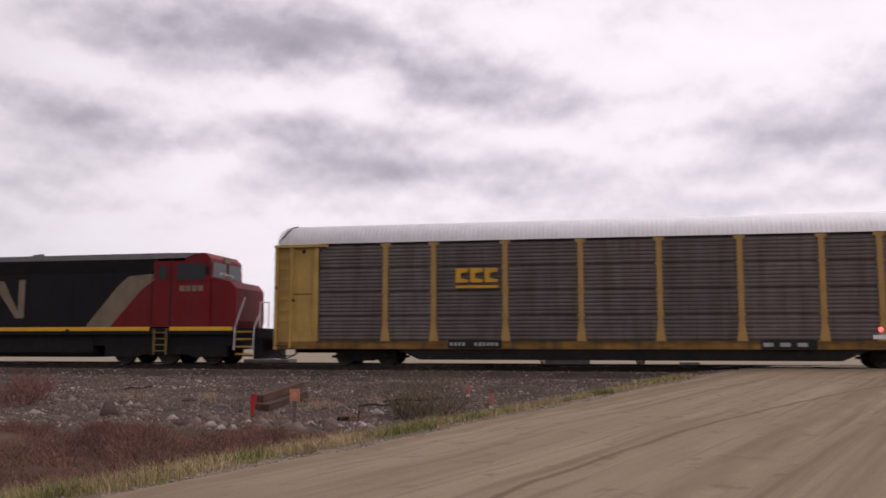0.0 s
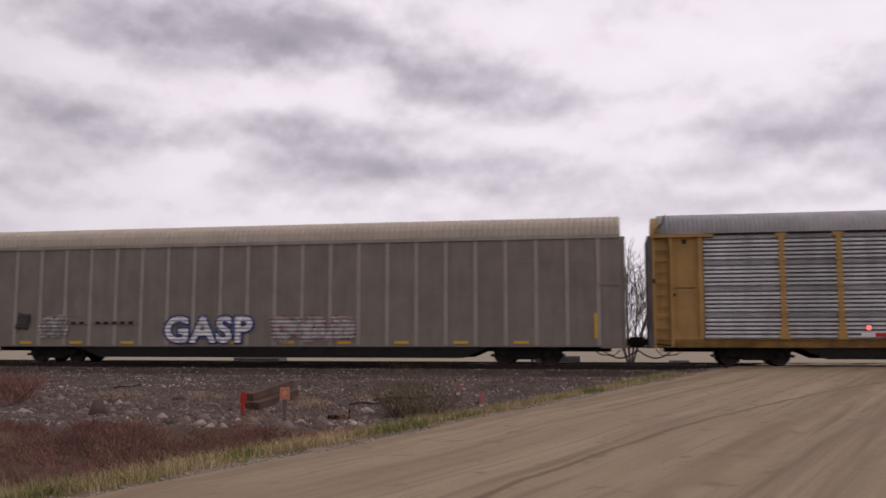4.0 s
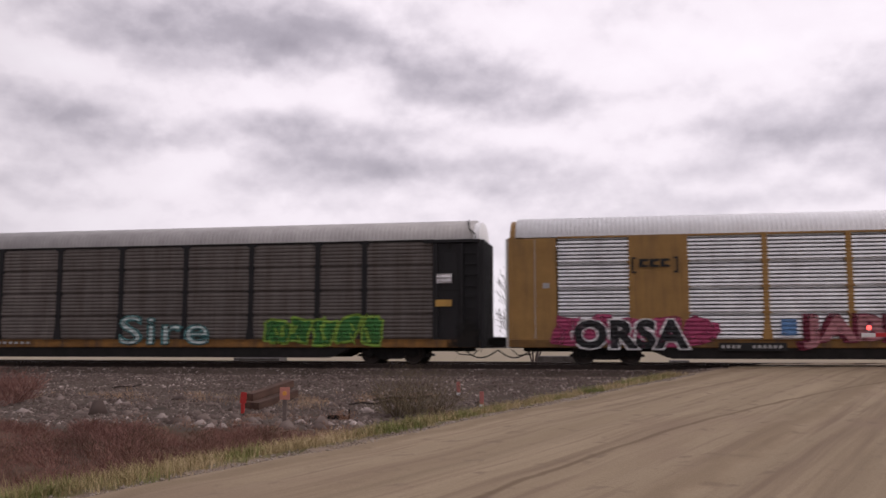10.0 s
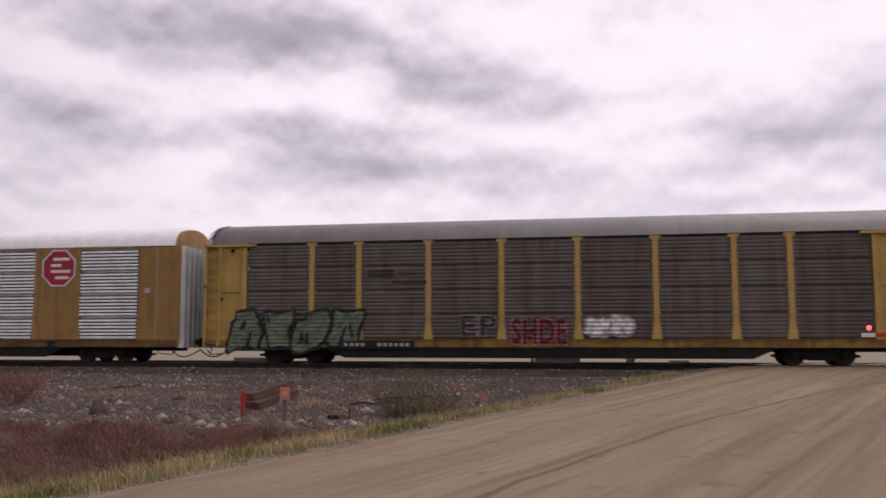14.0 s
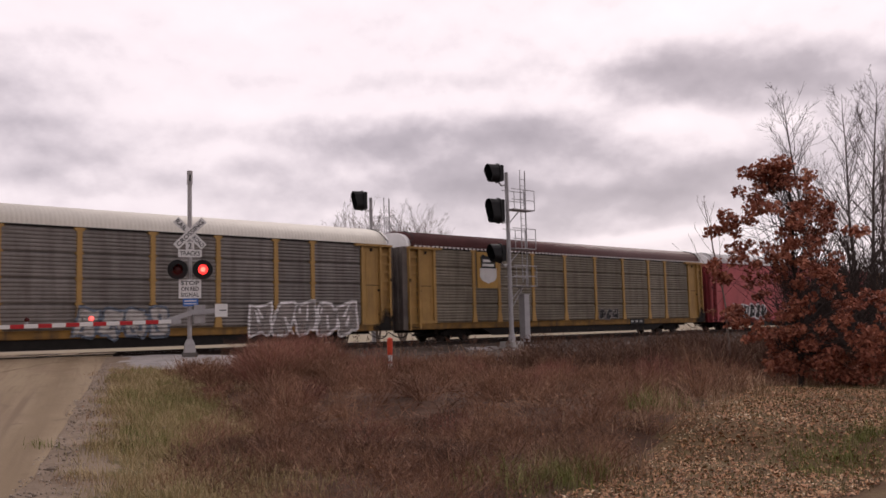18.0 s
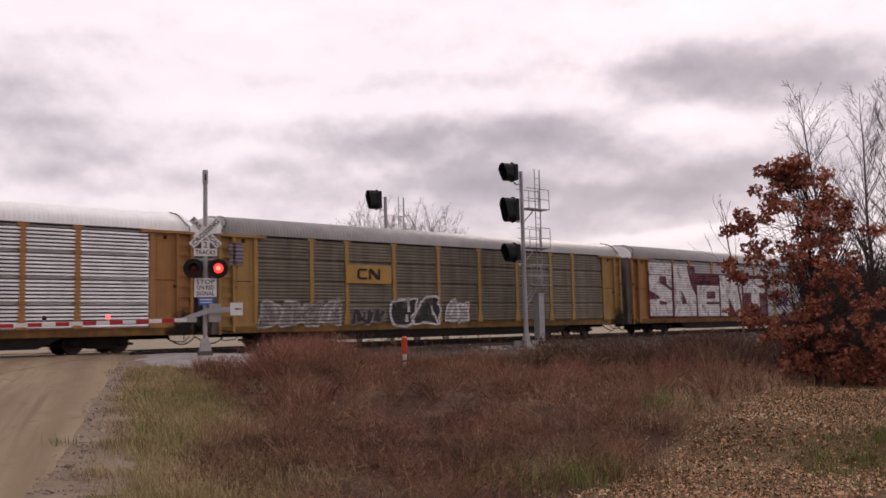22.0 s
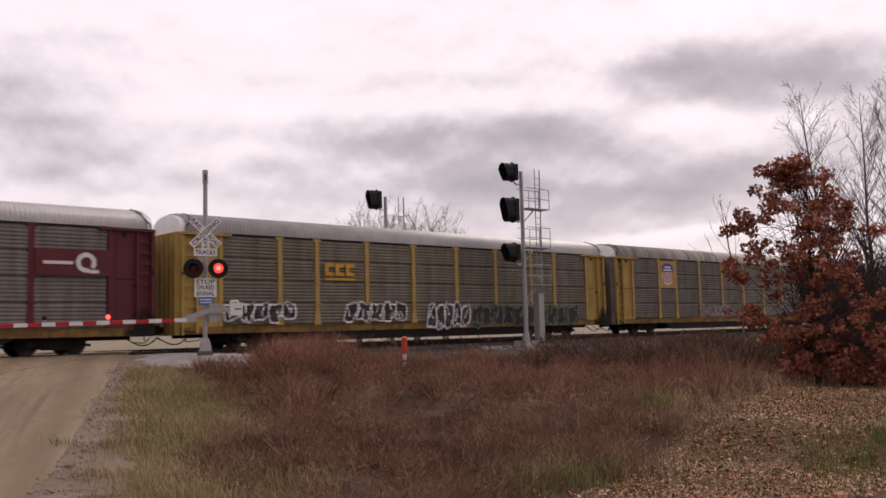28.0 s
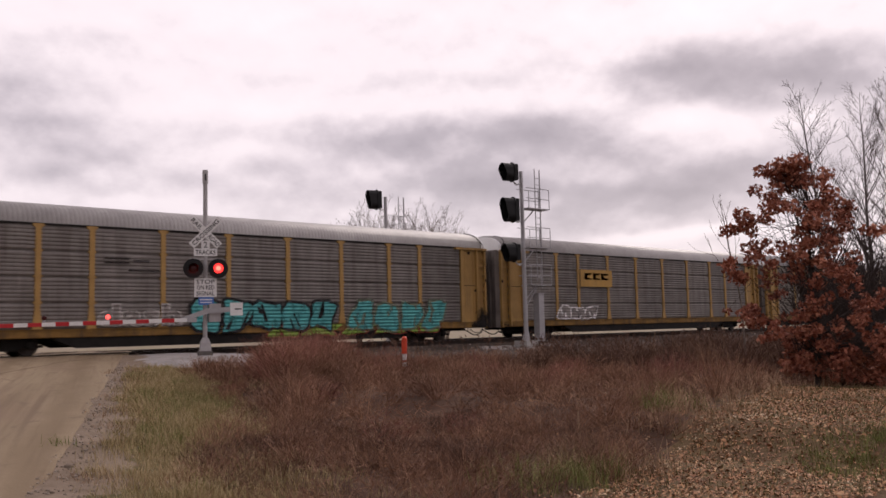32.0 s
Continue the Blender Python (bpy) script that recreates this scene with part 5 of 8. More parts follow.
# ---------------------------------------------------------------- lettering
def letters(name, words, width, height, mat, parent, m, bold=0.0, spread=1.0, depth=0.004, label=""):
    """Words of the built-in font, fitted to a size and stood upright on the plane y = 0, facing -y."""
    cu = bpy.data.curves.new(name, "FONT")
    cu.body, cu.align_x, cu.align_y, cu.size, cu.offset, cu.resolution_u = words, "CENTER", "CENTER", 1.0, bold, 3
    cu.space_character = spread
    cu.extrude = 0.01
    tmp = bpy.data.objects.new(name, cu)
    me = bpy.data.meshes.new_from_object(tmp)
    bpy.data.objects.remove(tmp)
    n = len(me.vertices)
    co = np.empty(n * 3, np.float32)
    me.vertices.foreach_get("co", co)
    co = co.reshape(-1, 3)
    lo, hi = co.min(0), co.max(0)
    c = (lo + hi) / 2
    out = np.stack([(co[:, 0] - c[0]) * width / max(hi[0] - lo[0], 1e-6), -(co[:, 2] - c[2]) / 0.01 * depth / 2, (co[:, 1] - c[1]) * height / max(hi[1] - lo[1], 1e-6)], -1)
    me.vertices.foreach_set("co", out.astype(np.float32).ravel())
    me.update()
    me.materials.clear()
    me.materials.append(mat)
    return part(name, me, None, parent, label, m)


# ---------------------------------------------------------------- the crossing and the signals
galv = material("galvanised_pole", (0.42, 0.40, 0.40), 0.5, 0.3, vary=0.15, scale=3, grime=0.15)
sign_white = material("sign_white", (0.78, 0.77, 0.76), 0.45, vary=0.06, scale=3)
sign_black = material("sign_black", (0.02, 0.02, 0.02), 0.5)
sign_blue = material("sign_blue", (0.06, 0.17, 0.50), 0.5, vary=0.1)
arm_red = material("arm_red", (0.50, 0.03, 0.035), 0.45, vary=0.12)
lamp_black = material("lamp_black", (0.010, 0.010, 0.011), 0.55, vary=0.3)
lens_dark = material("lens_unlit", (0.06, 0.008, 0.008), 0.25, vary=0.1, bump=0)
lens_lit = material("lens_lit", (1.0, 0.035, 0.03), 0.4, vary=0.0, bump=0, emit=2.6)
lens_core = material("lens_core", (1.0, 0.16, 0.11), 0.4, vary=0.0, bump=0, emit=2.6)
bulb_lit = material("bulb_lit", (1.0, 0.07, 0.06), 0.4, vary=0.0, bump=0, emit=3.2)
rail_grey = material("signal_grey", (0.40, 0.39, 0.40), 0.5, 0.2, vary=0.12, scale=3, grime=0.1)
dark_footing = material("buried_footing", (0.15, 0.135, 0.125), 0.95, vary=0.3, scale=4)
concrete = material("concrete", (0.40, 0.38, 0.36), 0.9, vary=0.2, scale=2.5, grime=0.1)
FLASH_A, FLASH_B = [], []


def disc(r, y0, y1, n=24, x=0.0, z=0.0):
    return Shape().turned([(y0, r), (y1, r)], n=n, at=(x, 0, z))


def flasher(parent, x, z, bank):
    """A crossing lamp: round black target, hood and a lens whose lit face turns to the road."""
    lamp = part("crossing_lamp", disc(0.335, -0.02, 0.02, 28, 0, 0), lamp_black, parent, m=pose(x, -0.20, z))
    hood = Shape()
    n = 18
    for i in range(n):
        a0, a1 = radians(-20 + 220 * i / n), radians(-20 + 220 * (i + 1) / n)
        q = []
        for a in (a0, a1):
            for r in (0.165, 0.18):
                for y in (-0.02, -0.30 + 0.10 * abs(math.sin(a - math.pi / 2))):
                    q.append((r * math.cos(a), y, r * math.sin(a)))
        hood.add(q, [(0, 1, 5, 4), (2, 6, 7, 3), (0, 4, 6, 2), (1, 3, 7, 5), (0, 2, 3, 1), (4, 5, 7, 6)])
    part("hood", hood, lamp_black, lamp)
    part("housing", Shape().turned([(0.02, 0.17), (0.14, 0.15), (0.20, 0.08)], n=16), lamp_black, lamp)
    me = Shape().turned([(-0.055, 0.02), (-0.05, 0.08), (-0.04, 0.16), (0.0, 0.165)], n=22).add([], []).mesh("lens", lens_lit, True)
    back = Shape().turned([(0.0, 0.165), (0.04, 0.16), (0.055, 0.02)], n=22).mesh("lens_back", lens_dark, True)
    me.materials.append(lens_dark)
    me.materials.append(lens_core)
    bm = bmesh.new()
    bm.from_mesh(me)
    bm.from_mesh(back)
    bm.faces.ensure_lookup_table()
    for f in bm.faces:
        c = f.calc_center_median()
        f.material_index = 1 if c.y > 0.001 else (2 if math.hypot(c.x, c.z) < 0.09 and abs(c.z) < 0.05 else 0)
    bm.to_mesh(me)
    bm.free()
    lens = part("lens", me, None, lamp, m=pose(0, -0.075, 0))
    bank.append((lens, (0, -0.075, 0)))
    return lamp


def make_crossing():
    g = thing("crossing_signal", "grey crossing mast with crossbuck, twin red flashers and lowered gate", "crossing signal", pose(14.07, 28.0, 0.10, 0, 0, -21.5))
    part("foundation", Shape().box(-0.24, 0.24, -0.24, 0.24, -0.62, 0.0), dark_footing, g)
    part("mast", Shape().rod((0, 0, 0), (0, 0, 5.9), 0.075, n=14), galv, g)
    part("mast_top", Shape().rod((0, 0, 5.75), (0, 0, 6.22), 0.095, n=14), galv, g)
    part("top_slot", Shape().box(-0.025, 0.025, -0.105, -0.09, 5.85, 6.08), sign_black, g)
    part("foot", Shape().add([(sx * w, sy * w, z) for z, w in ((0, 0.19), (0.28, 0.16), (0.45, 0.09)) for sx, sy in ((-1, -1), (1, -1), (1, 1), (-1, 1))],
                             [(0, 3, 2, 1)] + [(k * 4 + i, k * 4 + (i + 1) % 4, k * 4 + 4 + (i + 1) % 4, k * 4 + 4 + i) for k in (0, 1) for i in range(4)] + [(8, 9, 10, 11)]), galv, g)
    buck = part("crossbuck", Shape().box(-0.66, 0.66, -0.006, 0.006, -0.125, 0.125), sign_white, g, "white crossing board with black words", m=pose(0, -0.10, 4.05, 0, -45, 0))
    letters("word", "CROSSING", 1.18, 0.15, sign_black, buck, pose(0, -0.010, 0), 0.01)
    b2 = part("crossbuck", Shape().box(-0.66, 0.66, -0.006, 0.006, -0.125, 0.125), sign_white, g, "white crossing board with black words", m=pose(0, -0.085, 4.05, 0, 45, 0))
    letters("word", "RAIL", 0.46, 0.15, sign_black, b2, pose(-0.40, -0.010, 0), 0.01)
    letters("word", "ROAD", 0.46, 0.15, sign_black, b2, pose(0.40, -0.010, 0), 0.01)
    tr = part("tracks_sign", Shape().plate([(-0.39, -0.13), (0.39, -0.13), (0.39, 0.13), (0.14, 0.13), (0.14, 0.40), (-0.14, 0.40), (-0.14, 0.13), (-0.39, 0.13)], -0.006, 0.006), sign_white, g, m=pose(0, -0.105, 3.36))
    letters("digit", "2", 0.13, 0.2, sign_black, tr, pose(0, -0.010, 0.26), 0.01)
    letters("word", "TRACKS", 0.66, 0.15, sign_black, tr, pose(0, -0.010, 0), 0.01)
    part("lamp_bracket", Shape().box(-0.5, 0.5, -0.06, 0.0, 3.09, 3.15), galv, g)
    flasher(g, -0.41, 2.80, FLASH_B)
    flasher(g, 0.41, 2.80, FLASH_A)
    st = part("stop_sign", Shape().box(-0.37, 0.37, -0.006, 0.006, -0.32, 0.32), sign_white, g, "white notice with black words", m=pose(0, -0.11, 2.15))
    for wd, z, w in (("STOP", 0.20, 0.60), ("ON RED", 0.0, 0.58), ("SIGNAL", -0.20, 0.60)):
        letters("word", wd, w, 0.145, sign_black, st, pose(0, -0.010, z), 0.012)
    bl = part("notice", Shape().box(-0.25, 0.25, -0.006, 0.006, -0.13, 0.13), sign_blue, g, "small blue notice", m=pose(0.02, -0.11, 1.69))
    part("writing_bar", Shape().box(-0.2, 0.2, -0.010, -0.006, 0.03, 0.07), sign_white, bl)
    part("writing_bar", Shape().box(-0.2, 0.2, -0.010, -0.006, -0.06, -0.03), sign_white, bl)
    part("gate_motor", Shape().box(0.12, 0.50, -0.20, 0.25, 0.98, 1.60), galv, g)
    part("counterweight", Shape().add([(-0.9, -0.30, 0.98), (0.05, -0.30, 1.25), (0.95, -0.30, 1.32), (0.95, -0.30, 1.48), (0.05, -0.30, 1.44), (-0.9, -0.30, 1.10),
                                       (-0.9, -0.24, 0.98), (0.05, -0.24, 1.25), (0.95, -0.24, 1.32), (0.95, -0.24, 1.48), (0.05, -0.24, 1.44), (-0.9, -0.24, 1.10)],
                                      [(0, 1, 2, 3, 4, 5), (11, 10, 9, 8, 7, 6)] + [(i, i + 6, (i + 1) % 6 + 6, (i + 1) % 6) for i in range(6)]), rail_grey, g)
    wp = part("weight_plate", Shape().box(0.80, 1.22, -0.33, -0.29, 1.18, 1.62), sign_white, g, "white plate on the counterweight")
    part("writing_bar", Shape().box(0.95, 1.18, -0.335, -0.33, 1.38, 1.42), sign_black, wp)
    arm = part("gate_arm", Shape().box(-0.62, -0.30, -0.33, -0.25, 0.98, 1.12), rail_grey, g, "lowered arm in red and white stripes")
    for i in range(15):
        a = -0.62 - i * 0.405
        part("stripe", Shape().box(a - 0.403, a, -0.315, -0.265, 0.985 - 0.006 * i, 1.115 - 0.006 * i, 0.008), arm_red if i % 2 else sign_white, arm)
    for x, bank in ((-6.47, None), (-5.0, FLASH_B), (-3.1, FLASH_A)):
        holder = part("lamp_mount", Shape().box(x - 0.04, x + 0.04, -0.31, -0.27, 1.08, 1.14), rail_grey, arm)
        holder.matrix_local = Matrix()
        sh = Shape().turned([(-0.035, 0.03), (-0.03, 0.07), (0.0, 0.078), (0.03, 0.07), (0.035, 0.03)], n=14)
        me = sh.mesh("lens", bulb_lit, True)
        me.materials.append(lens_dark)
        if bank is not None:
            for f in me.polygons:
                f.material_index = 1 if f.center.y > 0.001 else 0
        at = (x, -0.29, 1.20)
        lens = part("arm_lens", me, None, arm, m=pose(*at))
        if bank is not None:
            bank.append((lens, at))


def signal_head(parent, x, z, h, n_lens, face):
    """A black signal head with rounded target and deep hoods."""
    w = 0.40
    ring = []
    for i in range(13):
        a = math.pi * i / 12
        ring.append((w * math.cos(a), h / 2 - w + w * math.sin(a)))
    for i in range(13):
        a = math.pi + math.pi * i / 12
        ring.append((w * 0.9 * math.cos(a), -h / 2 + w * 0.9 + w * 0.9 * math.sin(a)))
    hd = part("signal_head", Shape().plate(ring, -0.03, 0.03), lamp_black, parent, "black signal head", m=pose(x, -0.05, z, 0, 0, face))
    part("lamp_case", Shape().box(-0.20, 0.20, 0.03, 0.30, -h / 2 + 0.1, h / 2 - 0.1, 0.04), lamp_black, hd)
    # one deep shroud round all the lenses
    n, hood = 20, Shape()
    rim = lambda a, r: (r * math.cos(a), (h / 2 - w + r * math.sin(a)) if math.sin(a) > 0 else (-h / 2 + w + r * math.sin(a)))
    q = []
    for k in range(n):
        for r in (w * 0.84, w * 0.88):
            px, pz = rim(2 * math.pi * k / n, r)
            q += [(px, -0.03, pz), (px, -0.60 + 0.14 * (pz < 0), pz)]
    fs = []
    for k in range(n):
        i, j = 4 * k, 4 * ((k + 1) % n)
        fs += [(i, i + 1, j + 1, j), (i + 2, j + 2, j + 3, i + 3), (i + 1, i + 3, j + 3, j + 1), (i, j, j + 2, i + 2)]
    hood.add(q, fs)
    part("hood", hood, lamp_black, hd)
    for i in range(n_lens):
        part("lens", disc(0.11, -0.06, -0.03, 16, 0, (i - (n_lens - 1) / 2) * 0.36), sign_black, hd)
    return hd


def make_signal(at, heads, height, label, platforms, top, case=True):
    s = thing("railway_signal", label, "railway signal", pose(*at), group="railway signals")
    part("mast", Shape().rod((0, 0, 0.25), (-0.05, 0, height), 0.125, 0.10, n=14), rail_grey, s)
    part("mast_foot", Shape().rod((0, 0, 0.0), (0, 0, 0.55), 0.24, 0.13, n=14), rail_grey, s)
    for z, h, n in heads:
        signal_head(s, -0.80, z, h, n, -106)
        part("head_bracket", Shape().pipe([(-0.05, 0, z - 0.55), (-0.45, 0.0, z - 0.62), (-0.72, 0.05, z - 0.35), (-0.80, 0.1, z)], 0.045), rail_grey, s)
    lad = part("ladder", Shape().rod((1.02, 0.0, 3.2), (1.02, 0.0, top), 0.028), rail_grey, s, "steel ladder with safety cage")
    part("ladder_rail", Shape().rod((1.42, 0.0, 3.2), (1.42, 0.0, top), 0.028), rail_grey, lad)
    z = 3.4
    while z < top - 0.2:
        part("rung", Shape().rod((1.02, 0, z), (1.42, 0, z), 0.016, n=5), rail_grey, lad)
        z += 0.36
    part("cage", Shape().rod((1.72, 0.3, platforms[-1] - 0.1), (1.72, 0.3, top), 0.022), rail_grey, s)
    for z in platforms:
        p = part("platform", Shape().box(0.1, 1.75, -0.35, 0.35, z, z + 0.05), rail_grey, s)
        part("brace", Shape().rod((0.08, 0, z - 0.7), (0.9, 0, z), 0.03), rail_grey, p)
        for y in (-0.35, 0.35):
            for zz in (0.55, 1.1):
                part("guard_rail", Shape().rod((-0.05, y, z + zz), (1.75, y, z + zz), 0.022, n=5), rail_grey, p)
            part("guard_post", Shape().rod((1.75, y, z), (1.75, y, z + 1.1), 0.022, n=5), rail_grey, p)
            part("guard_post", Shape().rod((0.9, y, z), (0.9, y, z + 1.1), 0.022, n=5), rail_grey, p)
    zb = platforms[-1]
    part("cross_brace", Shape().rod((0.1, 0, zb - 1.1), (1.0, 0, zb), 0.025), rail_grey, s)
    part("cross_brace", Shape().rod((1.5, 0, zb - 1.1), (0.6, 0, zb), 0.025), rail_grey, s)
    if case:
        part("cable_case", Shape().box(0.85, 1.25, -0.2, 0.2, 0.0, 2.5, 0.03), rail_grey, s, "narrow grey cable case")
        part("case_lid", Shape().box(0.82, 1.28, -0.23, 0.23, 2.5, 2.56), rail_grey, s)
    part("base", Shape().box(-0.45, 0.45, -0.45, 0.45, -0.25, 0.06), concrete, s)
    return s


def make_trackside():
    make_signal((34.35, 32.0, -0.15), ((8.93, 1.05, 1), (6.93, 1.38, 2), (4.68, 1.05, 1)), 9.05, "grey signal mast with three black heads and caged ladder", (7.05, 4.95, 2.95), 9.3)
    make_signal((34.55, 44.0, -0.55), ((9.35, 1.3, 2),), 9.6, "grey signal mast with one black head beyond the tracks", (7.3, 4.8), 9.7, case=False)
    # old ties stacked on the ballast
    tie_wood = material("old_tie_wood", (0.085, 0.046, 0.033), 0.9, vary=0.4, scale=2.5, grain=40, stretch=(0.4, 3, 3), rand=0.25)
    for x, y, z, rz, ry in ((-8.98, 22.3, 0.02, 89, -4.5), (-8.72, 22.2, 0.02, 88, -4.5), (-8.98, 22.5, 0.225, 87, -5.5)):
        o = new("wooden_tie", Shape().box(-1.28, 1.28, -0.115, 0.115, 0, 0.19, 0.012).mesh("wooden_tie", tie_wood))
        o.matrix_world = pose(x, y, float(land(x, y)) - 0.02 + z, 0, ry, rz)
        tagged(o, "weathered brown wooden railway tie in a small stack", "railway tie", group="stacked ties")
    red_flag = material("red_stake", (0.42, 0.035, 0.03), 0.6, vary=0.2)
    st = thing("marker_stake", "red painted marker stake in front of the ties", "stake", pose(-8.72, 20.1, -0.90))
    part("stake", Shape().box(-0.04, 0.04, -0.02, 0.02, 0, 0.52), red_flag, st)
    part("cross_piece", Shape().box(-0.08, 0.07, -0.032, -0.02, 0.26, 0.52), red_flag, st, m=pose(0, 0, 0, 0, 4, 0))
    sg = thing("marker_sign", "small red placard on a grey stake by the verge", "sign", pose(-6.86, 18.0, -0.95))
    part("stake", Shape().box(-0.045, 0.045, -0.02, 0.02, 0, 0.66), material("grey_wood", (0.17, 0.13, 0.115), 0.9, vary=0.3), sg)
    pl = part("placard", Shape().box(-0.11, 0.11, -0.035, -0.02, 0.54, 0.80), material("placard_red", (0.50, 0.21, 0.16), 0.6, vary=0.15), sg)
    part("badge", Shape().turned([(-0.042, 0.045), (-0.035, 0.05)], n=14, at=(0, 0, 0.67)), material("placard_mark", (0.65, 0.30, 0.06), 0.6), pl)
    pinkm = material("pink_stake", (0.42, 0.15, 0.13), 0.7, vary=0.2)
    for x, y, h in ((-3.30, 22.4, 0.44), (-4.35, 25.0, 0.42)):
        p = thing("marker_stake", "faded pink marker stake at the verge", "stake", pose(x, y, float(land(x, y)) - 0.05), group="pink stakes")
        part("stake", Shape().box(-0.05, 0.05, -0.02, 0.02, 0, h), pinkm, p)
        part("stake_foot", Shape().box(-0.05, 0.05, -0.022, 0.022, 0.02, 0.12), sign_white, p)
    pz = float(land(15.15, 18.6))
    rp = thing("marker_post", "orange red marker post with white foot among weeds", "post", pose(15.15, 18.6, pz))
    part("upper_post", Shape().rod((0, 0, 0.55), (0, 0, 0.98), 0.075, n=12).rod((0, 0, 0.98), (0, 0, 1.02), 0.075, 0.03, n=12), material("post_orange", (0.62, 0.07, 0.03), 0.5, vary=0.1), rp)
    part("lower_post", Shape().rod((0, 0, -0.1), (0, 0, 0.55), 0.06, n=12), sign_white, rp)
    part("post_band", Shape().rod((0, 0, 0.33), (0, 0, 0.38), 0.064, n=12), material("band_orange", (0.55, 0.09, 0.05), 0.5), rp)
    for x, w, h in ((-19.0, 2.6, 0.62), (-2.75, 2.1, 0.75), (3.2, 0.9, 0.55)):
        b = new("concrete_block", Shape().box(-w / 2, w / 2, -0.6, 0.6, 0, h, 0.05).mesh("concrete_block", material("dark_concrete", (0.10, 0.09, 0.085), 0.9, vary=0.3)))
        b.matrix_world = pose(x, 46.0, -0.55)
        tagged(b, "low dark concrete block beyond the far track", "block", group="concrete blocks")
    dry = material("dead_branch", (0.045, 0.034, 0.028), 0.9, vary=0.3)
    for x, y, rz, ln_ in ((-5.6, 23.4, 8, 1.6), (-6.2, 22.2, -6, 1.1), (-15.0, 25.6, 20, 0.9)):
        b = new("fallen_branch", Shape().pipe([(-ln_ / 2, 0, 0.03), (-ln_ * 0.2, 0.05, 0.09), (ln_ * 0.15, 0.02, 0.06), (ln_ / 2, 0.10, 0.14)], 0.022).mesh("fallen_branch", dry))
        b.matrix_world = pose(x, y, float(land(x, y)), 0, 0, rz)
        tagged(b, "dark dead branch lying on the ballast", "branch", group="fallen branches")
    iron = new("scrap_bracket", Shape().box(-0.2, 0.2, -0.05, 0.05, 0, 0.10, 0.01).box(0.26, 0.30, -0.02, 0.02, 0, 0.22).box(-0.2, 0.3, -0.03, 0.03, 0.0, 0.03).mesh("scrap_bracket", under))
    iron.matrix_world = pose(-6.1, 19.2, float(land(-6.1, 19.2)), 0, 0, 15)
    tagged(iron, "rusty iron bracket lying on the gravel", "scrap")


make_crossing()
make_trackside()


# ---------------------------------------------------------------- plants, stones and leaves
RNG = np.random.default_rng(7)


def blades(pts, lengths, widths, lean, mat, name, label, category, up=0.0):
    """Many narrow bent blades: pts are their feet, lean how far they fall over (share of the length)."""
    n = len(pts)
    a = RNG.uniform(0, 2 * np.pi, n)
    d = np.stack([np.cos(a), np.sin(a), np.zeros(n)], -1)
    side = np.stack([-np.sin(a + RNG.normal(0, 0.7, n)), np.cos(a), np.zeros(n)], -1)
    L, W, K = lengths[:, None], widths[:, None], lean[:, None]
    z = np.array([0, 0, 1.0])
    p0 = pts
    p1 = p0 + z * L * 0.55 * np.sqrt(np.maximum(1 - (K * 0.4) ** 2, 0.05)) + d * L * K * 0.22
    p2 = p1 + z * L * 0.45 * np.sqrt(np.maximum(1 - np.minimum(K, 0.98) ** 2, 0.02)) + d * L * K * 0.5
    v = np.stack([p0 - side * W, p0 + side * W, p1 - side * W * 0.8, p1 + side * W * 0.8, p2 - side * W * 0.12, p2 + side * W * 0.12], 1).reshape(-1, 3)
    b = np.arange(n)[:, None] * 6
    q = np.concatenate([b + np.array([0, 1, 3, 2]), b + np.array([2, 3, 5, 4])], 0)
    ob = new(name, big_mesh(name, v, q, mat))
    return tagged(ob, label, category, kind="stuff")


def scatter(n, x0, x1, y0, y1, keep):
    x, y = RNG.uniform(x0, x1, n), RNG.uniform(y0, y1, n)
    k = keep(x, y)
    if k.dtype != bool:
        k = RNG.uniform(0, 1, n) < k
    x, y = x[k], y[k]
    return np.stack([x, y, land(x, y) - 0.02], -1)


def right_off(x, y):
    return x - road_right(y)


def twigs(P, D, L, W, mat, name, label, category, bend=0.35):
    """Many thin bent twigs: feet P, directions D, lengths L, half widths W."""
    n = len(P)
    D = D / np.linalg.norm(D, axis=1)[:, None]
    side = np.cross(D, RNG.normal(0, 1, (n, 3)))
    side /= np.linalg.norm(side, axis=1)[:, None] + 1e-9
    droop = RNG.normal(0, bend, (n, 3)) * np.array([1, 1, 0.6])
    L, W = L[:, None], W[:, None]
    p1 = P + D * L * 0.5
    d2 = D + droop
    p2 = p1 + d2 / np.linalg.norm(d2, axis=1)[:, None] * L * 0.5
    v = np.stack([P - side * W, P + side * W, p1 - side * W * 0.75, p1 + side * W * 0.75, p2 - side * W * 0.15, p2 + side * W * 0.15], 1).reshape(-1, 3)
    b = np.arange(n)[:, None] * 6
    q = np.concatenate([b + np.array([0, 1, 3, 2]), b + np.array([2, 3, 5, 4])], 0)
    return tagged(new(name, big_mesh(name, v, q, mat)), label, category, kind="stuff")


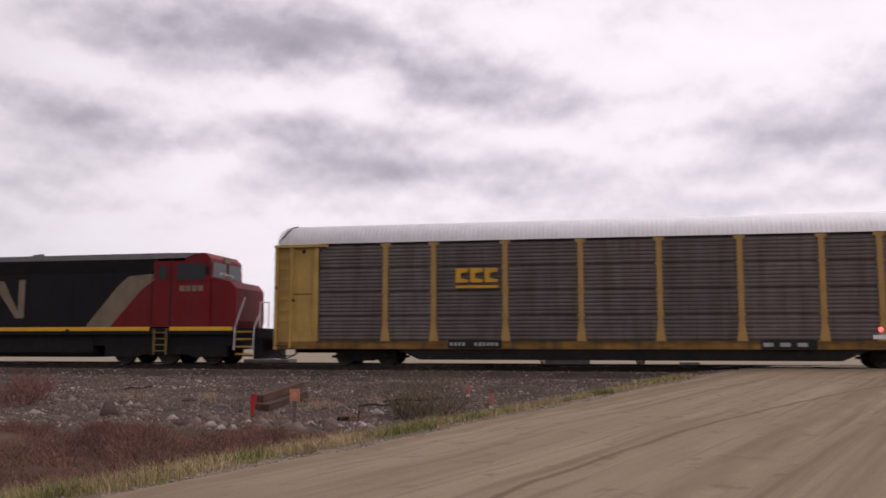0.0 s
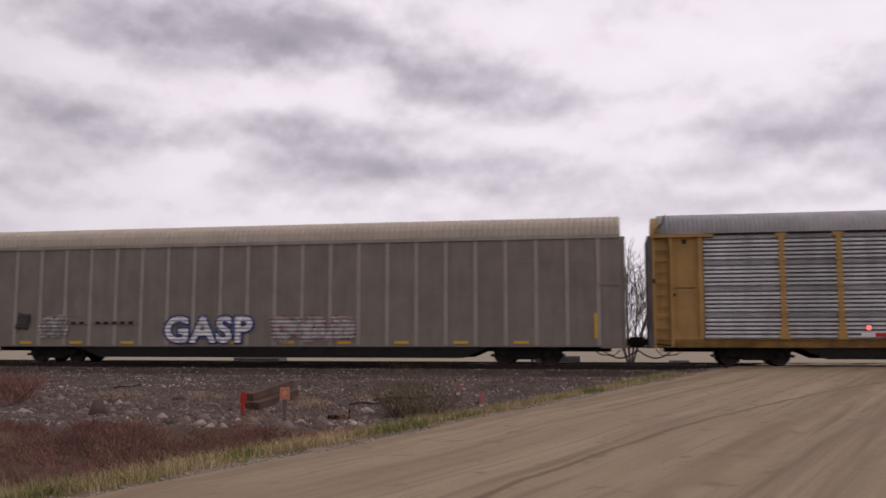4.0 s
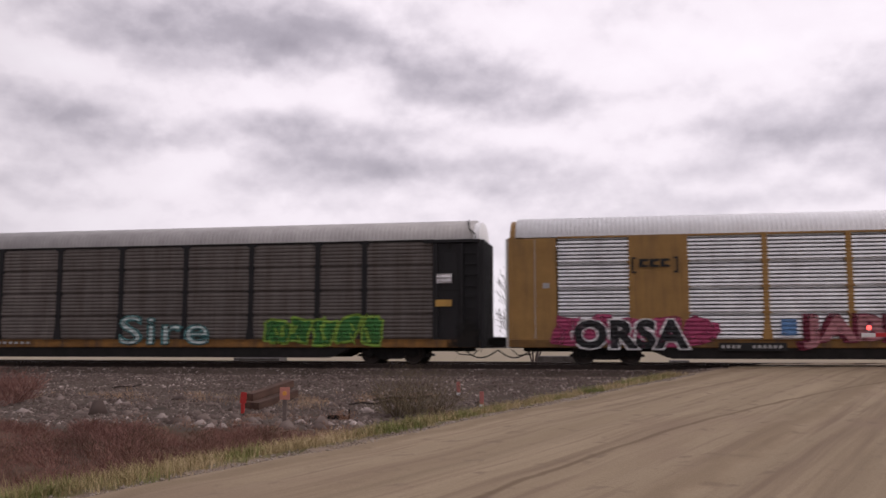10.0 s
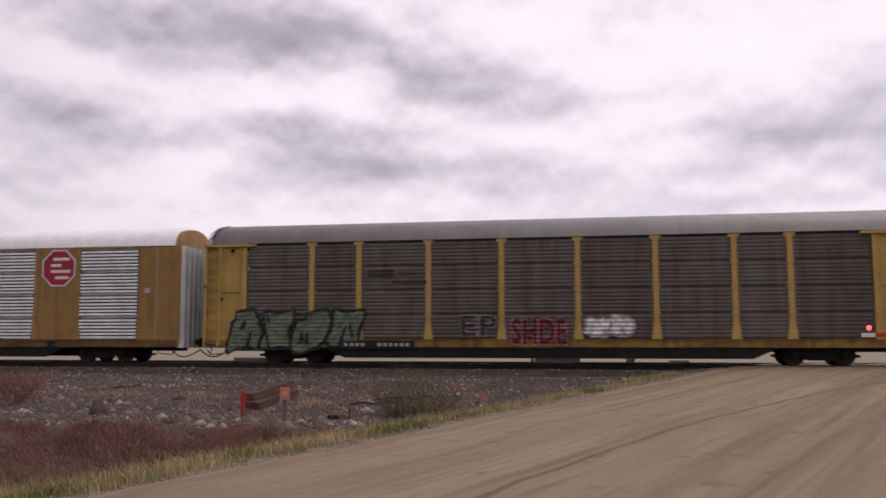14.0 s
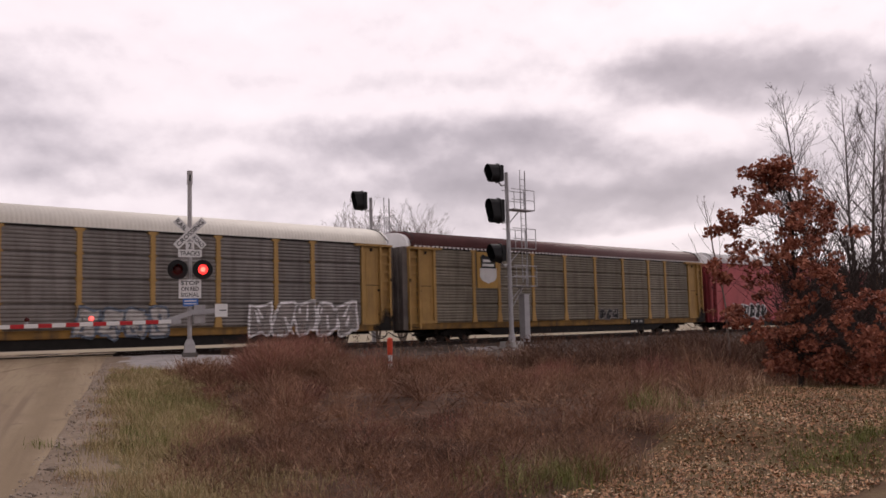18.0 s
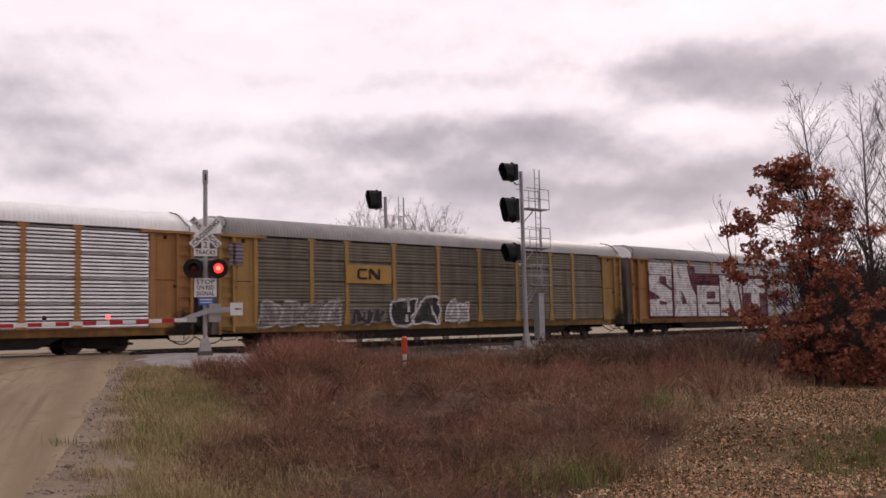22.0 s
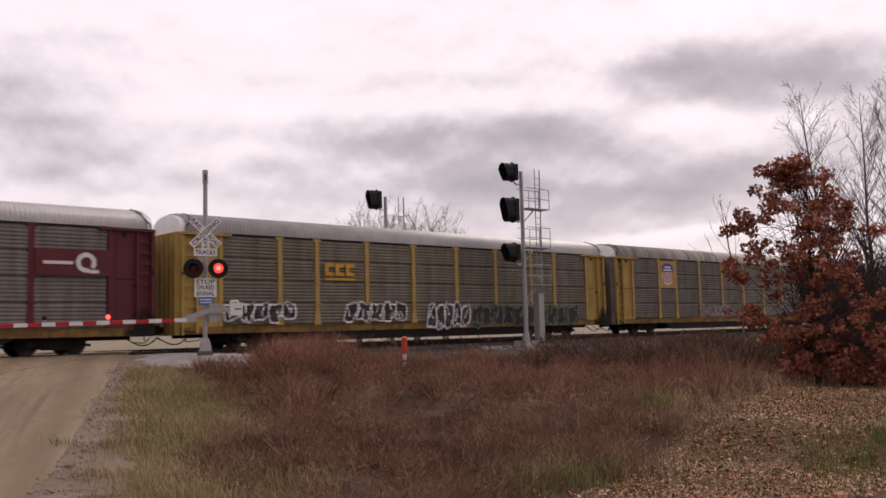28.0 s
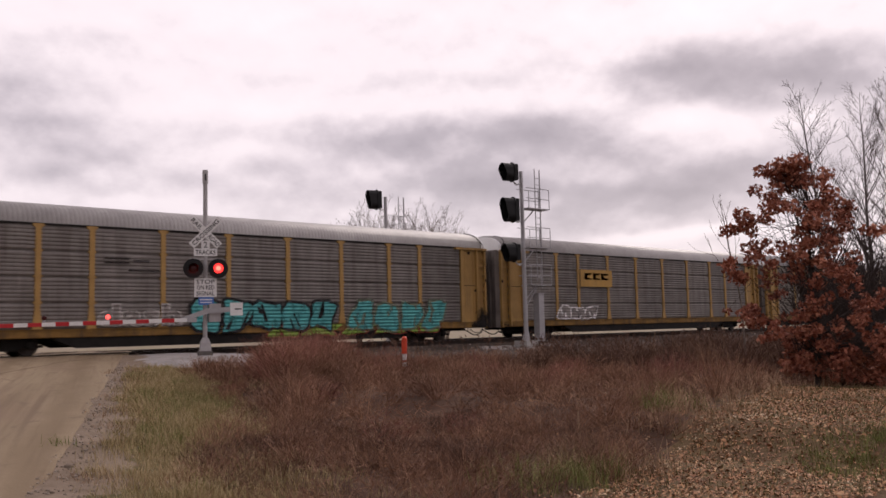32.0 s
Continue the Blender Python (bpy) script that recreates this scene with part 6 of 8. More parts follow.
def bushes(name, feet, radius, height, mat, label, per=240, w=0.0032, category="weeds", sway=0.45):
    """Dry weeds in rounded tufts: stems fan out from each foot, and side twigs fill the dome."""
    n = len(feet)
    m = np.maximum((per * (radius / 0.4) ** 1.5 * (height / 0.5) ** 0.5).astype(int), 20)
    i = np.repeat(np.arange(n), m)
    k = len(i)
    R, H, C = radius[i], height[i], feet[i]
    a = RNG.uniform(0, 2 * np.pi, k)
    rr = np.sqrt(RNG.uniform(0, 1, k))
    out = np.stack([np.cos(a), np.sin(a), np.zeros(k)], -1)
    stem = RNG.uniform(0, 1, k) < 0.22
    f = np.where(stem, 0.0, RNG.uniform(0.02, 0.92, k) ** 0.85)
    roof = np.sqrt(np.maximum(1 - 0.8 * (rr * 0.95) ** 2, 0.1))
    P = C + out * (R * rr * np.where(stem, 0.35, 1.0))[:, None]
    P[:, 2] = C[:, 2] + f * H * roof * 0.9
    lean = RNG.normal(0, 0.30, (n, 3))[i]
    D = out * (0.55 * rr + 0.05)[:, None] + lean + RNG.normal(0, 1, (k, 3)) * np.where(stem, sway * 0.5, sway * 1.7)[:, None]
    D[:, 2] = np.abs(D[:, 2]) * 0.6 + 0.55
    L = np.where(stem, H * RNG.uniform(0.6, 1.15, k), RNG.uniform(0.05, 0.22, k) * (0.55 + 0.6 * H))
    far = (np.hypot(C[:, 0], C[:, 1]) / 10) ** 0.75
    return twigs(P, D, L, w * far * RNG.uniform(0.6, 1.4, k) * np.where(stem, 1.25, 0.9), mat, name, label, category)


def tufts(name, feet, mat, label, length=(0.2, 0.42), per=40, radius=0.10, w=0.0035):
    """Grass in arching tufts."""
    i = np.repeat(np.arange(len(feet)), RNG.integers(per // 2, per * 3 // 2, len(feet)))
    k = len(i)
    P = feet[i] + np.stack([RNG.normal(0, radius, k), RNG.normal(0, radius, k), np.zeros(k)], -1)
    big = RNG.uniform(0.65, 1.25, len(feet))[i]
    far = (np.hypot(P[:, 0], P[:, 1]) / 10) ** 0.6
    return blades(P, RNG.uniform(*length, k) * big, w * far * RNG.uniform(0.7, 1.3, k), np.clip(RNG.normal(0.72, 0.25, k), 0.1, 0.98), mat, name, label, "grass")


def weed_limit(x):
    """How far back the weeds reach before the ballast begins."""
    return np.where(x < 18, 25.0, 25.0 - (x - 18) * 0.33)


def make_plants():
    weed = by_island("dry_weed", [(0.102, 0.050, 0.034), (0.188, 0.098, 0.064), (0.300, 0.166, 0.106), (0.495, 0.304, 0.192)], scale=0.7, patch=0.5)
    redweed = by_island("red_weed", [(0.118, 0.048, 0.037), (0.212, 0.089, 0.070), (0.323, 0.147, 0.110), (0.504, 0.271, 0.188)], scale=0.7, patch=0.5)
    tanweed = by_island("tan_weed", [(0.188, 0.110, 0.065), (0.288, 0.180, 0.110), (0.400, 0.270, 0.168), (0.525, 0.384, 0.258)], scale=0.8, patch=0.3)
    umber = by_island("umber_weed", [(0.051, 0.028, 0.022), (0.099, 0.055, 0.041), (0.165, 0.095, 0.065), (0.285, 0.178, 0.118)], scale=0.7, patch=0.5)
    mauve = by_island("mauve_weed", [(0.090, 0.043, 0.038), (0.158, 0.077, 0.064), (0.232, 0.118, 0.092), (0.345, 0.186, 0.140)], scale=0.6, patch=0.5)
    grass = by_island("verge_grass", [(0.156, 0.132, 0.058), (0.296, 0.235, 0.112), (0.437, 0.336, 0.183), (0.625, 0.471, 0.319)], scale=0.9, patch=0.45)
    green = by_island("green_grass", [(0.081, 0.100, 0.028), (0.154, 0.170, 0.050), (0.240, 0.245, 0.085), (0.347, 0.309, 0.150)], scale=0.9, patch=0.4)

    def dense(x, y):
        o = right_off(x, y)
        edge = np.where(y < 12, 1.7, 2.5)
        return (o > edge + 0.5 * hills(x, y, 0.7)) & (y > lawn_edge(x) + 0.35 + 0.3 * hills(x, y, 1.1)) & (y < weed_limit(x) + 0.6 * hills(x, y, 0.6, 1.0)) & ~((np.abs(x - 13.2) < 3.0) & (y > 24.6)) & (x - 0.62 * y < 30)

    def grown(name, count, box, keep, mat, label, r=(0.25, 0.55), h=(0.35, 1.0), per=270, w=0.0032):
        f = scatter(count, *box, keep)
        k = len(f)
        lift = 0.75 + 0.5 * hills(f[:, 0], f[:, 1], 0.9, 2.5)
        return bushes(name, f, RNG.uniform(*r, k), RNG.uniform(*h, k) * np.clip(lift, 0.42, 1.45), mat, label, per, w)

    box = (4, 46, 5.5, 26)
    grown("dark_weeds", 120, (3.5, 10, 5.5, 11), dense, umber, "dark dead weeds near the road end", (0.2, 0.4), (0.3, 0.55), 260, 0.0028)
    grown("dry_weeds", 130, (3.5, 10, 5.5, 11), dense, weed, "dry brown weeds near the road end", (0.2, 0.4), (0.3, 0.6), 260, 0.0028)
    grown("dry_weeds", 1150, box, dense, weed, "tall dry brown weeds between road and railway", (0.25, 0.55), (0.35, 0.95), 165, 0.0033)
    grown("dark_weeds", 650, box, lambda x, y: dense(x, y) & (hills(x, y, 0.6, 5.0) > -0.25), umber, "dark brown tangle of dead weed stalks", (0.25, 0.45), (0.3, 0.6), 200)
    grown("red_weeds", 430, box, lambda x, y: dense(x, y) & (hills(x, y, 0.5, 3.0) > -0.15) & (y > 9), redweed, "reddish brown dry weeds in rounded tufts", (0.25, 0.55), (0.4, 1.0), 260, 0.0028)
    grown("straw_weeds", 300, box, lambda x, y: dense(x, y) & (hills(x, y, 0.8, 5.0) > 0.08), tanweed, "straw coloured dead grass stems", (0.2, 0.4), (0.3, 0.62), 130, 0.0028)
    # the taller thicket beside the crossing
    f = scatter(260, 9.8, 17.0, 17.5, 24.2, lambda x, y: (x / y > 0.60 + 0.02 * hills(x, y)) & (x / y < 0.70 + 0.02 * hills(x, y, 1.3, 2.0)))
    bushes("red_thicket", f[::2], RNG.uniform(0.4, 0.75, len(f[::2])), RNG.uniform(0.7, 1.4, len(f[::2])), redweed, "reddish brown thicket of fine dry stems", 200, 0.0026)
    bushes("brown_thicket", f[1::2], RNG.uniform(0.4, 0.75, len(f[1::2])), RNG.uniform(0.6, 1.3, len(f[1::2])), weed, "brown thicket of fine dry stems", 200, 0.0026)
    f = scatter(52000, 4, 40, 6, 25, dense)
    k = len(f)
    d = RNG.normal(0, 1, (k, 3))
    d[:, 2] = np.abs(d[:, 2]) * 0.6
    twigs(f + np.stack([np.zeros(k), np.zeros(k), RNG.uniform(0, 0.16, k)], -1), d, RNG.uniform(0.12, 0.42, k), 0.0035 * (np.hypot(f[:, 0], f[:, 1]) / 10) ** 0.8 * RNG.uniform(0.6, 1.4, k), weed, "fallen_stems", "tangle of fallen dry stems on the ground", "weeds")
    f = scatter(1500, 8, 46, 6.5, 25, lambda x, y: dense(x, y) & (hills(x, y, 0.7, 6.0) > 0.05))
    k = len(f)
    d = RNG.normal(0, 0.16, (k, 3))
    d[:, 2] = 1
    high = RNG.uniform(0.55, 1.15, k)
    twigs(f, d, high, np.full(k, 0.0030) * (np.hypot(f[:, 0], f[:, 1]) / 10) ** 0.75, tanweed, "weed_stalks", "pale upright stalks standing out of the weeds", "weeds", 0.10)
    f = scatter(700, 16, 46, 12, 25, lambda x, y: dense(x, y) & (y > weed_limit(x) - 5.0))
    k = len(f)
    i = np.repeat(np.arange(k), 7)
    top = f[i] + np.stack([RNG.normal(0, 0.035, 7 * k), RNG.normal(0, 0.035, 7 * k), RNG.uniform(0.62, 0.85, 7 * k) + RNG.uniform(0, 0.3, k)[i]], -1)
    d = RNG.normal(0, 0.5, (7 * k, 3))
    d[:, 2] = 1
    twigs(top, d, RNG.uniform(0.06, 0.14, 7 * k), RNG.uniform(0.008, 0.016, 7 * k), umber, "seed_heads", "dark dry seed heads over the weeds", "weeds", 0.2)
    # grey brush beyond the oak
    f = scatter(620, 19.5, 46, 5.5, 20, lambda x, y: (y > lawn_edge(x) + 0.5) & (y < weed_limit(x) - 1.5) & (x > 20.3) & (x - 2.6 * y < 2))
    bushes("grey_brush", f, RNG.uniform(0.4, 0.8, len(f)), RNG.uniform(0.5, 1.5, len(f)), umber, "dark leafless brush behind the oak", 80, 0.0046)
    # verge right of the road: grass in tufts, brown weeds between
    ro = lambda x, y: right_off(x, y)
    tufts("verge_grass", scatter(14000, 1, 16, 5, 25.3, lambda x, y: np.exp(-((ro(x, y) - 1.7) / 0.95) ** 2) * (ro(x, y) > 0.35 + 0.25 * hills(x, y, 1.5))), grass, "olive and straw coloured grass along the road edge", (0.08, 0.26), 40, 0.12, 0.0030)
    tufts("green_grass", scatter(4200, 1, 14, 5, 24, lambda x, y: np.exp(-((ro(x, y) - 1.55) / 0.6) ** 2) * (hills(x, y, 0.75, 4.0) > 0.0)), green, "green grass tufts on the verge", (0.10, 0.28), 40, 0.11, 0.0030)
    tufts("straw_grass", scatter(5200, 1, 14, 5, 25, lambda x, y: np.exp(-((ro(x, y) - 0.75) / 0.38) ** 2) * (hills(x, y, 1.3, 2.0) > -0.2)), tanweed, "ragged brown dead grass at the road edge", (0.05, 0.17), 22, 0.12, 0.0028)
    grown("low_weeds", 420, (2, 14, 6, 26), lambda x, y: np.exp(-((ro(x, y) - 2.3) / 0.8) ** 2) * (hills(x, y, 0.9, 1.0) > -0.1), weed, "low brown weeds among the verge grass", (0.18, 0.34), (0.22, 0.42), 150, 0.0028)
    for cx, cy, rx, ry, num in ((7.1, 6.1, 0.7, 0.4, 520), (11.0, 7.4, 0.6, 0.4, 260), (9.6, 4.3, 0.8, 0.4, 420)):
        tufts("green_grass", scatter(num, cx - 2, cx + 2, cy - 1.3, cy + 1.3, lambda x, y: np.exp(-((x - cx) / rx) ** 2 - ((y - cy) / ry) ** 2)), green, "green grass tufts at the edge of the lawn", (0.06, 0.14) if cy < 5 else (0.12, 0.38), 36, 0.10, 0.0028)
    tufts("straw_grass", scatter(500, 7, 22, 5.4, 12, lambda x, y: np.exp(-((y - lawn_edge(x) - 0.5) / 0.5) ** 2)), tanweed, "pale dead grass at the edge of the lawn", (0.15, 0.40), 26)
    # left of the road
    lo = lambda x, y: road_left(y) - x
    tufts("verge_grass", scatter(16000, -14, 3, 6.5, 29, lambda x, y: np.exp(-((lo(x, y) - 0.85) / 0.55) ** 2) * (lo(x, y) > 0.22 + 0.12 * hills(x, y, 1.6)) * np.where(y > 20, 0.5, 1.0)), grass, "olive and straw coloured grass along the road edge", (0.07, 0.22), 38, 0.11, 0.0030)
    tufts("green_grass", scatter(6500, -14, 2, 6.5, 27, lambda x, y: np.exp(-((lo(x, y) - 0.75) / 0.36) ** 2) * (hills(x, y, 0.9, 6.0) > -0.05)), green, "green grass tufts on the verge", (0.08, 0.24), 40, 0.10, 0.0030)
    low = lambda x, y: (lo(x, y) > 1.15 + 0.3 * hills(x, y, 1.2)) & (y < 16.2 + 0.9 * hills(x, y, 0.6) + 0.05 * (x + 8)) & (y > 9.0)
    grown("red_weeds", 330, (-24, -5, 9.0, 17.6), low, mauve, "low mauve brown weeds below the ballast", (0.22, 0.42), (0.26, 0.46), 330, 0.0024)
    grown("dark_weeds", 330, (-24, -5, 9.0, 17.6), low, umber, "dark brown low weeds below the ballast", (0.2, 0.4), (0.22, 0.42), 260, 0.0024)
    grown("dry_weeds", 300, (-24, -5, 9.0, 17.6), low, mauve, "dry dull brown weeds below the ballast", (0.2, 0.4), (0.22, 0.42), 260, 0.0024)
    grown("straw_weeds", 420, (-18, 1, 13, 25), lambda x, y: np.exp(-((lo(x, y) - 1.5) / 0.55) ** 2), tanweed, "short straw coloured weeds by the ballast", (0.16, 0.32), (0.2, 0.42), 130, 0.0028)
    grown("dry_weeds", 150, (-20, -4, 15.5, 20), lambda x, y: (lo(x, y) > 1.4) & (hills(x, y, 0.7, 1.7) > 0.1), weed, "sparse dry weeds among the stones", (0.15, 0.3), (0.18, 0.34), 110, 0.0026)
    tufts("straw_grass", scatter(1500, -22, -5, 19, 27.5, lambda x, y: np.exp(-((y - 23.2 - 0.9 * hills(x, y, 0.5)) / 1.1) ** 2) * (hills(x, y, 1.1, 3.0) > -0.15)), tanweed, "sparse dead grass in the gravel", (0.05, 0.16), 22, 0.18, 0.003)
    f = scatter(90, -21, -15, 17.5, 26, lambda x, y: np.exp(-((x + 17.5 + 0.3 * (y - 20)) / 1.2) ** 2))
    bushes("dry_weeds", f, RNG.uniform(0.3, 0.5, len(f)), RNG.uniform(0.4, 0.8, len(f)), mauve, "dry dull brown weeds on the gravel bank", 160)
    # thin bare shrubs on the verge
    shrub = by_island("shrub_twig", [(0.10, 0.075, 0.05), (0.16, 0.125, 0.075), (0.22, 0.175, 0.10)])
    f = np.array([(-4.95, 20.3), (-4.5, 20.1), (-4.2, 20.8), (-5.3, 20.8), (-3.9, 20.4), (-4.7, 21.2)])
    f = np.stack([f[:, 0], f[:, 1], land(f[:, 0], f[:, 1]) - 0.02], -1)
    bushes("bare_shrub", f, np.array([0.5, 0.5, 0.45, 0.45, 0.5, 0.5]), np.array([1.5, 1.35, 1.45, 1.2, 1.1, 1.3]), shrub, "thin bare shrub on the verge", 130, 0.0022, sway=0.35)


def stones(name, feet, size, mat, label):
    n = len(feet)
    base = np.array([(1, 0, 0), (0, 1, 0), (-1, 0, 0), (0, -1, 0), (0.25, 0.2, 0.72), (0, 0, -0.6), (-0.3, -0.15, 0.62)], float)
    tri = np.array([(0, 1, 4), (1, 6, 4), (1, 2, 6), (2, 3, 6), (3, 4, 6), (3, 0, 4), (1, 0, 5), (2, 1, 5), (3, 2, 5), (0, 3, 5)])
    a = RNG.uniform(0, 2 * np.pi, n)
    s = size[:, None, None] * RNG.uniform(0.65, 1.35, (n, 1, 3)) * base[None] * RNG.uniform(0.8, 1.2, (n, 7, 1))
    c, sn = np.cos(a)[:, None], np.sin(a)[:, None]
    v = np.stack([s[:, :, 0] * c - s[:, :, 1] * sn, s[:, :, 0] * sn + s[:, :, 1] * c, s[:, :, 2]], -1) + feet[:, None, :]
    q = (np.arange(n)[:, None, None] * 7 + tri[None]).reshape(-1, 3)
    return tagged(new(name, big_mesh(name, v.reshape(-1, 3), q, mat, True)), label, "stones", kind="stuff")


def make_stones():
    rock = by_island("ballast_rock", [(0.050, 0.034, 0.028), (0.093, 0.067, 0.057), (0.137, 0.102, 0.087), (0.194, 0.150, 0.131), (0.524, 0.439, 0.399)], 0.9, 0.2, 0.6, 0.3)
    f = scatter(52000, -30, 6, 16.5, 34.4, lambda x, y: (x < road_left(y) - 0.5) & (y > 17.3 + 0.10 * (x + 8) + 0.8 * hills(x, y, 0.8, 2.0)))
    f[:, 2] += 0.015
    stones("ballast_stones", f, RNG.gamma(4, 0.0068, len(f)) + 0.010, rock, "grey and brown broken ballast stones")
    f = scatter(520, -26, -3, 17.0, 23, lambda x, y: (x < road_left(y) - 1.2))
    stones("loose_rocks", f, RNG.gamma(4, 0.022, len(f)) + 0.03, rock, "larger grey rocks lying on the ballast")
    f = scatter(15000, 8, 64, 20.0, 34.2, lambda x, y: (x > road_right(y) + 0.4) & (y > weed_limit(x) - 0.3) & ((y > 33.0) | (x > 17.2)))
    stones("ballast_stones", f, RNG.gamma(4, 0.011, len(f)) + 0.015, rock, "grey broken ballast stones beside the rails")
    pale = by_island("pale_pebble", [(0.16, 0.125, 0.095), (0.25, 0.20, 0.16), (0.42, 0.37, 0.33)], 0.9)
    y = RNG.uniform(6.5, 30, 4200)
    x = road_left(y) + RNG.normal(0.05, 0.16, 4200)
    f = np.stack([x, y, np.maximum(land(x, y), road_z(y) - 0.10) + 0.005], -1)
    y2 = RNG.uniform(5, 28, 3000)
    x2 = road_right(y2) + RNG.normal(0.1, 0.42, 3000)
    f2 = np.stack([x2, y2, np.maximum(land(x2, y2), road_z(y2) - 0.10) + 0.005], -1)
    f = np.concatenate([f, f2])
    stones("road_pebbles", f, RNG.gamma(3, 0.0032, len(f)) + 0.004, pale, "pale pebbles along the edges of the road")
    one = stones("white_rock", np.array([[-3.76, 17.7, -0.86]]), np.array([0.10]), white_paint, "pale rock at the road edge")
    one["kind"] = "thing"


def make_leaves():
    """Fallen oak leaves on the lawn."""
    lm = by_island("fallen_leaf", [(0.178, 0.076, 0.037), (0.280, 0.122, 0.055), (0.382, 0.180, 0.082), (0.492, 0.274, 0.129), (0.700, 0.617, 0.444)], 0.7, 0.4, 0.9, 0.35)
    f = scatter(95000, 4, 40, 3.5, 20, lambda x, y: np.where(y < lawn_edge(x) + 0.2 + 0.25 * hills(x, y, 1.3), 0.9, np.where(y < lawn_edge(x) + 1.2, 0.25, 0.012)))
    f = np.concatenate([f, scatter(90000, 6, 24, 3.5, 11, lambda x, y: np.where(y < lawn_edge(x) + 0.3, 0.5 + 0.45 * hills(x, y, 1.7, 1.0), 0.03))])
    n = len(f)
    a, t1 = RNG.uniform(0, 2 * np.pi, n), RNG.normal(0, 0.28, (n, 2))
    s = RNG.gamma(4, 0.0036, n) + 0.006
    u = np.stack([np.cos(a), np.sin(a), t1[:, 0]], -1) * s[:, None]
    w = np.stack([-np.sin(a), np.cos(a), t1[:, 1]], -1) * s[:, None] * 0.6
    c = f + np.array([0, 0, 0.030])
    v = np.stack([c - u, c - w + [0, 0, 0.012], c + u, c + w + [0, 0, 0.012]], 1).reshape(-1, 3)
    tagged(new("fallen_leaves", big_mesh("fallen_leaves", v, np.arange(n * 4).reshape(-1, 4), lm)), "brown fallen oak leaves over the lawn", "leaves", kind="stuff")
    lawn = by_island("lawn_grass", [(0.085, 0.088, 0.030), (0.15, 0.13, 0.055), (0.24, 0.18, 0.10)])
    f = np.concatenate([scatter(24000, 4, 40, 3.5, 18, lambda x, y: np.where(y < lawn_edge(x) + 0.6, 0.9, 0.0)), scatter(60000, 6, 24, 3.5, 11, lambda x, y: np.where(y < lawn_edge(x) + 0.6, 0.5 - 0.4 * hills(x, y, 1.2, 2.0), 0.0))])
    blades(f, RNG.uniform(0.03, 0.11, len(f)), np.full(len(f), 0.004), RNG.uniform(0.2, 0.9, len(f)), lawn, "lawn_grass", "short thin lawn grass under the leaves", "grass")


def limb(sh, p, d, length, r0, r1, segs, rise, rnd, sides=3, wob=0.09):
    """One bent limb that turns upward as it runs out; gives back its points."""
    q, dd = Vector(p), Vector(d).normalized()
    pts = [q.copy()]
    for i in range(segs):
        dd = (dd + Vector((rnd.gauss(0, wob), rnd.gauss(0, wob), rnd.gauss(0, 0.05) + rise))).normalized()
        q = q + dd * length / segs
        pts.append(q.copy())
    sh.tube(pts, [r0 + (r1 - r0) * i / segs for i in range(segs + 1)], sides)
    return pts


def side_way(d, angle, rnd):
    """A direction that leaves d at an angle, to any side."""
    d = Vector(d).normalized()
    u = d.orthogonal().normalized()
    w = d.cross(u)
    a = rnd.uniform(0, 2 * math.pi)
    return d * math.cos(angle) + (u * math.cos(a) + w * math.sin(a)) * math.sin(angle)


bark = material("grey_bark", (0.115, 0.092, 0.086), 0.9, vary=0.3, scale=4, grain=30)
pale_bark = material("pale_bark", (0.20, 0.165, 0.14), 0.9, vary=0.3, scale=4, grain=30)
dark_bark = material("dark_bark", (0.055, 0.042, 0.038), 0.9, vary=0.3, scale=4, grain=30)


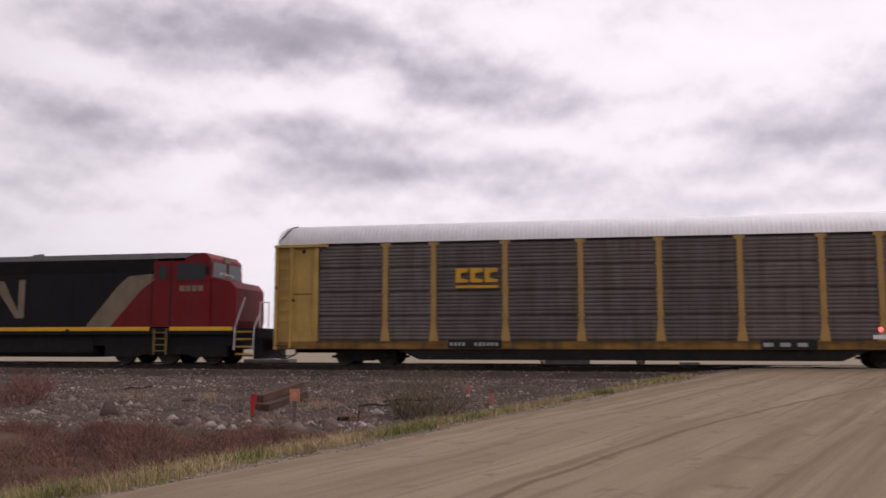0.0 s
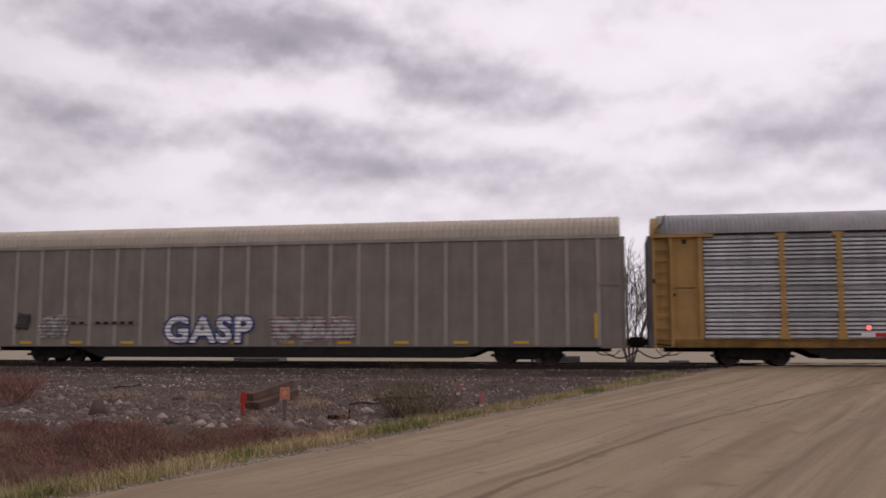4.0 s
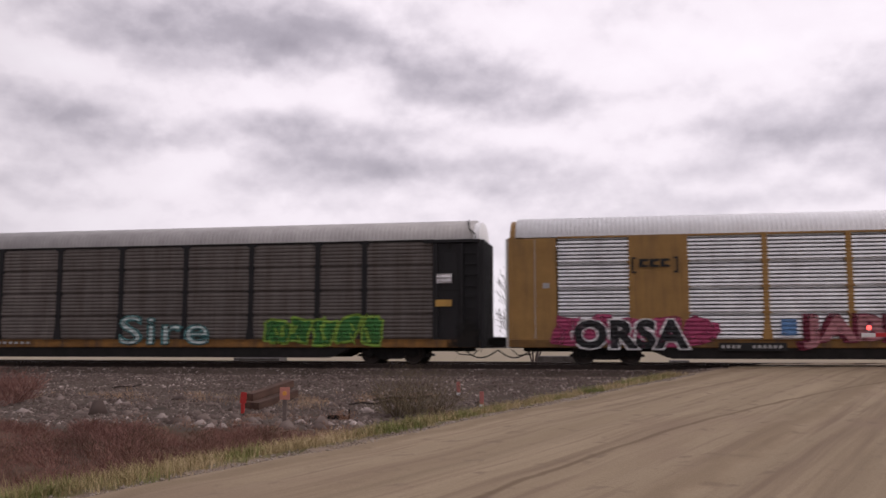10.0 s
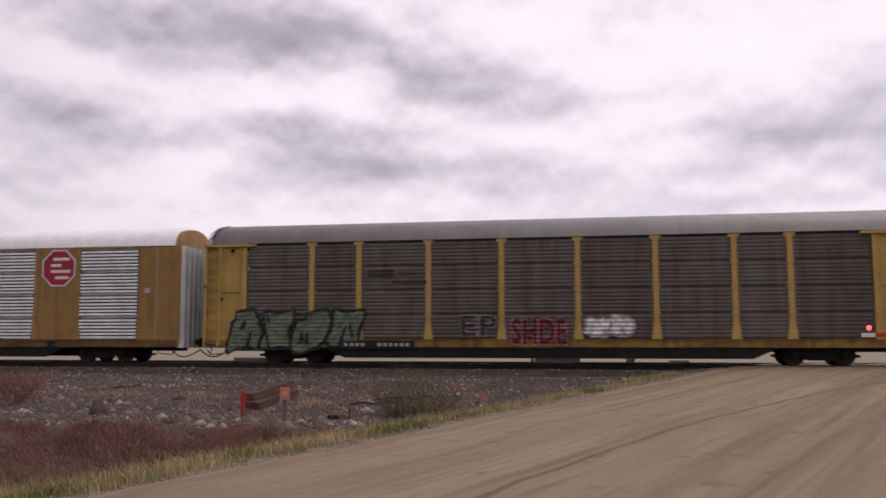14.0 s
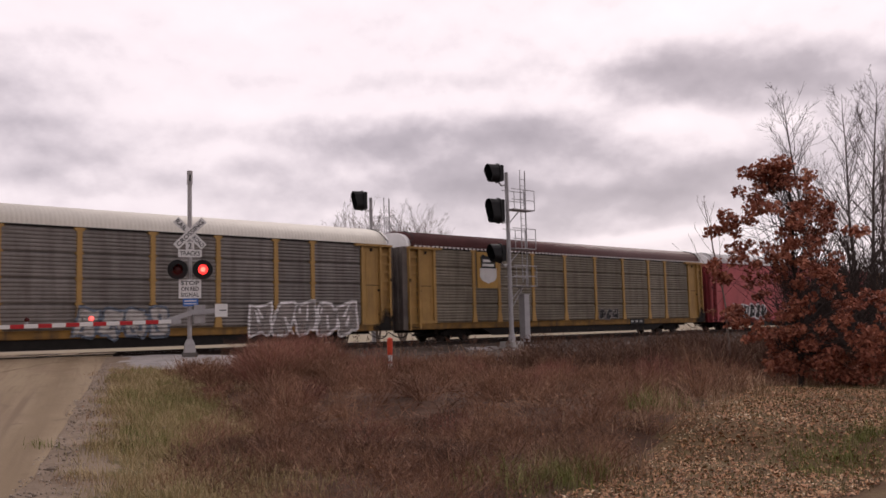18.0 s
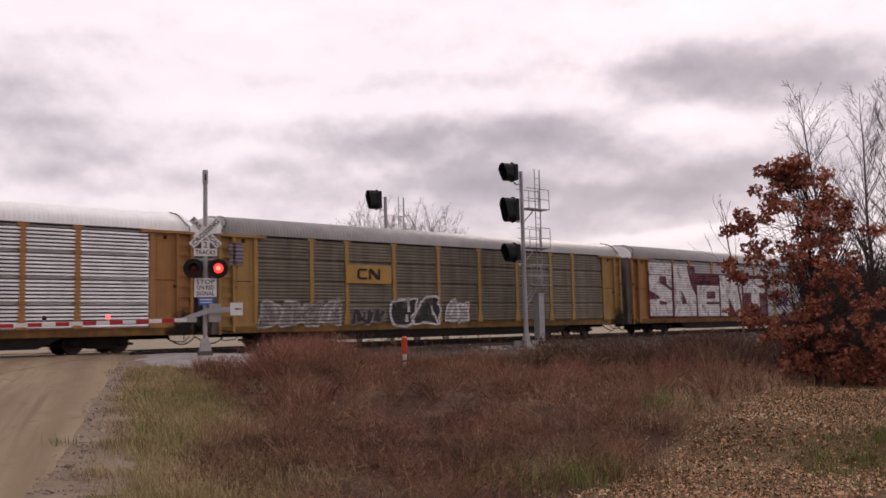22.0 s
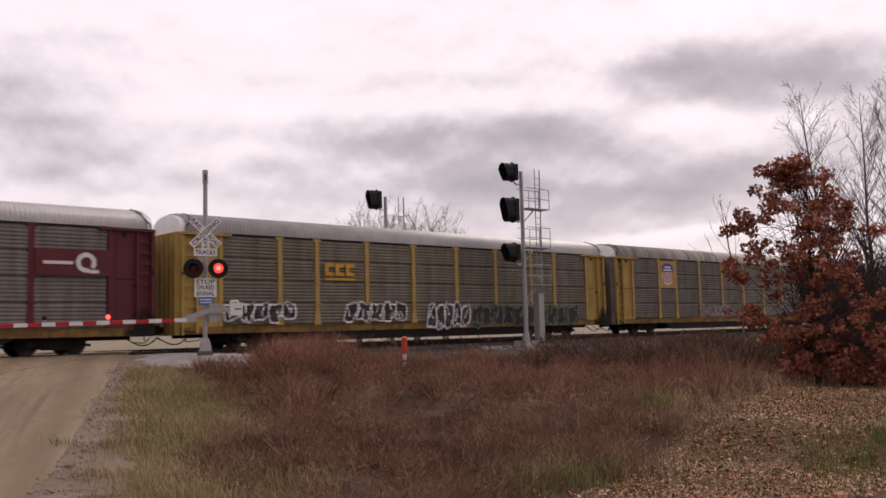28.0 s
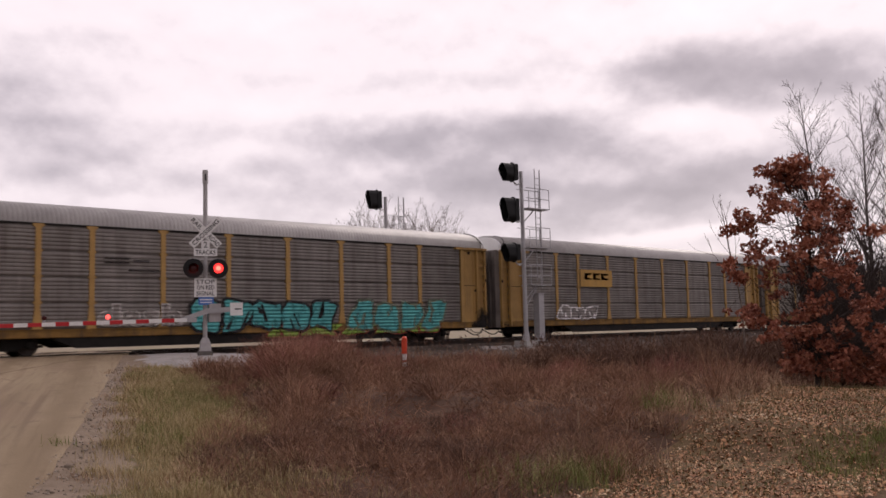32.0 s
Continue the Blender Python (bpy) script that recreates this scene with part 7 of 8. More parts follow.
def bare_tree(at, height, seed, mat, label, stems=1, fan=0.0, limbs=22, first=0.22, angle=0.65, reach=0.42, twigs_each=8, thin=0.006, name="bare_tree", r=0.009, fine=3, taper=1.08):
    """A leafless tree: stems, limbs that climb beside them, twigs and twiglets; fan spreads several stems."""
    rnd = random.Random(seed)
    t = thing(name, label, "tree", pose(*at))
    trunk, bough = Shape(), Shape()
    for s in range(stems):
        a = 2 * math.pi * (s + rnd.uniform(-0.3, 0.3)) / stems
        d = (fan * math.cos(a), fan * math.sin(a), 1.0)
        h = height * rnd.uniform(0.82, 1.0)
        st = limb(trunk, (0.12 * math.cos(a) * (stems > 1), 0.12 * math.sin(a) * (stems > 1), 0), d, h, height * r, thin, 10, 0.02, rnd, 6, 0.035)
        for i in range(limbs):
            f = first + (0.97 - first) * (i + rnd.random()) / limbs
            j = min(int(f * 10), 9)
            b = st[j].lerp(st[j + 1], f * 10 - j)
            ax = st[j + 1] - st[j]
            ll = height * reach * (taper - f) * rnd.uniform(0.7, 1.15) + 0.25
            lp = limb(bough, b, side_way(ax, angle * rnd.uniform(0.75, 1.25), rnd), ll, max(height * r * 0.45 * (1.1 - f), thin), thin * 0.6, 5, 0.07, rnd)
            for k in range(max(2, int(twigs_each * (1.1 - 0.6 * f)))):
                g = rnd.uniform(0.25, 1.0)
                m = min(int(g * 5), 4)
                tb = lp[m].lerp(lp[m + 1], g * 5 - m)
                tl = ll * rnd.uniform(0.22, 0.45) * (1.15 - 0.5 * g)
                tp = limb(bough, tb, side_way(lp[m + 1] - lp[m], rnd.uniform(0.4, 0.8), rnd), tl, thin * 0.75, thin * 0.45, 3, 0.06, rnd)
                for q in range(fine):
                    w = rnd.randint(1, 3)
                    limb(bough, tp[w], side_way(tp[w] - tp[w - 1], rnd.uniform(0.3, 0.7), rnd), tl * rnd.uniform(0.3, 0.6), thin * 0.5, thin * 0.35, 2, 0.05, rnd)
    part("trunk", trunk, mat, t)
    part("bough", bough, mat, t)
    return t


def make_oak():
    """A young oak that has kept its brown leaves."""
    rnd = random.Random(11)
    x0, y0 = 19.38, 9.28
    t = thing("oak_tree", "young oak with russet withered leaves beside the lawn", "tree", pose(x0, y0, float(land(x0, y0)) - 0.05))
    trunk, twig = Shape(), Shape()
    pts = [Vector((0.03 * math.sin(i), 0.03 * math.cos(2 * i), 0.5 * i)) for i in range(11)]
    for i in range(10):
        trunk.rod(pts[i], pts[i + 1], 0.075 - 0.006 * i, 0.069 - 0.006 * i, 8, False)
    # across the view the crown leans to one side; u runs to the right of the eye, w away from it
    U, Wd = Vector((0.44, -0.90, 0)), Vector((0.90, 0.44, 0))
    clumps, heads = [], []
    # height, crown's edge on one side and on the other
    crown = [(0.9, -1.2, 2.0), (1.5, -1.55, 2.2), (2.3, -1.85, 1.7), (3.0, -1.85, 1.45), (3.8, -1.60, 1.10), (4.4, -1.25, 0.70), (4.9, -0.85, 0.0), (5.2, -0.60, -0.35)]
    for i in range(285):
        z = 0.95 + 4.2 * rnd.random() ** 0.95
        j = max(n for n in range(len(crown) - 1) if crown[n][0] <= z)
        (za, la, ra), (zb, lb, rb) = crown[j], crown[j + 1]
        h = (z - za) / (zb - za)
        l, r = la + (lb - la) * h, ra + (rb - ra) * h
        mid, half = (l + r) / 2, (r - l) / 2
        a = rnd.uniform(0, 6.28)
        k = math.sqrt(rnd.uniform(0.10, 1.0))
        c = U * (mid + half * k * math.cos(a)) + Wd * (0.85 * half * k * math.sin(a)) + Vector((0, 0, z))
        if i < 95:
            heads.append(c)
        else:
            c = heads[i % 95] + Vector((rnd.gauss(0, 0.19), rnd.gauss(0, 0.19), rnd.gauss(0, 0.13)))
        clumps.append((c, rnd.uniform(0.08, 0.24)))
        zb = max(0.8, z - rnd.uniform(0.4, 1.0))
        b = Vector((0.03 * math.sin(zb * 2), 0.03 * math.cos(zb * 4), min(zb, 4.6)))
        md = b.lerp(c, 0.5) + Vector((0, 0, 0.10))
        sag = Vector((rnd.gauss(0, 0.12), rnd.gauss(0, 0.12), rnd.uniform(-0.12, 0.05)))
        q1 = b.lerp(c, 0.25) + sag
        twig.rod(b, q1, 0.010, 0.008, 3, False).rod(q1, md, 0.008, 0.006, 3, False).rod(md, c, 0.006, 0.003, 3, False)
    for i in range(110):
        # low boughs that hang out over the grass
        z = rnd.uniform(0.45, 1.45)
        s = rnd.uniform(-0.7, 2.9)
        c = U * s + Wd * rnd.uniform(-0.9, 0.9) + Vector((0, 0, z - 0.08 * abs(s)))
        clumps.append((c, rnd.uniform(0.12, 0.28)))
        q1 = Vector((0, 0, 0.9)).lerp(c, 0.5) + Vector((rnd.gauss(0, 0.15), rnd.gauss(0, 0.15), 0.12))
        twig.rod(Vector((0, 0, 0.9)), q1, 0.010, 0.007, 3, False).rod(q1, c, 0.007, 0.003, 3, False)
    part("trunk", trunk, dark_bark, t)
    part("bough", twig, dark_bark, t)
    leaf = by_island("oak_leaf", [(0.129, 0.039, 0.028), (0.240, 0.077, 0.048), (0.368, 0.132, 0.080), (0.548, 0.241, 0.143)], 0.75, 0.3, 1.1, 0.4)
    C = []
    for c, r in clumps:
        m = int(88 * (r / 0.25) ** 2)
        g = RNG.normal(0, 1, (m, 3))
        g *= (RNG.uniform(0.2, 1, m) ** 0.5 / np.linalg.norm(g, axis=1))[:, None]
        C.append(np.array(c) + g * r * np.array([1, 1, 0.7]))
    C = np.concatenate(C)
    n = len(C)
    u = RNG.normal(0, 1, (n, 3))
    u /= np.linalg.norm(u, axis=1)[:, None]
    w = np.cross(u, RNG.normal(0, 1, (n, 3)))
    w /= np.linalg.norm(w, axis=1)[:, None]
    s = RNG.uniform(0.035, 0.075, n)[:, None]
    v = np.stack([C - u * s, C - w * s * 0.55, C + u * s, C + w * s * 0.55], 1).reshape(-1, 3)
    part("crown", big_mesh("crown", v, np.arange(n * 4).reshape(-1, 4), leaf), None, t, "russet withered leaves")


def make_trees():
    make_oak()
    gz = lambda x, y: float(land(x, y)) - 0.05
    for x, y, h, sd in ((42.3, 18.9, 13.6, 3), (46.6, 18.4, 14.2, 5), (50.5, 20.6, 14.6, 8), (49.6, 18.6, 13.0, 9), (54.0, 19.6, 15.2, 13), (58.0, 20.0, 15.5, 21)):
        bare_tree((x, y, gz(x, y)), h, sd, bark, "tall bare grey ash tree beyond the weeds", 1, 0.0, 40, 0.20, 0.62, 0.36, 12, 0.0095, fine=4, taper=1.16)
    bare_tree((24.2, 13.7, gz(24.2, 13.7)), 6.3, 31, pale_bark, "slender bare sapling among the weeds", 1, 0.02, 10, 0.45, 0.48, 0.42, 3, 0.008, "bare_sapling", 0.006, 1)
    for x, y, h, sd in ((33.0, 15.0, 3.6, 33), (29.0, 12.8, 3.0, 34), (36.5, 16.5, 4.2, 35), (40.0, 16.0, 4.6, 36), (31.0, 13.2, 3.2, 37), (27.6, 12.0, 2.6, 38), (35.0, 15.2, 4.0, 39), (38.2, 17.4, 4.4, 40), (25.6, 10.7, 4.0, 71), (27.2, 10.9, 4.6, 72), (29.2, 11.4, 4.8, 73), (31.5, 12.4, 5.2, 74), (26.4, 12.2, 3.4, 75)):
        bare_tree((x, y, gz(x, y)), h, sd, dark_bark, "dark leafless thicket by the railway", 5, 0.35, 14, 0.10, 0.7, 0.42, 8, 0.011, r=0.006)
    for x, h, sd in ((44.8, 10.6, 41), (48.2, 13.0, 42), (51.2, 13.0, 44), (54.6, 11.2, 45)):
        bare_tree((x, 61, -0.6), h, sd, pale_bark, "broad bare tree with pale twigs beyond the tracks", 7, 0.30, 24, 0.2, 0.55, 0.28, 9, 0.011, r=0.007, taper=1.4)
    for x, h, sd in ((-5.4, 6.8, 51), (1.1, 8.6, 52)):
        bare_tree((x, 61.5, -0.6), h, sd, bark, "bare grey tree beyond the tracks", 7, 0.34, 18, 0.15, 0.7, 0.36, 7, 0.016, r=0.009, taper=1.3)
    bare_tree((-17.3, 20.5, gz(-17.3, 20.5)), 4.6, 61, bark, "bare grey sapling on the gravel bank", 1, 0.05, 9, 0.4, 0.6, 0.4, 4, 0.006, "bare_sapling", 0.008, 2)
    # a distant belt of woods
    twigs = by_island("far_wood", [(0.10, 0.085, 0.08), (0.15, 0.13, 0.12), (0.20, 0.175, 0.16)])
    n = 8000
    x = RNG.uniform(-700, 1100, n)
    f = np.stack([x, 420 + 60 * hills(x / 90, x * 0) + RNG.uniform(0, 40, n), np.full(n, -1.0)], -1)
    blades(f, RNG.uniform(3, 9, n) * (0.75 + 0.3 * hills(x / 30, x * 0)), np.full(n, 0.6), RNG.uniform(0.1, 0.5, n), twigs, "far_woods", "distant leafless woods on the horizon", "woods")


make_plants()
make_stones()
make_leaves()
make_trees()


# ---------------------------------------------------------------- what is painted on the cars
def spray(name, color, alpha=1.0):
    """Sprayed paint over ribbed sheet: the ribs show through as relief."""
    mt = material(name, color, 0.6, vary=0.18, scale=1.6, grime=0.12, bump=0.0)
    nt = mt.node_tree
    b = nt.nodes["Principled BSDF"]
    co = nt.nodes.new("ShaderNodeTexCoord")
    wv = nt.nodes.new("ShaderNodeTexWave")
    wv.wave_type, wv.bands_direction = "BANDS", "Z"
    wv.inputs["Scale"].default_value, wv.inputs["Distortion"].default_value = 2.0, 0.0
    nt.links.new(co.outputs["Object"], wv.inputs["Vector"])
    bp = nt.nodes.new("ShaderNodeBump")
    bp.inputs["Strength"].default_value, bp.inputs["Distance"].default_value = 0.8, 0.05
    nt.links.new(wv.outputs["Fac"], bp.inputs["Height"])
    nt.links.new(bp.outputs[0], b.inputs["Normal"])
    # thin and worn in places
    nz = nt.nodes.new("ShaderNodeTexNoise")
    nz.inputs["Scale"].default_value, nz.inputs["Detail"].default_value, nz.inputs["Roughness"].default_value = 2.6, 6, 0.7
    nt.links.new(co.outputs["Object"], nz.inputs["Vector"])
    mr = nt.nodes.new("ShaderNodeMapRange")
    mr.inputs[1].default_value, mr.inputs[2].default_value = 0.36, 0.52
    mr.inputs[3].default_value, mr.inputs[4].default_value = alpha * 0.40, alpha * 0.96
    nt.links.new(nz.outputs["Fac"], mr.inputs[0])
    nt.links.new(mr.outputs[0], b.inputs["Alpha"])
    return mt


WHITE, INK = spray("spray_white", (0.82, 0.79, 0.79), 0.95), spray("spray_black", (0.022, 0.022, 0.024), 0.92)
PALE, DUST = spray("spray_pale", (0.50, 0.47, 0.44), 0.85), spray("spray_dusty", (0.34, 0.30, 0.28), 0.72)
BLUE, NAVY, SLATE = spray("spray_blue", (0.055, 0.10, 0.30), 0.9), spray("spray_navy", (0.035, 0.06, 0.13), 0.88), spray("spray_slate", (0.16, 0.19, 0.24), 0.85)
SKY, SKYBLUE, ICE = spray("spray_light_blue", (0.36, 0.52, 0.58), 0.8), spray("spray_sky_blue", (0.12, 0.25, 0.48), 0.9), spray("spray_ice", (0.52, 0.60, 0.58), 0.9)
TEAL, AQUA = spray("spray_teal", (0.10, 0.24, 0.24), 0.75), spray("spray_turquoise", (0.08, 0.40, 0.40), 0.95)
GREEN, LIME, MOSS = spray("spray_green", (0.05, 0.19, 0.045), 0.85), spray("spray_lime", (0.25, 0.40, 0.06), 0.85), spray("spray_moss", (0.20, 0.24, 0.17), 0.75)
RED, ROSE, PINK, BLUSH = spray("spray_red", (0.46, 0.06, 0.06), 0.93), spray("spray_rose", (0.46, 0.20, 0.22), 0.9), spray("spray_pink", (0.40, 0.06, 0.14), 0.85), spray("spray_blush", (0.44, 0.30, 0.30), 0.75)
RUST, MAROON, VIOLET, LILAC = spray("spray_rust", (0.26, 0.05, 0.03), 0.9), spray("spray_maroon", (0.14, 0.016, 0.035), 0.95), spray("spray_violet", (0.15, 0.13, 0.27), 0.85), spray("spray_lilac", (0.30, 0.25, 0.30), 0.8)
YOLK, PANEL = spray("spray_yellow", (0.50, 0.44, 0.06), 0.9), material("name_panel_yellow", (0.50, 0.29, 0.075), 0.6, vary=0.12, scale=1.5, grime=0.25)
SOOT, SOOT2, SMEAR = spray("spray_soot", (0.06, 0.052, 0.05), 0.8), spray("spray_faded_soot", (0.12, 0.105, 0.10), 0.7), spray("spray_black_smear", (0.06, 0.056, 0.058), 0.62)
shield_blue = material("shield_blue", (0.045, 0.055, 0.28), 0.5, vary=0.15)
shield_red = material("shield_red", (0.42, 0.06, 0.06), 0.5, vary=0.15)
octagon_red = material("octagon_red", (0.36, 0.025, 0.04), 0.5, vary=0.15)


def patch(k, x0, x1, z0, z1, mat, name="plate", y=0.10, parent=None):
    return part(name, Shape().box(x0, x1, -SIDE - y, -SIDE - y + 0.012, z0, z1), mat, parent or CARS[k])


def marks(k, x0, x1, z0, z1, mode=0):
    """Numbers and names that are not spelled: rows of bars. 0: a black number plate, 1: a black name plate, 2: dark bars, 3: pale bars, 4: a dark three-line mark, 5: a dark word."""
    h, w = z1 - z0, x1 - x0
    dark = mode in (2, 4, 5)
    ink = SOOT if mode in (4, 5) else (black_plate if dark else stencil)
    owner = CARS[k]
    if mode in (0, 1):
        owner = patch(k, x0, x1, z0, z1, black_plate, "number_plate", 0.105)
    if mode == 4:
        rows = [(x0, x0 + 0.45 * w, 0.72), (x0, x0 + 0.45 * w, 0.50), (x0 + 0.50 * w, x0 + 0.80 * w, 0.60), (x0 + 0.42 * w, x1, 0.12)]
        for a, b, f in rows:
            part("mark_bar", Shape().box(a, b, -SIDE - 0.10, -SIDE - 0.09, z0 + h * f, z0 + h * (f + (0.13 if b - a < 0.4 * w else 0.10))), ink, owner)
        return
    n = {0: 12, 1: 3, 2: 8, 3: 9, 5: 8}[mode]
    step = w * 0.92 / n
    for i in range(n):
        if (mode == 0 and i in (4, 5)) or (mode == 2 and i == 2):
            continue
        a = x0 + 0.04 * w + i * step
        part("writing_bar", Shape().box(a, a + step * 0.58, -SIDE - 0.115, -SIDE - 0.104, z0 + h * 0.30, z1 - h * 0.30), ink, owner)


def word(k, text, x0, x1, z0, z1, fill, edge, bold=0.02):
    c = pose((x0 + x1) / 2, -SIDE - 0.098, (z0 + z1) / 2)
    if edge is not fill:
        letters("sprayed_edge", text, x1 - x0, z1 - z0, edge, CARS[k], pose((x0 + x1) / 2, -SIDE - 0.092, (z0 + z1) / 2), bold + 0.045, 1.08)
    letters("sprayed_word", text, (x1 - x0) * 0.95, (z1 - z0) * 0.9, fill, CARS[k], c, bold, 1.1)


def piece(k, x0, x1, z0, z1, fill, edge, n, seed, y=0.096):
    """Sprayed shapes that cannot be read: a row of jagged forms with rims and flecks."""
    rnd = random.Random(seed * 7 + k)
    w, h = (x1 - x0) / n, z1 - z0
    for i in range(n):
        cx, cz = x0 + (i + 0.5) * w, z0 + h * rnd.uniform(0.44, 0.52)
        rim = 0.035 + 0.02 * h
        outer, inner = [], []
        m = 18
        lobes, ph = rnd.choice((2, 3, 4)), rnd.uniform(0, 6.28)
        for j in range(m):
            a = 2 * math.pi * j / m
            sx, sz = math.copysign(abs(math.cos(a)) ** 0.55, math.cos(a)), math.copysign(abs(math.sin(a)) ** 0.6, math.sin(a))
            r = 0.86 + 0.14 * math.sin(lobes * a + ph) + rnd.uniform(-0.12, 0.10)
            px, pz = sx * w * 0.56 * r + 0.18 * w * sz * 0.5, sz * h * 0.5 * r
            d = math.hypot(px, pz) or 1
            outer.append((cx + px * (1 + rim / d), cz + pz * (1 + rim / d)))
            inner.append((cx + px * (1 - rim / d), cz + pz * (1 - rim / d)))
        back, front = Shape(), Shape()
        back.plate(outer, -SIDE - y + 0.001 * (i % 2), -SIDE - y + 0.006)
        front.plate(inner, -SIDE - y - 0.006 - 0.001 * (i % 2), -SIDE - y - 0.001)
        o = part("sprayed_form", front, fill, CARS[k])
        part("sprayed_rim", back, edge, o)
        for j in range(2):
            fx, fz = cx + rnd.uniform(-0.3, 0.3) * w, cz + rnd.uniform(-0.32, 0.32) * h
            dx, dz = rnd.uniform(0.02, 0.05) * (1 + w), rnd.uniform(0.08, 0.24) * h
            t = rnd.uniform(-0.6, 0.6)
            part("sprayed_fleck", Shape().plate([(fx - dx + t * dz, fz - dz), (fx + dx + t * dz, fz - dz), (fx + dx * 0.6 - t * dz, fz + dz), (fx - dx * 0.6 - t * dz, fz + dz)], -SIDE - y - 0.011, -SIDE - y - 0.0085), edge, o)


def smear(k, pts, mat):
    part("sprayed_stroke", Shape().plate(pts, -SIDE - 0.10, -SIDE - 0.09), mat, CARS[k])


def shield(k, x0, x1, z0, z1):
    """A closed panel in the second bay, with a blue, white and red shield."""
    car = CARS[k]
    pn = part("name_panel", Shape().box(-9.02, -7.23, -SIDE - 0.02, -SIDE + 0.01, z0 - 0.18, 4.74), PANEL, car, "yellow panel with a striped shield")
    cx, w, h = -8.125, 0.66, z1 - z0
    low = [(cx - w * 0.92, z0 + h * 0.62), (cx - w, z0 + h * 0.35), (cx - w * 0.8, z0 + h * 0.14), (cx - w * 0.35, z0 + h * 0.04), (cx, z0), (cx + w * 0.35, z0 + h * 0.04), (cx + w * 0.8, z0 + h * 0.14), (cx + w, z0 + h * 0.35), (cx + w * 0.92, z0 + h * 0.62)]
    part("shield_ground", Shape().plate(low, -SIDE - 0.030, -SIDE - 0.02), white_paint, pn)
    for i in range(6):
        a = cx - w * 0.88 + i * w * 0.33
        zb = z0 + h * (0.05 + 0.12 * abs(i - 2.5) / 2.5)
        part("stripe", Shape().box(a, a + w * 0.16, -SIDE - 0.034, -SIDE - 0.030, zb, z0 + h * 0.62), shield_red, pn)
    part("shield_top", Shape().plate([(cx - w * 0.92, z0 + h * 0.60), (cx + w * 0.92, z0 + h * 0.60), (cx + w * 0.86, z0 + h * 0.88), (cx + w * 0.5, z0 + h * 0.94), (cx, z1), (cx - w * 0.5, z0 + h * 0.94), (cx - w * 0.86, z0 + h * 0.88)], -SIDE - 0.036, -SIDE - 0.02), shield_blue, pn)
    for f, ww in ((0.80, 0.55), (0.68, 0.68)):
        part("writing_bar", Shape().box(cx - w * ww, cx + w * ww, -SIDE - 0.040, -SIDE - 0.036, z0 + h * (f - 0.035), z0 + h * (f + 0.035)), white_paint, pn)


def pale_shield(k, cx, z0, z1):
    """A yellow panel with a black headed white shield."""
    w, h = 0.60, z1 - z0
    pn = part("name_panel", Shape().box(cx - 0.85, cx + 0.85, -SIDE - 0.02, -SIDE + 0.01, z0 - 0.25, 4.76), PANEL, CARS[k], "yellow panel with a black and white shield")
    part("shield_ground", Shape().plate([(cx - w * 1.05, z0 + h * 0.55), (cx - w * 1.1, z0 + h * 0.25), (cx - w * 0.8, z0 + h * 0.10), (cx, z0), (cx + w * 0.8, z0 + h * 0.10), (cx + w * 1.1, z0 + h * 0.25), (cx + w * 1.05, z0 + h * 0.55)], -SIDE - 0.030, -SIDE - 0.02), white_paint, pn)
    part("shield_top", Shape().plate([(cx - w * 0.95, z0 + h * 0.53), (cx + w * 0.95, z0 + h * 0.53), (cx + w * 0.92, z0 + h * 0.80), (cx + w * 1.0, z0 + h * 0.90), (cx + w * 0.7, z1), (cx, z0 + h * 0.95), (cx - w * 0.7, z1), (cx - w * 1.0, z0 + h * 0.90), (cx - w * 0.92, z0 + h * 0.80)], -SIDE - 0.036, -SIDE - 0.02), black_plate, pn)
    for f, ww in ((0.79, 0.68), (0.64, 0.75)):
        part("writing_bar", Shape().box(cx - w * ww, cx + w * ww, -SIDE - 0.040, -SIDE - 0.036, z0 + h * (f - 0.045), z0 + h * (f + 0.045)), white_paint, pn)


def octagon(k, x0, x1, z0, z1):
    car = CARS[k]
    cx, cz, r = (x0 + x1) / 2, (z0 + z1) / 2, (z1 - z0) / 2
    ring = lambda s: [(cx + s * r * math.cos(radians(22.5 + 45 * i)) * 1.06, cz + s * r * math.sin(radians(22.5 + 45 * i)) * 1.06) for i in range(8)]
    p = part("octagon_sign", Shape().plate(ring(1.0), -SIDE - 0.035, -SIDE - 0.02), white_paint, car, "red octagon with white rim")
    part("octagon_face", Shape().plate(ring(0.92), -SIDE - 0.040, -SIDE - 0.03), octagon_red, p)
    for f, a, b in ((0.48, -0.35, 0.62), (0.14, -0.45, 0.15), (-0.18, -0.45, 0.68), (-0.52, -0.2, 0.6)):
        part("writing_bar", Shape().box(cx + a * r, cx + b * r, -SIDE - 0.044, -SIDE - 0.040, cz + (f - 0.075) * r, cz + (f + 0.075) * r), white_paint, p)


def block_row(k, x0, x1, z0, z1, mat, under_bar=True):
    h, w = z1 - z0, (x1 - x0)
    o = part("mark_bar", Shape().box(x0, x1, -SIDE - 0.10, -SIDE - 0.085, z0, z0 + 0.13 * h), mat, CARS[k]) if under_bar else CARS[k]
    for i in range(3):
        a = x0 + i * w * 0.345
        part("mark_block", Shape().plate([(a, z0 + 0.28 * h), (a + w * 0.29, z0 + 0.28 * h), (a + w * 0.31, z0 + 0.42 * h), (a + w * 0.12, z0 + 0.5 * h), (a + w * 0.12, z0 + 0.75 * h), (a + w * 0.31, z0 + 0.82 * h), (a + w * 0.29, z1), (a, z1)], -SIDE - 0.10, -SIDE - 0.085), mat, o)


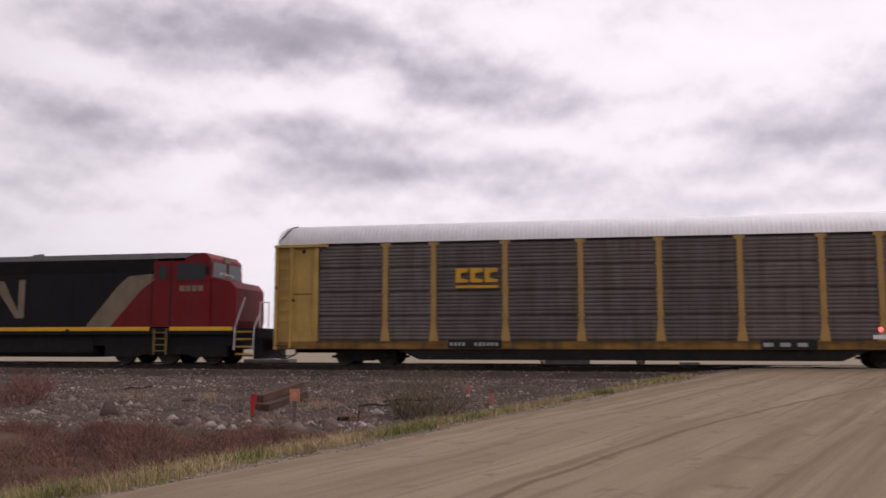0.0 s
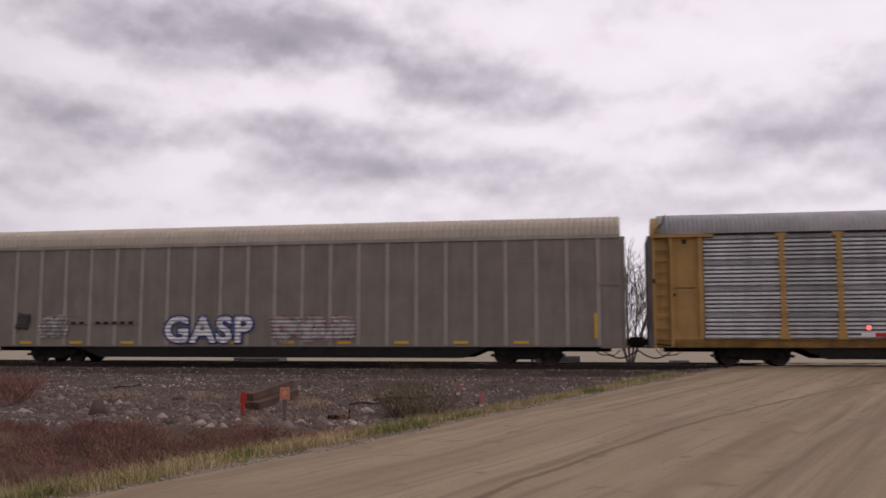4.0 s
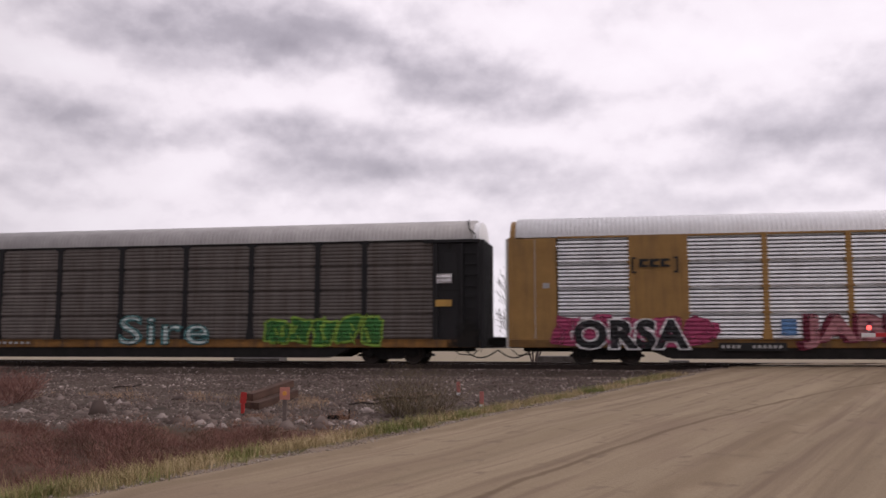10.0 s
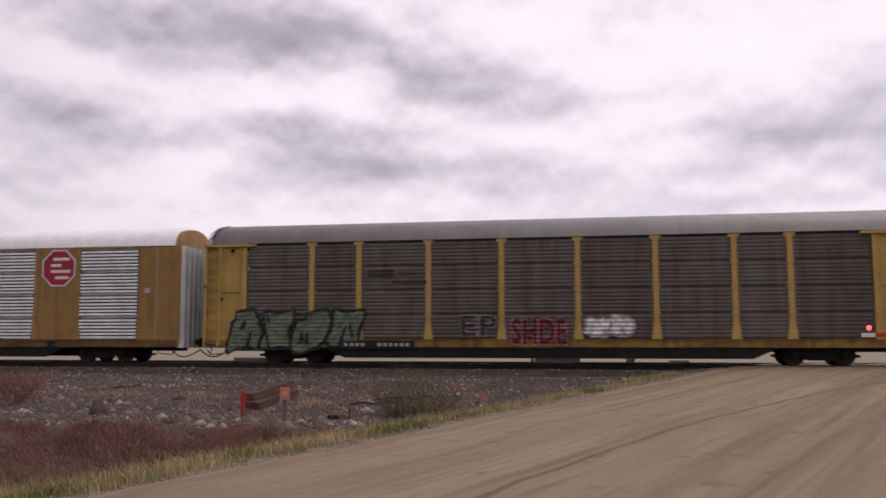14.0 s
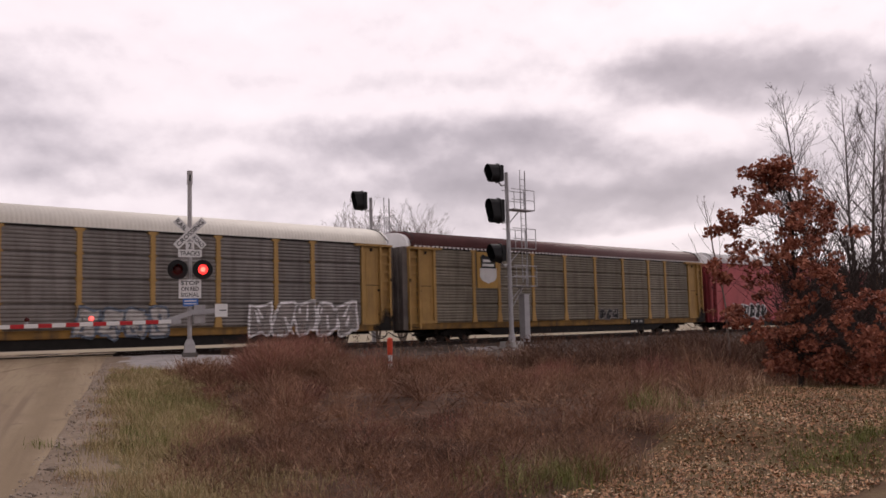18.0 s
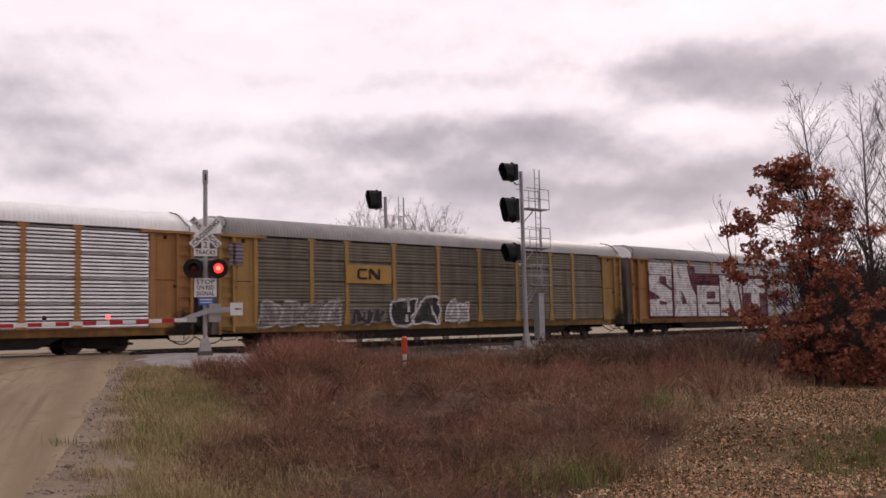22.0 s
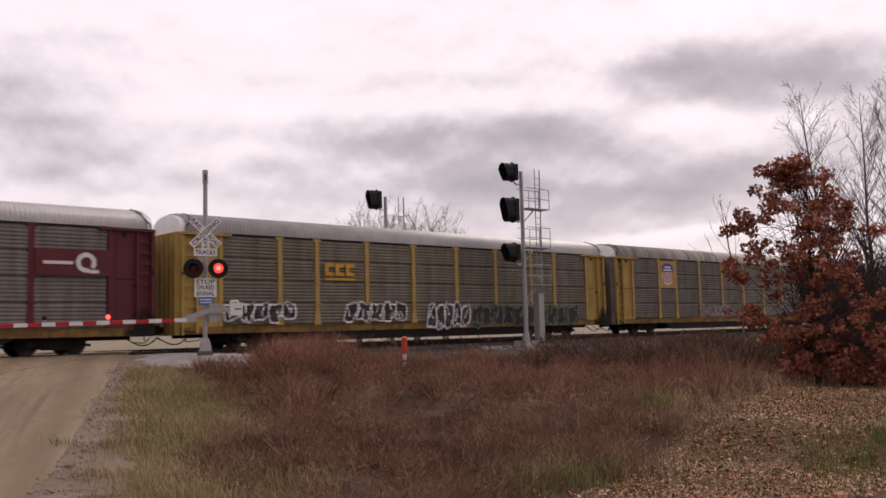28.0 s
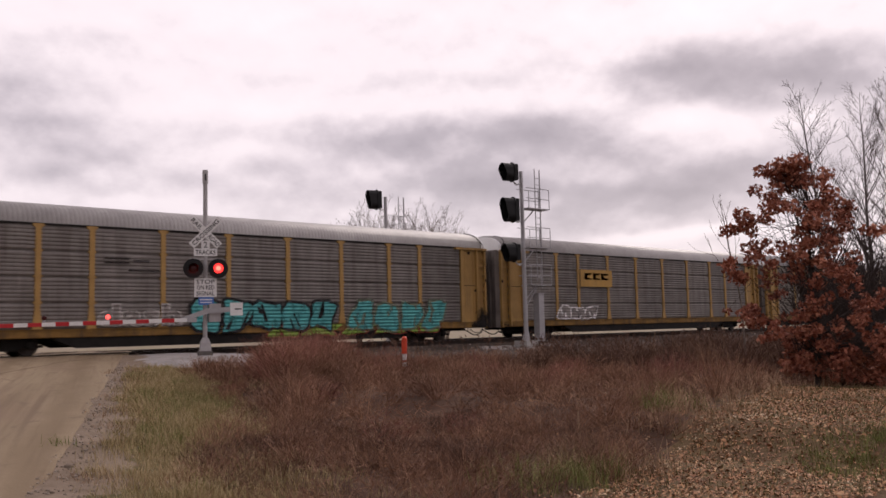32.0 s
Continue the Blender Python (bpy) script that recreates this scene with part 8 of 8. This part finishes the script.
gold = material("gold_mark", (0.62, 0.33, 0.03), 0.55, vary=0.12, grime=0.2)


def three_blocks(k, x0, x1, z0, z1):
    block_row(k, x0, x1, z0, z1, gold)


def three_dark(k, x0, x1, z0, z1):
    block_row(k, x0, x1, z0, z1, black_plate, False)


def bracket_mark(k, x0, x1, z0, z1):
    h = z1 - z0
    for s, a in ((1, x0), (-1, x1)):
        part("mark_bracket", Shape().plate([(a, z0 + 0.1 * h), (a + s * 0.16, z0 + 0.1 * h), (a + s * 0.16, z0 + 0.2 * h), (a + s * 0.06, z0 + 0.2 * h), (a + s * 0.06, z1 - 0.1 * h), (a + s * 0.16, z1 - 0.1 * h), (a + s * 0.16, z1), (a, z1)], -SIDE - 0.10, -SIDE - 0.085), black_plate, CARS[k])
    block_row(k, x0 + 0.28, x1 - 0.28, z0 + 0.25 * h, z1 - 0.1 * h, black_plate, False)


def loops(k, x0, x1, z0, z1, mat):
    """Two round-cornered bent bars, as one line."""
    w, h, t = x1 - x0, z1 - z0, (z1 - z0) * 0.19
    o = part("mark_loop", Shape().plate([(x0 + 0.42 * w, z0), (x0 + 0.42 * w, z0 + t), (x0 + 0.12 * w, z0 + t), (x0 + 0.09 * w, z0 + 0.3 * h), (x0 + 0.09 * w, z1 - 0.3 * h), (x0 + 0.12 * w, z1 - t), (x0 + 0.42 * w, z1 - t), (x0 + 0.42 * w, z1), (x0 + 0.08 * w, z1), (x0, z1 - 0.2 * h), (x0, z0 + 0.2 * h), (x0 + 0.08 * w, z0)], -SIDE - 0.125, -SIDE - 0.11), mat, CARS[k])
    part("mark_stroke", Shape().plate([(x0 + 0.50 * w, z0), (x0 + 0.59 * w, z0), (x0 + 0.59 * w, z0 + 0.66 * h), (x0 + 0.86 * w, z0), (x1, z0), (x1, z1), (x0 + 0.91 * w, z1), (x0 + 0.91 * w, z0 + 0.34 * h), (x0 + 0.64 * w, z1), (x0 + 0.50 * w, z1)], -SIDE - 0.125, -SIDE - 0.11), mat, o)


def two_loops(k, x0, x1, z0, z1):
    loops(k, x0, x1, z0, z1, black_plate)


def two_loops_white(k, x0, x1, z0, z1):
    loops(k, x0, x1, z0, z1, white_paint)


def swoosh(k, x0, x1, z0, z1):
    h, w = z1 - z0, x1 - x0
    o = part("mark_wedge", Shape().plate([(x0, z0), (x0 + 0.35 * w, z0 + 0.12 * h), (x1, z0 + 0.42 * h), (x0 + 0.2 * w, z0 + 0.30 * h)], -SIDE - 0.10, -SIDE - 0.085), black_plate, CARS[k])
    for i in range(4):
        a = x0 + w * (0.06 + 0.22 * i)
        part("mark_bar", Shape().plate([(a, z0 + 0.42 * h), (a + 0.17 * w, z0 + 0.46 * h), (a + 0.21 * w, z1), (a + 0.05 * w, z1)], -SIDE - 0.10, -SIDE - 0.085), octagon_red, o)


def striped_panel(k, x0, x1, z0, z1):
    pn = patch(k, x0, x1, z0, z1, PAINT["maroon"], "name_panel")
    h, w = z1 - z0, x1 - x0
    for f, a, b in ((0.55, 0.03, 0.52), (0.24, 0.03, 0.82), (0.10, 0.03, 0.78)):
        part("mark_bar", Shape().box(x0 + a * w, x0 + b * w, -SIDE - 0.106, -SIDE - 0.10, z0 + f * h, z0 + (f + (0.2 if f > 0.5 else 0.08)) * h), white_paint, pn)
    arc = [(x0 + w * 0.88 + 0.17 * w * math.cos(radians(a)) * s, z0 + 0.42 * h + 0.38 * h * math.sin(radians(a)) * s) for s, rng in ((1.0, range(10, 260, 25)), (0.5, range(235, -10, -25))) for a in rng]
    part("mark_arc", Shape().plate(arc, -SIDE - 0.106, -SIDE - 0.10), white_paint, pn)


def ring_panel(k, x0, x1, z0, z1):
    pn = patch(k, x0, x1, z0, z1, PAINT["maroon"], "name_panel")
    h, w = z1 - z0, x1 - x0
    part("mark_bar", Shape().box(x0 + 0.10 * w, x0 + 0.5 * w, -SIDE - 0.106, -SIDE - 0.10, z0 + 0.42 * h, z0 + 0.54 * h), white_paint, pn)
    cx, cz, r = x0 + 0.68 * w, z0 + 0.5 * h, 0.30 * h
    ring = [(cx + r * 1.3 * math.cos(radians(a)) * s, cz + r * 1.3 * math.sin(radians(a)) * s) for s, rg in ((1, range(-40, 291, 30)), (0.55, range(290, -41, -30))) for a in rg]
    part("mark_ring", Shape().plate(ring, -SIDE - 0.106, -SIDE - 0.10), white_paint, pn)
    part("mark_bar", Shape().box(cx + 0.1, cx + r * 1.6, -SIDE - 0.106, -SIDE - 0.10, cz - r * 1.35, cz - r * 0.9), white_paint, pn)


def block_letter(k, x0, x1, z0, z1, cuts):
    """A white block with dark cuts, given as shares of its width and height."""
    o = part("sprayed_block", Shape().box(x0, x1, -SIDE - 0.104, -SIDE - 0.092, z0, z1), WHITE, CARS[k])
    w, h = x1 - x0, z1 - z0
    for ring in cuts:
        part("sprayed_cut", Shape().plate([(x0 + a * w, z0 + b * h) for a, b in ring], -SIDE - 0.110, -SIDE - 0.104), MAROON, o)


def decorate():
    """Marks, number plates and sprayed paint, car by car."""
    three_blocks(1, -6.26, -4.6, 3.01, 3.78)
    marks(1, -6.55, -4.46, 0.69, 1.01, 0)
    marks(1, 4.95, 6.85, 0.66, 1.01, 1)
    shield(2, -8.99, -7.61, 3.15, 4.63)
    piece(2, -10.15, -6.4, 0.57, 1.76, TEAL, PALE, 4, 2)
    piece(2, -4.42, -0.29, 0.58, 2.09, WHITE, INK, 5, 3)
    piece(2, 0.98, 5.34, 0.59, 1.71, VIOLET, WHITE, 5, 4)
    piece(2, 5.9, 10.47, 0.59, 1.92, GREEN, BLUSH, 5, 5)
    marks(2, -6.92, -4.79, 0.53, 0.8, 0)
    swoosh(3, 4.46, 6.96, 3.21, 3.65)
    marks(3, -7.13, -4.6, 0.55, 0.82, 0)
    patch(3, 6.28, 6.75, 0.55, 0.9, INK, "notice_plate")
    word(4, "GASP", -4.82, -0.8, 0.77, 1.99, WHITE, BLUE, 0.03)
    piece(4, -0.13, 3.37, 0.88, 1.97, PALE, BLUSH, 3, 6)
    marks(4, -9.12, -5.86, 1.52, 1.8, 2)
    piece(4, -10.45, -9.2, 1.05, 1.95, DUST, PALE, 2, 71)
    piece(4, -11.56, -10.97, 1.4, 2.1, SOOT2, SOOT, 1, 70)
    piece(5, -3.82, 1.09, 0.53, 2.19, LIME, BLUE, 4, 7)
    piece(5, 1.23, 4.33, 0.53, 1.65, BLUSH, BLUE, 3, 8)
    word(5, "CAMK", 4.53, 9.99, 0.54, 1.9, LIME, INK, 0.03)
    piece(5, 9.75, 11.32, 0.72, 1.59, ROSE, BLUSH, 2, 9)
    smear(6, [(-1.86, 4.59), (-2.54, 4.6), (-3.1, 2.98), (-3.21, 1.87), (-2.52, 0.99), (-2.3, 1.21), (-2.87, 2.31), (-2.38, 3.19)], SMEAR)
    smear(6, [(3.98, 4.73), (3.23, 4.59), (2.78, 3.56), (2.35, 2.7), (2.66, 1.84), (3.18, 0.98), (3.4, 1.2), (2.88, 2.27), (2.99, 3.02), (3.65, 4.09)], SMEAR)
    smear(6, [(8.04, 4.64), (6.71, 4.67), (6.28, 3.93), (5.84, 2.77), (6.67, 3.18), (7.31, 3.91), (8.03, 4.22)], SMEAR)
    smear(6, [(9.45, 4.5), (10.74, 4.27), (11.93, 3.22), (11.84, 0.98), (10.42, 0.88), (9.78, 2.21), (9.33, 2.63)], SMEAR)
    smear(6, [(-12.0, 3.2), (-9.03, 3.51), (-9.02, 3.16), (-10.74, 2.84), (-11.93, 2.5)], SMEAR)
    smear(6, [(-8.88, 2.24), (-6.85, 3.02), (-6.96, 2.46), (-8.51, 2.13)], SMEAR)
    smear(6, [(-6.4, 4.38), (-6.09, 4.38), (-6.04, 1.66), (-6.35, 1.66)], SMEAR)
    smear(6, [(-0.73, 2.47), (2.24, 2.81), (2.23, 2.38), (-0.39, 2.18)], SMEAR)
    smear(6, [(5.2, 2.14), (7.28, 2.75), (9.1, 2.74), (9.09, 2.42), (6.44, 2.13)], SMEAR)
    smear(6, [(-7.2, 2.69), (-5.66, 2.9), (-4.95, 2.55), (-5.88, 1.89)], SMEAR)
    patch(6, -6.93, -4.31, 3.03, 3.82, ROSE, "name_panel")
    marks(6, -7.21, -4.46, 0.55, 0.99, 0)
    marks(6, -6.74, -4.5, 3.41, 3.69, 3)
    marks(6, -6.49, -4.96, 3.1, 3.3, 3)
    patch(7, -6.97, -4.32, 2.95, 3.93, PANEL, "name_panel")
    two_loops(7, -6.17, -5.05, 3.13, 3.75)
    piece(7, -5.49, -0.17, 0.72, 2.05, SKY, WHITE, 4, 10)
    piece(7, 1.91, 4.0, 1.16, 1.89, SOOT, SOOT2, 3, 11)
    piece(7, 4.68, 7.07, 0.81, 1.89, RUST, INK, 4, 12)
    piece(7, 7.99, 11.82, 0.73, 1.93, TEAL, INK, 4, 13)
    patch(8, -4.06, -1.49, 1.03, 2.1, WHITE, "paint_patch")
    marks(8, -6.74, -4.36, 3.09, 3.79, 4)
    marks(8, -7.94, -4.96, 0.62, 0.96, 0)
    marks(8, 4.96, 6.37, 0.68, 0.98, 1)
    patch(8, -6.19, -5.64, 1.2, 1.65, PANEL, "tag")
    piece(8, 9.62, 11.33, 0.95, 1.55, INK, SOOT2, 4, 14)
    patch(9, -9.12, -7.36, 2.95, 3.97, INK, "name_panel")
    two_loops_white(9, -9.0, -7.51, 3.16, 3.74)
    word(9, "Sire", -1.44, 2.62, 0.73, 1.98, ICE, TEAL, -0.012)
    piece(9, 5.03, 9.93, 0.73, 1.94, GREEN, LIME, 5, 15)
    patch(9, 12.03, 12.63, 3.14, 3.51, WHITE, "notice")
    patch(9, 11.99, 12.63, 2.24, 2.5, PANEL, "notice")
    patch(9, -13.1, -12.44, 1.62, 1.88, PANEL, "notice")
    marks(9, -8.0, -5.31, 0.72, 0.95, 3)
    bracket_mark(10, -9.1, -7.41, 3.36, 4.02)
    piece(10, -12.07, -6.15, 0.72, 1.84, PINK, PINK, 5, 16, 0.085)
    word(10, "ORSA", -11.41, -6.99, 0.55, 1.75, INK, WHITE, 0.05)
    word(10, "JABER-VAGUE", -3.41, 7.84, 0.56, 1.89, ROSE, MAROON, 0.05)
    piece(10, 7.61, 8.35, 0.57, 1.85, ROSE, MAROON, 1, 17)
    marks(10, -6.05, -3.7, 0.55, 0.84, 0)
    patch(10, -3.87, -3.34, 1.1, 1.68, SKYBLUE, "tag")
    piece(10, 10.72, 11.58, 1.1, 1.73, INK, SOOT2, 2, 18)
    shield(11, -8.89, -7.81, 3.33, 4.68)
    marks(11, -8.01, -5.19, 0.58, 0.93, 0)
    marks(11, 4.89, 6.47, 0.62, 0.94, 1)
    piece(11, -7.08, -5.96, 1.23, 1.8, SOOT2, DUST, 3, 19)
    piece(11, -4.24, -2.18, 1.17, 1.79, SOOT2, DUST, 3, 20)
    octagon(12, -9.02, -7.4, 3.21, 4.81)
    octagon(12, 7.41, 8.95, 3.2, 4.79)
    marks(12, -5.9, -3.56, 0.57, 0.83, 0)
    patch(12, 7.85, 8.18, 0.61, 0.92, INK, "notice_plate")
    piece(13, -12.61, -6.98, 0.43, 2.29, MOSS, INK, 4, 21)
    word(13, "EP", -3.07, -1.59, 1.05, 1.91, SOOT, DUST, 0.02)
    word(13, "SHDE", -1.12, 1.07, 0.73, 1.81, MAROON, ROSE, 0.03)
    piece(13, 1.74, 3.49, 1.01, 1.92, WHITE, PALE, 2, 22)
    marks(13, -7.8, -4.85, 0.61, 0.92, 0)
    marks(13, -6.76, -4.37, 3.09, 3.79, 4)
    marks(14, -6.85, -4.42, 3.19, 3.54, 5)
    piece(14, -11.45, -9.26, 1.19, 1.7, INK, INK, 5, 23)
    marks(14, -6.86, -4.6, 0.66, 0.94, 0)
    shield(15, -8.53, -7.31, 3.13, 4.63)
    piece(15, -8.95, -0.85, 0.54, 1.95, BLUE, YOLK, 5, 24, 0.085)
    word(15, "RTES", -8.56, -1.35, 0.89, 1.95, ICE, BLUE, 0.03)
    piece(15, -0.9, 1.42, 0.74, 2.08, DUST, ROSE, 3, 25)
    piece(15, 0.98, 9.83, 0.54, 1.8, YOLK, LIME, 7, 26, 0.085)
    piece(15, 1.42, 9.12, 0.92, 2.27, RED, WHITE, 7, 27)
    piece(15, 8.9, 11.07, 0.73, 1.63, GREEN, SKY, 3, 28)
    piece(16, -11.6, -4.68, 0.72, 1.8, NAVY, SLATE, 6, 29)
    word(16, "TA", -9.44, -8.03, 0.81, 1.7, WHITE, PALE, 0.05)
    piece(16, -4.68, -1.58, 0.56, 1.82, DUST, WHITE, 4, 30)
    piece(16, 1.18, 4.37, 0.75, 1.83, DUST, PALE, 5, 31)
    marks(16, -7.27, -4.9, 3.01, 3.71, 4)
    piece(17, -13.64, -7.16, 0.47, 2.07, LILAC, WHITE, 5, 32)
    piece(17, -1.67, 2.17, 0.56, 1.91, PALE, SLATE, 4, 33)
    piece(17, 5.72, 11.53, 0.5, 2.15, DUST, WHITE, 5, 34)
    pale_shield(18, -8.0, 3.05, 4.62)
    piece(18, 1.57, 3.58, 0.98, 1.65, INK, DUST, 3, 35)
    marks(18, 4.79, 6.31, 0.65, 0.99, 1)
    piece(19, -11.13, -5.93, 0.83, 1.96, INK, WHITE, 6, 36)
    word(19, "RELIC", -2.17, 1.38, 0.81, 1.92, ICE, SLATE, 0.03)
    piece(19, 2.35, 12.04, 0.79, 2.04, DUST, SLATE, 7, 37)
    patch(19, 11.05, 11.82, 3.27, 3.73, BLUSH, "notice")
    bracket_mark(20, -6.56, -5.2, 3.15, 3.75)
    patch(21, -7.27, -4.59, 2.86, 3.73, PANEL, "name_panel")
    two_loops(21, -6.62, -5.28, 3.05, 3.56)
    piece(21, -11.89, -7.53, 0.84, 2.1, DUST, PALE, 4, 38)
    piece(21, -4.7, -1.42, 0.81, 2.35, SOOT, WHITE, 2, 39)
    piece(21, -1.03, 0.56, 0.91, 2.13, PALE, WHITE, 2, 40)
    piece(21, -7.05, -5.05, 0.91, 1.71, SOOT, DUST, 3, 41)
    patch(21, -13.28, -12.61, 3.52, 4.48, LILAC, "tag")
    patch(22, -12.1, 3.11, 0.95, 3.99, MAROON, "letter_ground", 0.085)
    patch(22, -11.97, -9.45, 3.82, 4.6, WHITE, "letter_block")
    block_letter(22, -11.97, -9.49, 1.1, 3.77, (((0.45, 0.98), (0.75, 0.98), (0.78, 0.80), (1.0, 0.62), (1.0, 0.70), (0.45, 0.82)), ((0.0, 0.62), (0.40, 0.50), (0.42, 0.42), (0.0, 0.40)), ((0.42, 0.38), (0.78, 0.34), (0.74, 0.28), (0.42, 0.28))))
    block_letter(22, -9.21, -6.64, 1.07, 4.47, (((0.33, 0.52), (0.58, 0.24), (0.33, 0.24)), ((1.0, 1.0), (0.62, 1.0), (0.78, 0.62), (1.0, 0.40))))
    block_letter(22, -6.44, -3.69, 1.06, 3.18, (((0.42, 0.80), (0.82, 0.82), (0.82, 0.58), (0.42, 0.56)), ((0.40, 0.46), (1.0, 0.46), (1.0, 0.38), (0.40, 0.38))))
    block_letter(22, -3.51, -0.55, 1.05, 3.91, (((0.22, 1.0), (0.64, 0.86), (0.62, 0.99)), ((0.36, 0.45), (0.72, 0.0), (0.36, 0.0)), ((0.98, 1.0), (1.0, 1.0), (1.0, 0.0), (0.98, 0.0))))
    block_letter(22, -0.38, 2.76, 1.05, 3.74, (((0.0, 0.62), (0.34, 0.62), (0.34, 0.0), (0.0, 0.0)), ((0.72, 0.62), (1.0, 0.62), (1.0, 0.0), (0.72, 0.0))))
    marks(22, -7.19, -4.61, 3.22, 3.57, 5)
    piece(22, 4.54, 6.21, 1.77, 2.7, MAROON, VIOLET, 2, 42)
    piece(23, -1.39, 1.92, 0.75, 2.13, MAROON, WHITE, 4, 43)
    marks(23, -5.95, -4.7, 2.95, 3.82, 4)
    piece(24, -4.68, -1.09, 1.1, 2.19, SOOT, SLATE, 4, 44)
    piece(24, 6.64, 9.05, 0.84, 2.0, YOLK, LIME, 3, 45)
    marks(24, -6.5, -4.27, 0.52, 0.83, 0)
    piece(24, -9.79, -7.72, 1.32, 1.85, SOOT, SOOT, 2, 46)
    striped_panel(25, -4.34, -1.77, 2.93, 3.88)
    ring_panel(25, 9.21, 11.88, 2.95, 3.94)
    piece(25, -3.96, -1.94, 1.35, 1.75, DUST, PALE, 4, 47)
    three_blocks(26, -6.79, -5.09, 2.98, 3.76)
    piece(26, -11.83, -8.36, 1.14, 2.05, SOOT, WHITE, 5, 51)
    piece(26, -5.73, -1.97, 1.05, 2.02, SOOT, WHITE, 5, 52)
    piece(26, -0.65, 2.24, 0.64, 2.01, SOOT, WHITE, 5, 53)
    piece(26, 2.35, 6.41, 0.71, 1.93, SOOT, MOSS, 5, 54)
    piece(26, 6.41, 11.05, 0.69, 1.93, SOOT, MOSS, 5, 55)
    shield(27, -9.06, -7.8, 3.14, 4.61)
    piece(27, -4.49, -0.66, 1.02, 1.84, DUST, BLUSH, 4, 56)
    piece(27, 7.13, 8.74, 0.99, 1.76, SLATE, SLATE, 2, 57)
    striped_panel(28, -4.34, -1.77, 2.93, 3.88)
    ring_panel(28, 9.21, 11.88, 2.95, 3.94)
    word(28, "WASP", -3.58, 1.5, 0.7, 2.32, MAROON, BLUSH, 0.03)
    piece(28, -11.93, -9.75, 0.64, 1.68, NAVY, SLATE, 3, 48)
    word(28, "LOVE", 4.05, 8.2, 0.6, 2.15, ICE, INK, 0.04)
    piece(28, -4.83, -3.51, 0.92, 1.71, SKY, ICE, 2, 49)
    piece(28, 1.75, 3.99, 0.6, 1.1, RUST, MAROON, 3, 50)
    marks(28, -8.24, -5.54, 0.63, 0.91, 0)
    marks(29, -6.72, -4.5, 3.07, 3.82, 4)
    word(29, "dash", -6.98, -3.56, 1.0, 1.92, DUST, PALE, 0.02)
    piece(29, -3.28, 3.9, 0.62, 2.17, AQUA, INK, 5, 58)
    piece(29, 4.64, 10.68, 0.57, 2.11, AQUA, MOSS, 4, 59)
    piece(29, 0.22, 10.23, 0.44, 1.11, LIME, RUST, 5, 60, 0.085)
    patch(30, -7.06, -4.06, 2.92, 3.94, PANEL, "name_panel")
    three_dark(30, -6.7, -4.39, 3.19, 3.74)
    piece(30, -9.18, -5.6, 0.94, 1.83, DUST, WHITE, 3, 61)


# ---------------------------------------------------------------- motion of the train
TIMES = [0, 1, 2, 4, 6, 8, 10, 12, 14, 16, 18, 20, 22, 24, 26, 28, 30, 31, 32]
LAG = {0: 0.18, 24: -0.06, 26: -0.06, 32: 0.37}      # small unevenness of its run


def motions():
    for k, car in CARS.items():
        walk(car, [(t, pose(place(k) - travel(t) + LAG.get(t, 0.0), TRACK_Y, 0)) for t in TIMES])
    # the flashers change over about twice a second: the lit face of each lens turns to the road and away
    half = 0.4952
    for bank, first in ((FLASH_A, 18.80), (FLASH_B, 18.80 + half)):
        for lens, at in bank:
            n = math.ceil(first / half)
            lit = sum(first + half * i > 0.1 for i in range(-n, 1)) % 2 == 0
            rows, turn = [(0.0, pose(*at, 0, 0, 0 if lit else 180))], 0 if lit else 180
            for i in range(-n, 40):
                t = first + half * i
                if t <= 0.1 or t > 31.88:
                    continue
                rows += [(t + j / 30, pose(*at, 0, 0, turn + 60 * j)) for j in range(4)]
                turn += 180
            rows.append((32.0, pose(*at, 0, 0, turn)))
            walk(lens, rows)
    walk(ENGINE, [(t, pose(place(0.5) - 0.45 - travel(t) + LAG.get(t, 0.0), TRACK_Y, 0)) for t in TIMES])




make_train()
decorate()
ENGINE = make_engine()
motions()
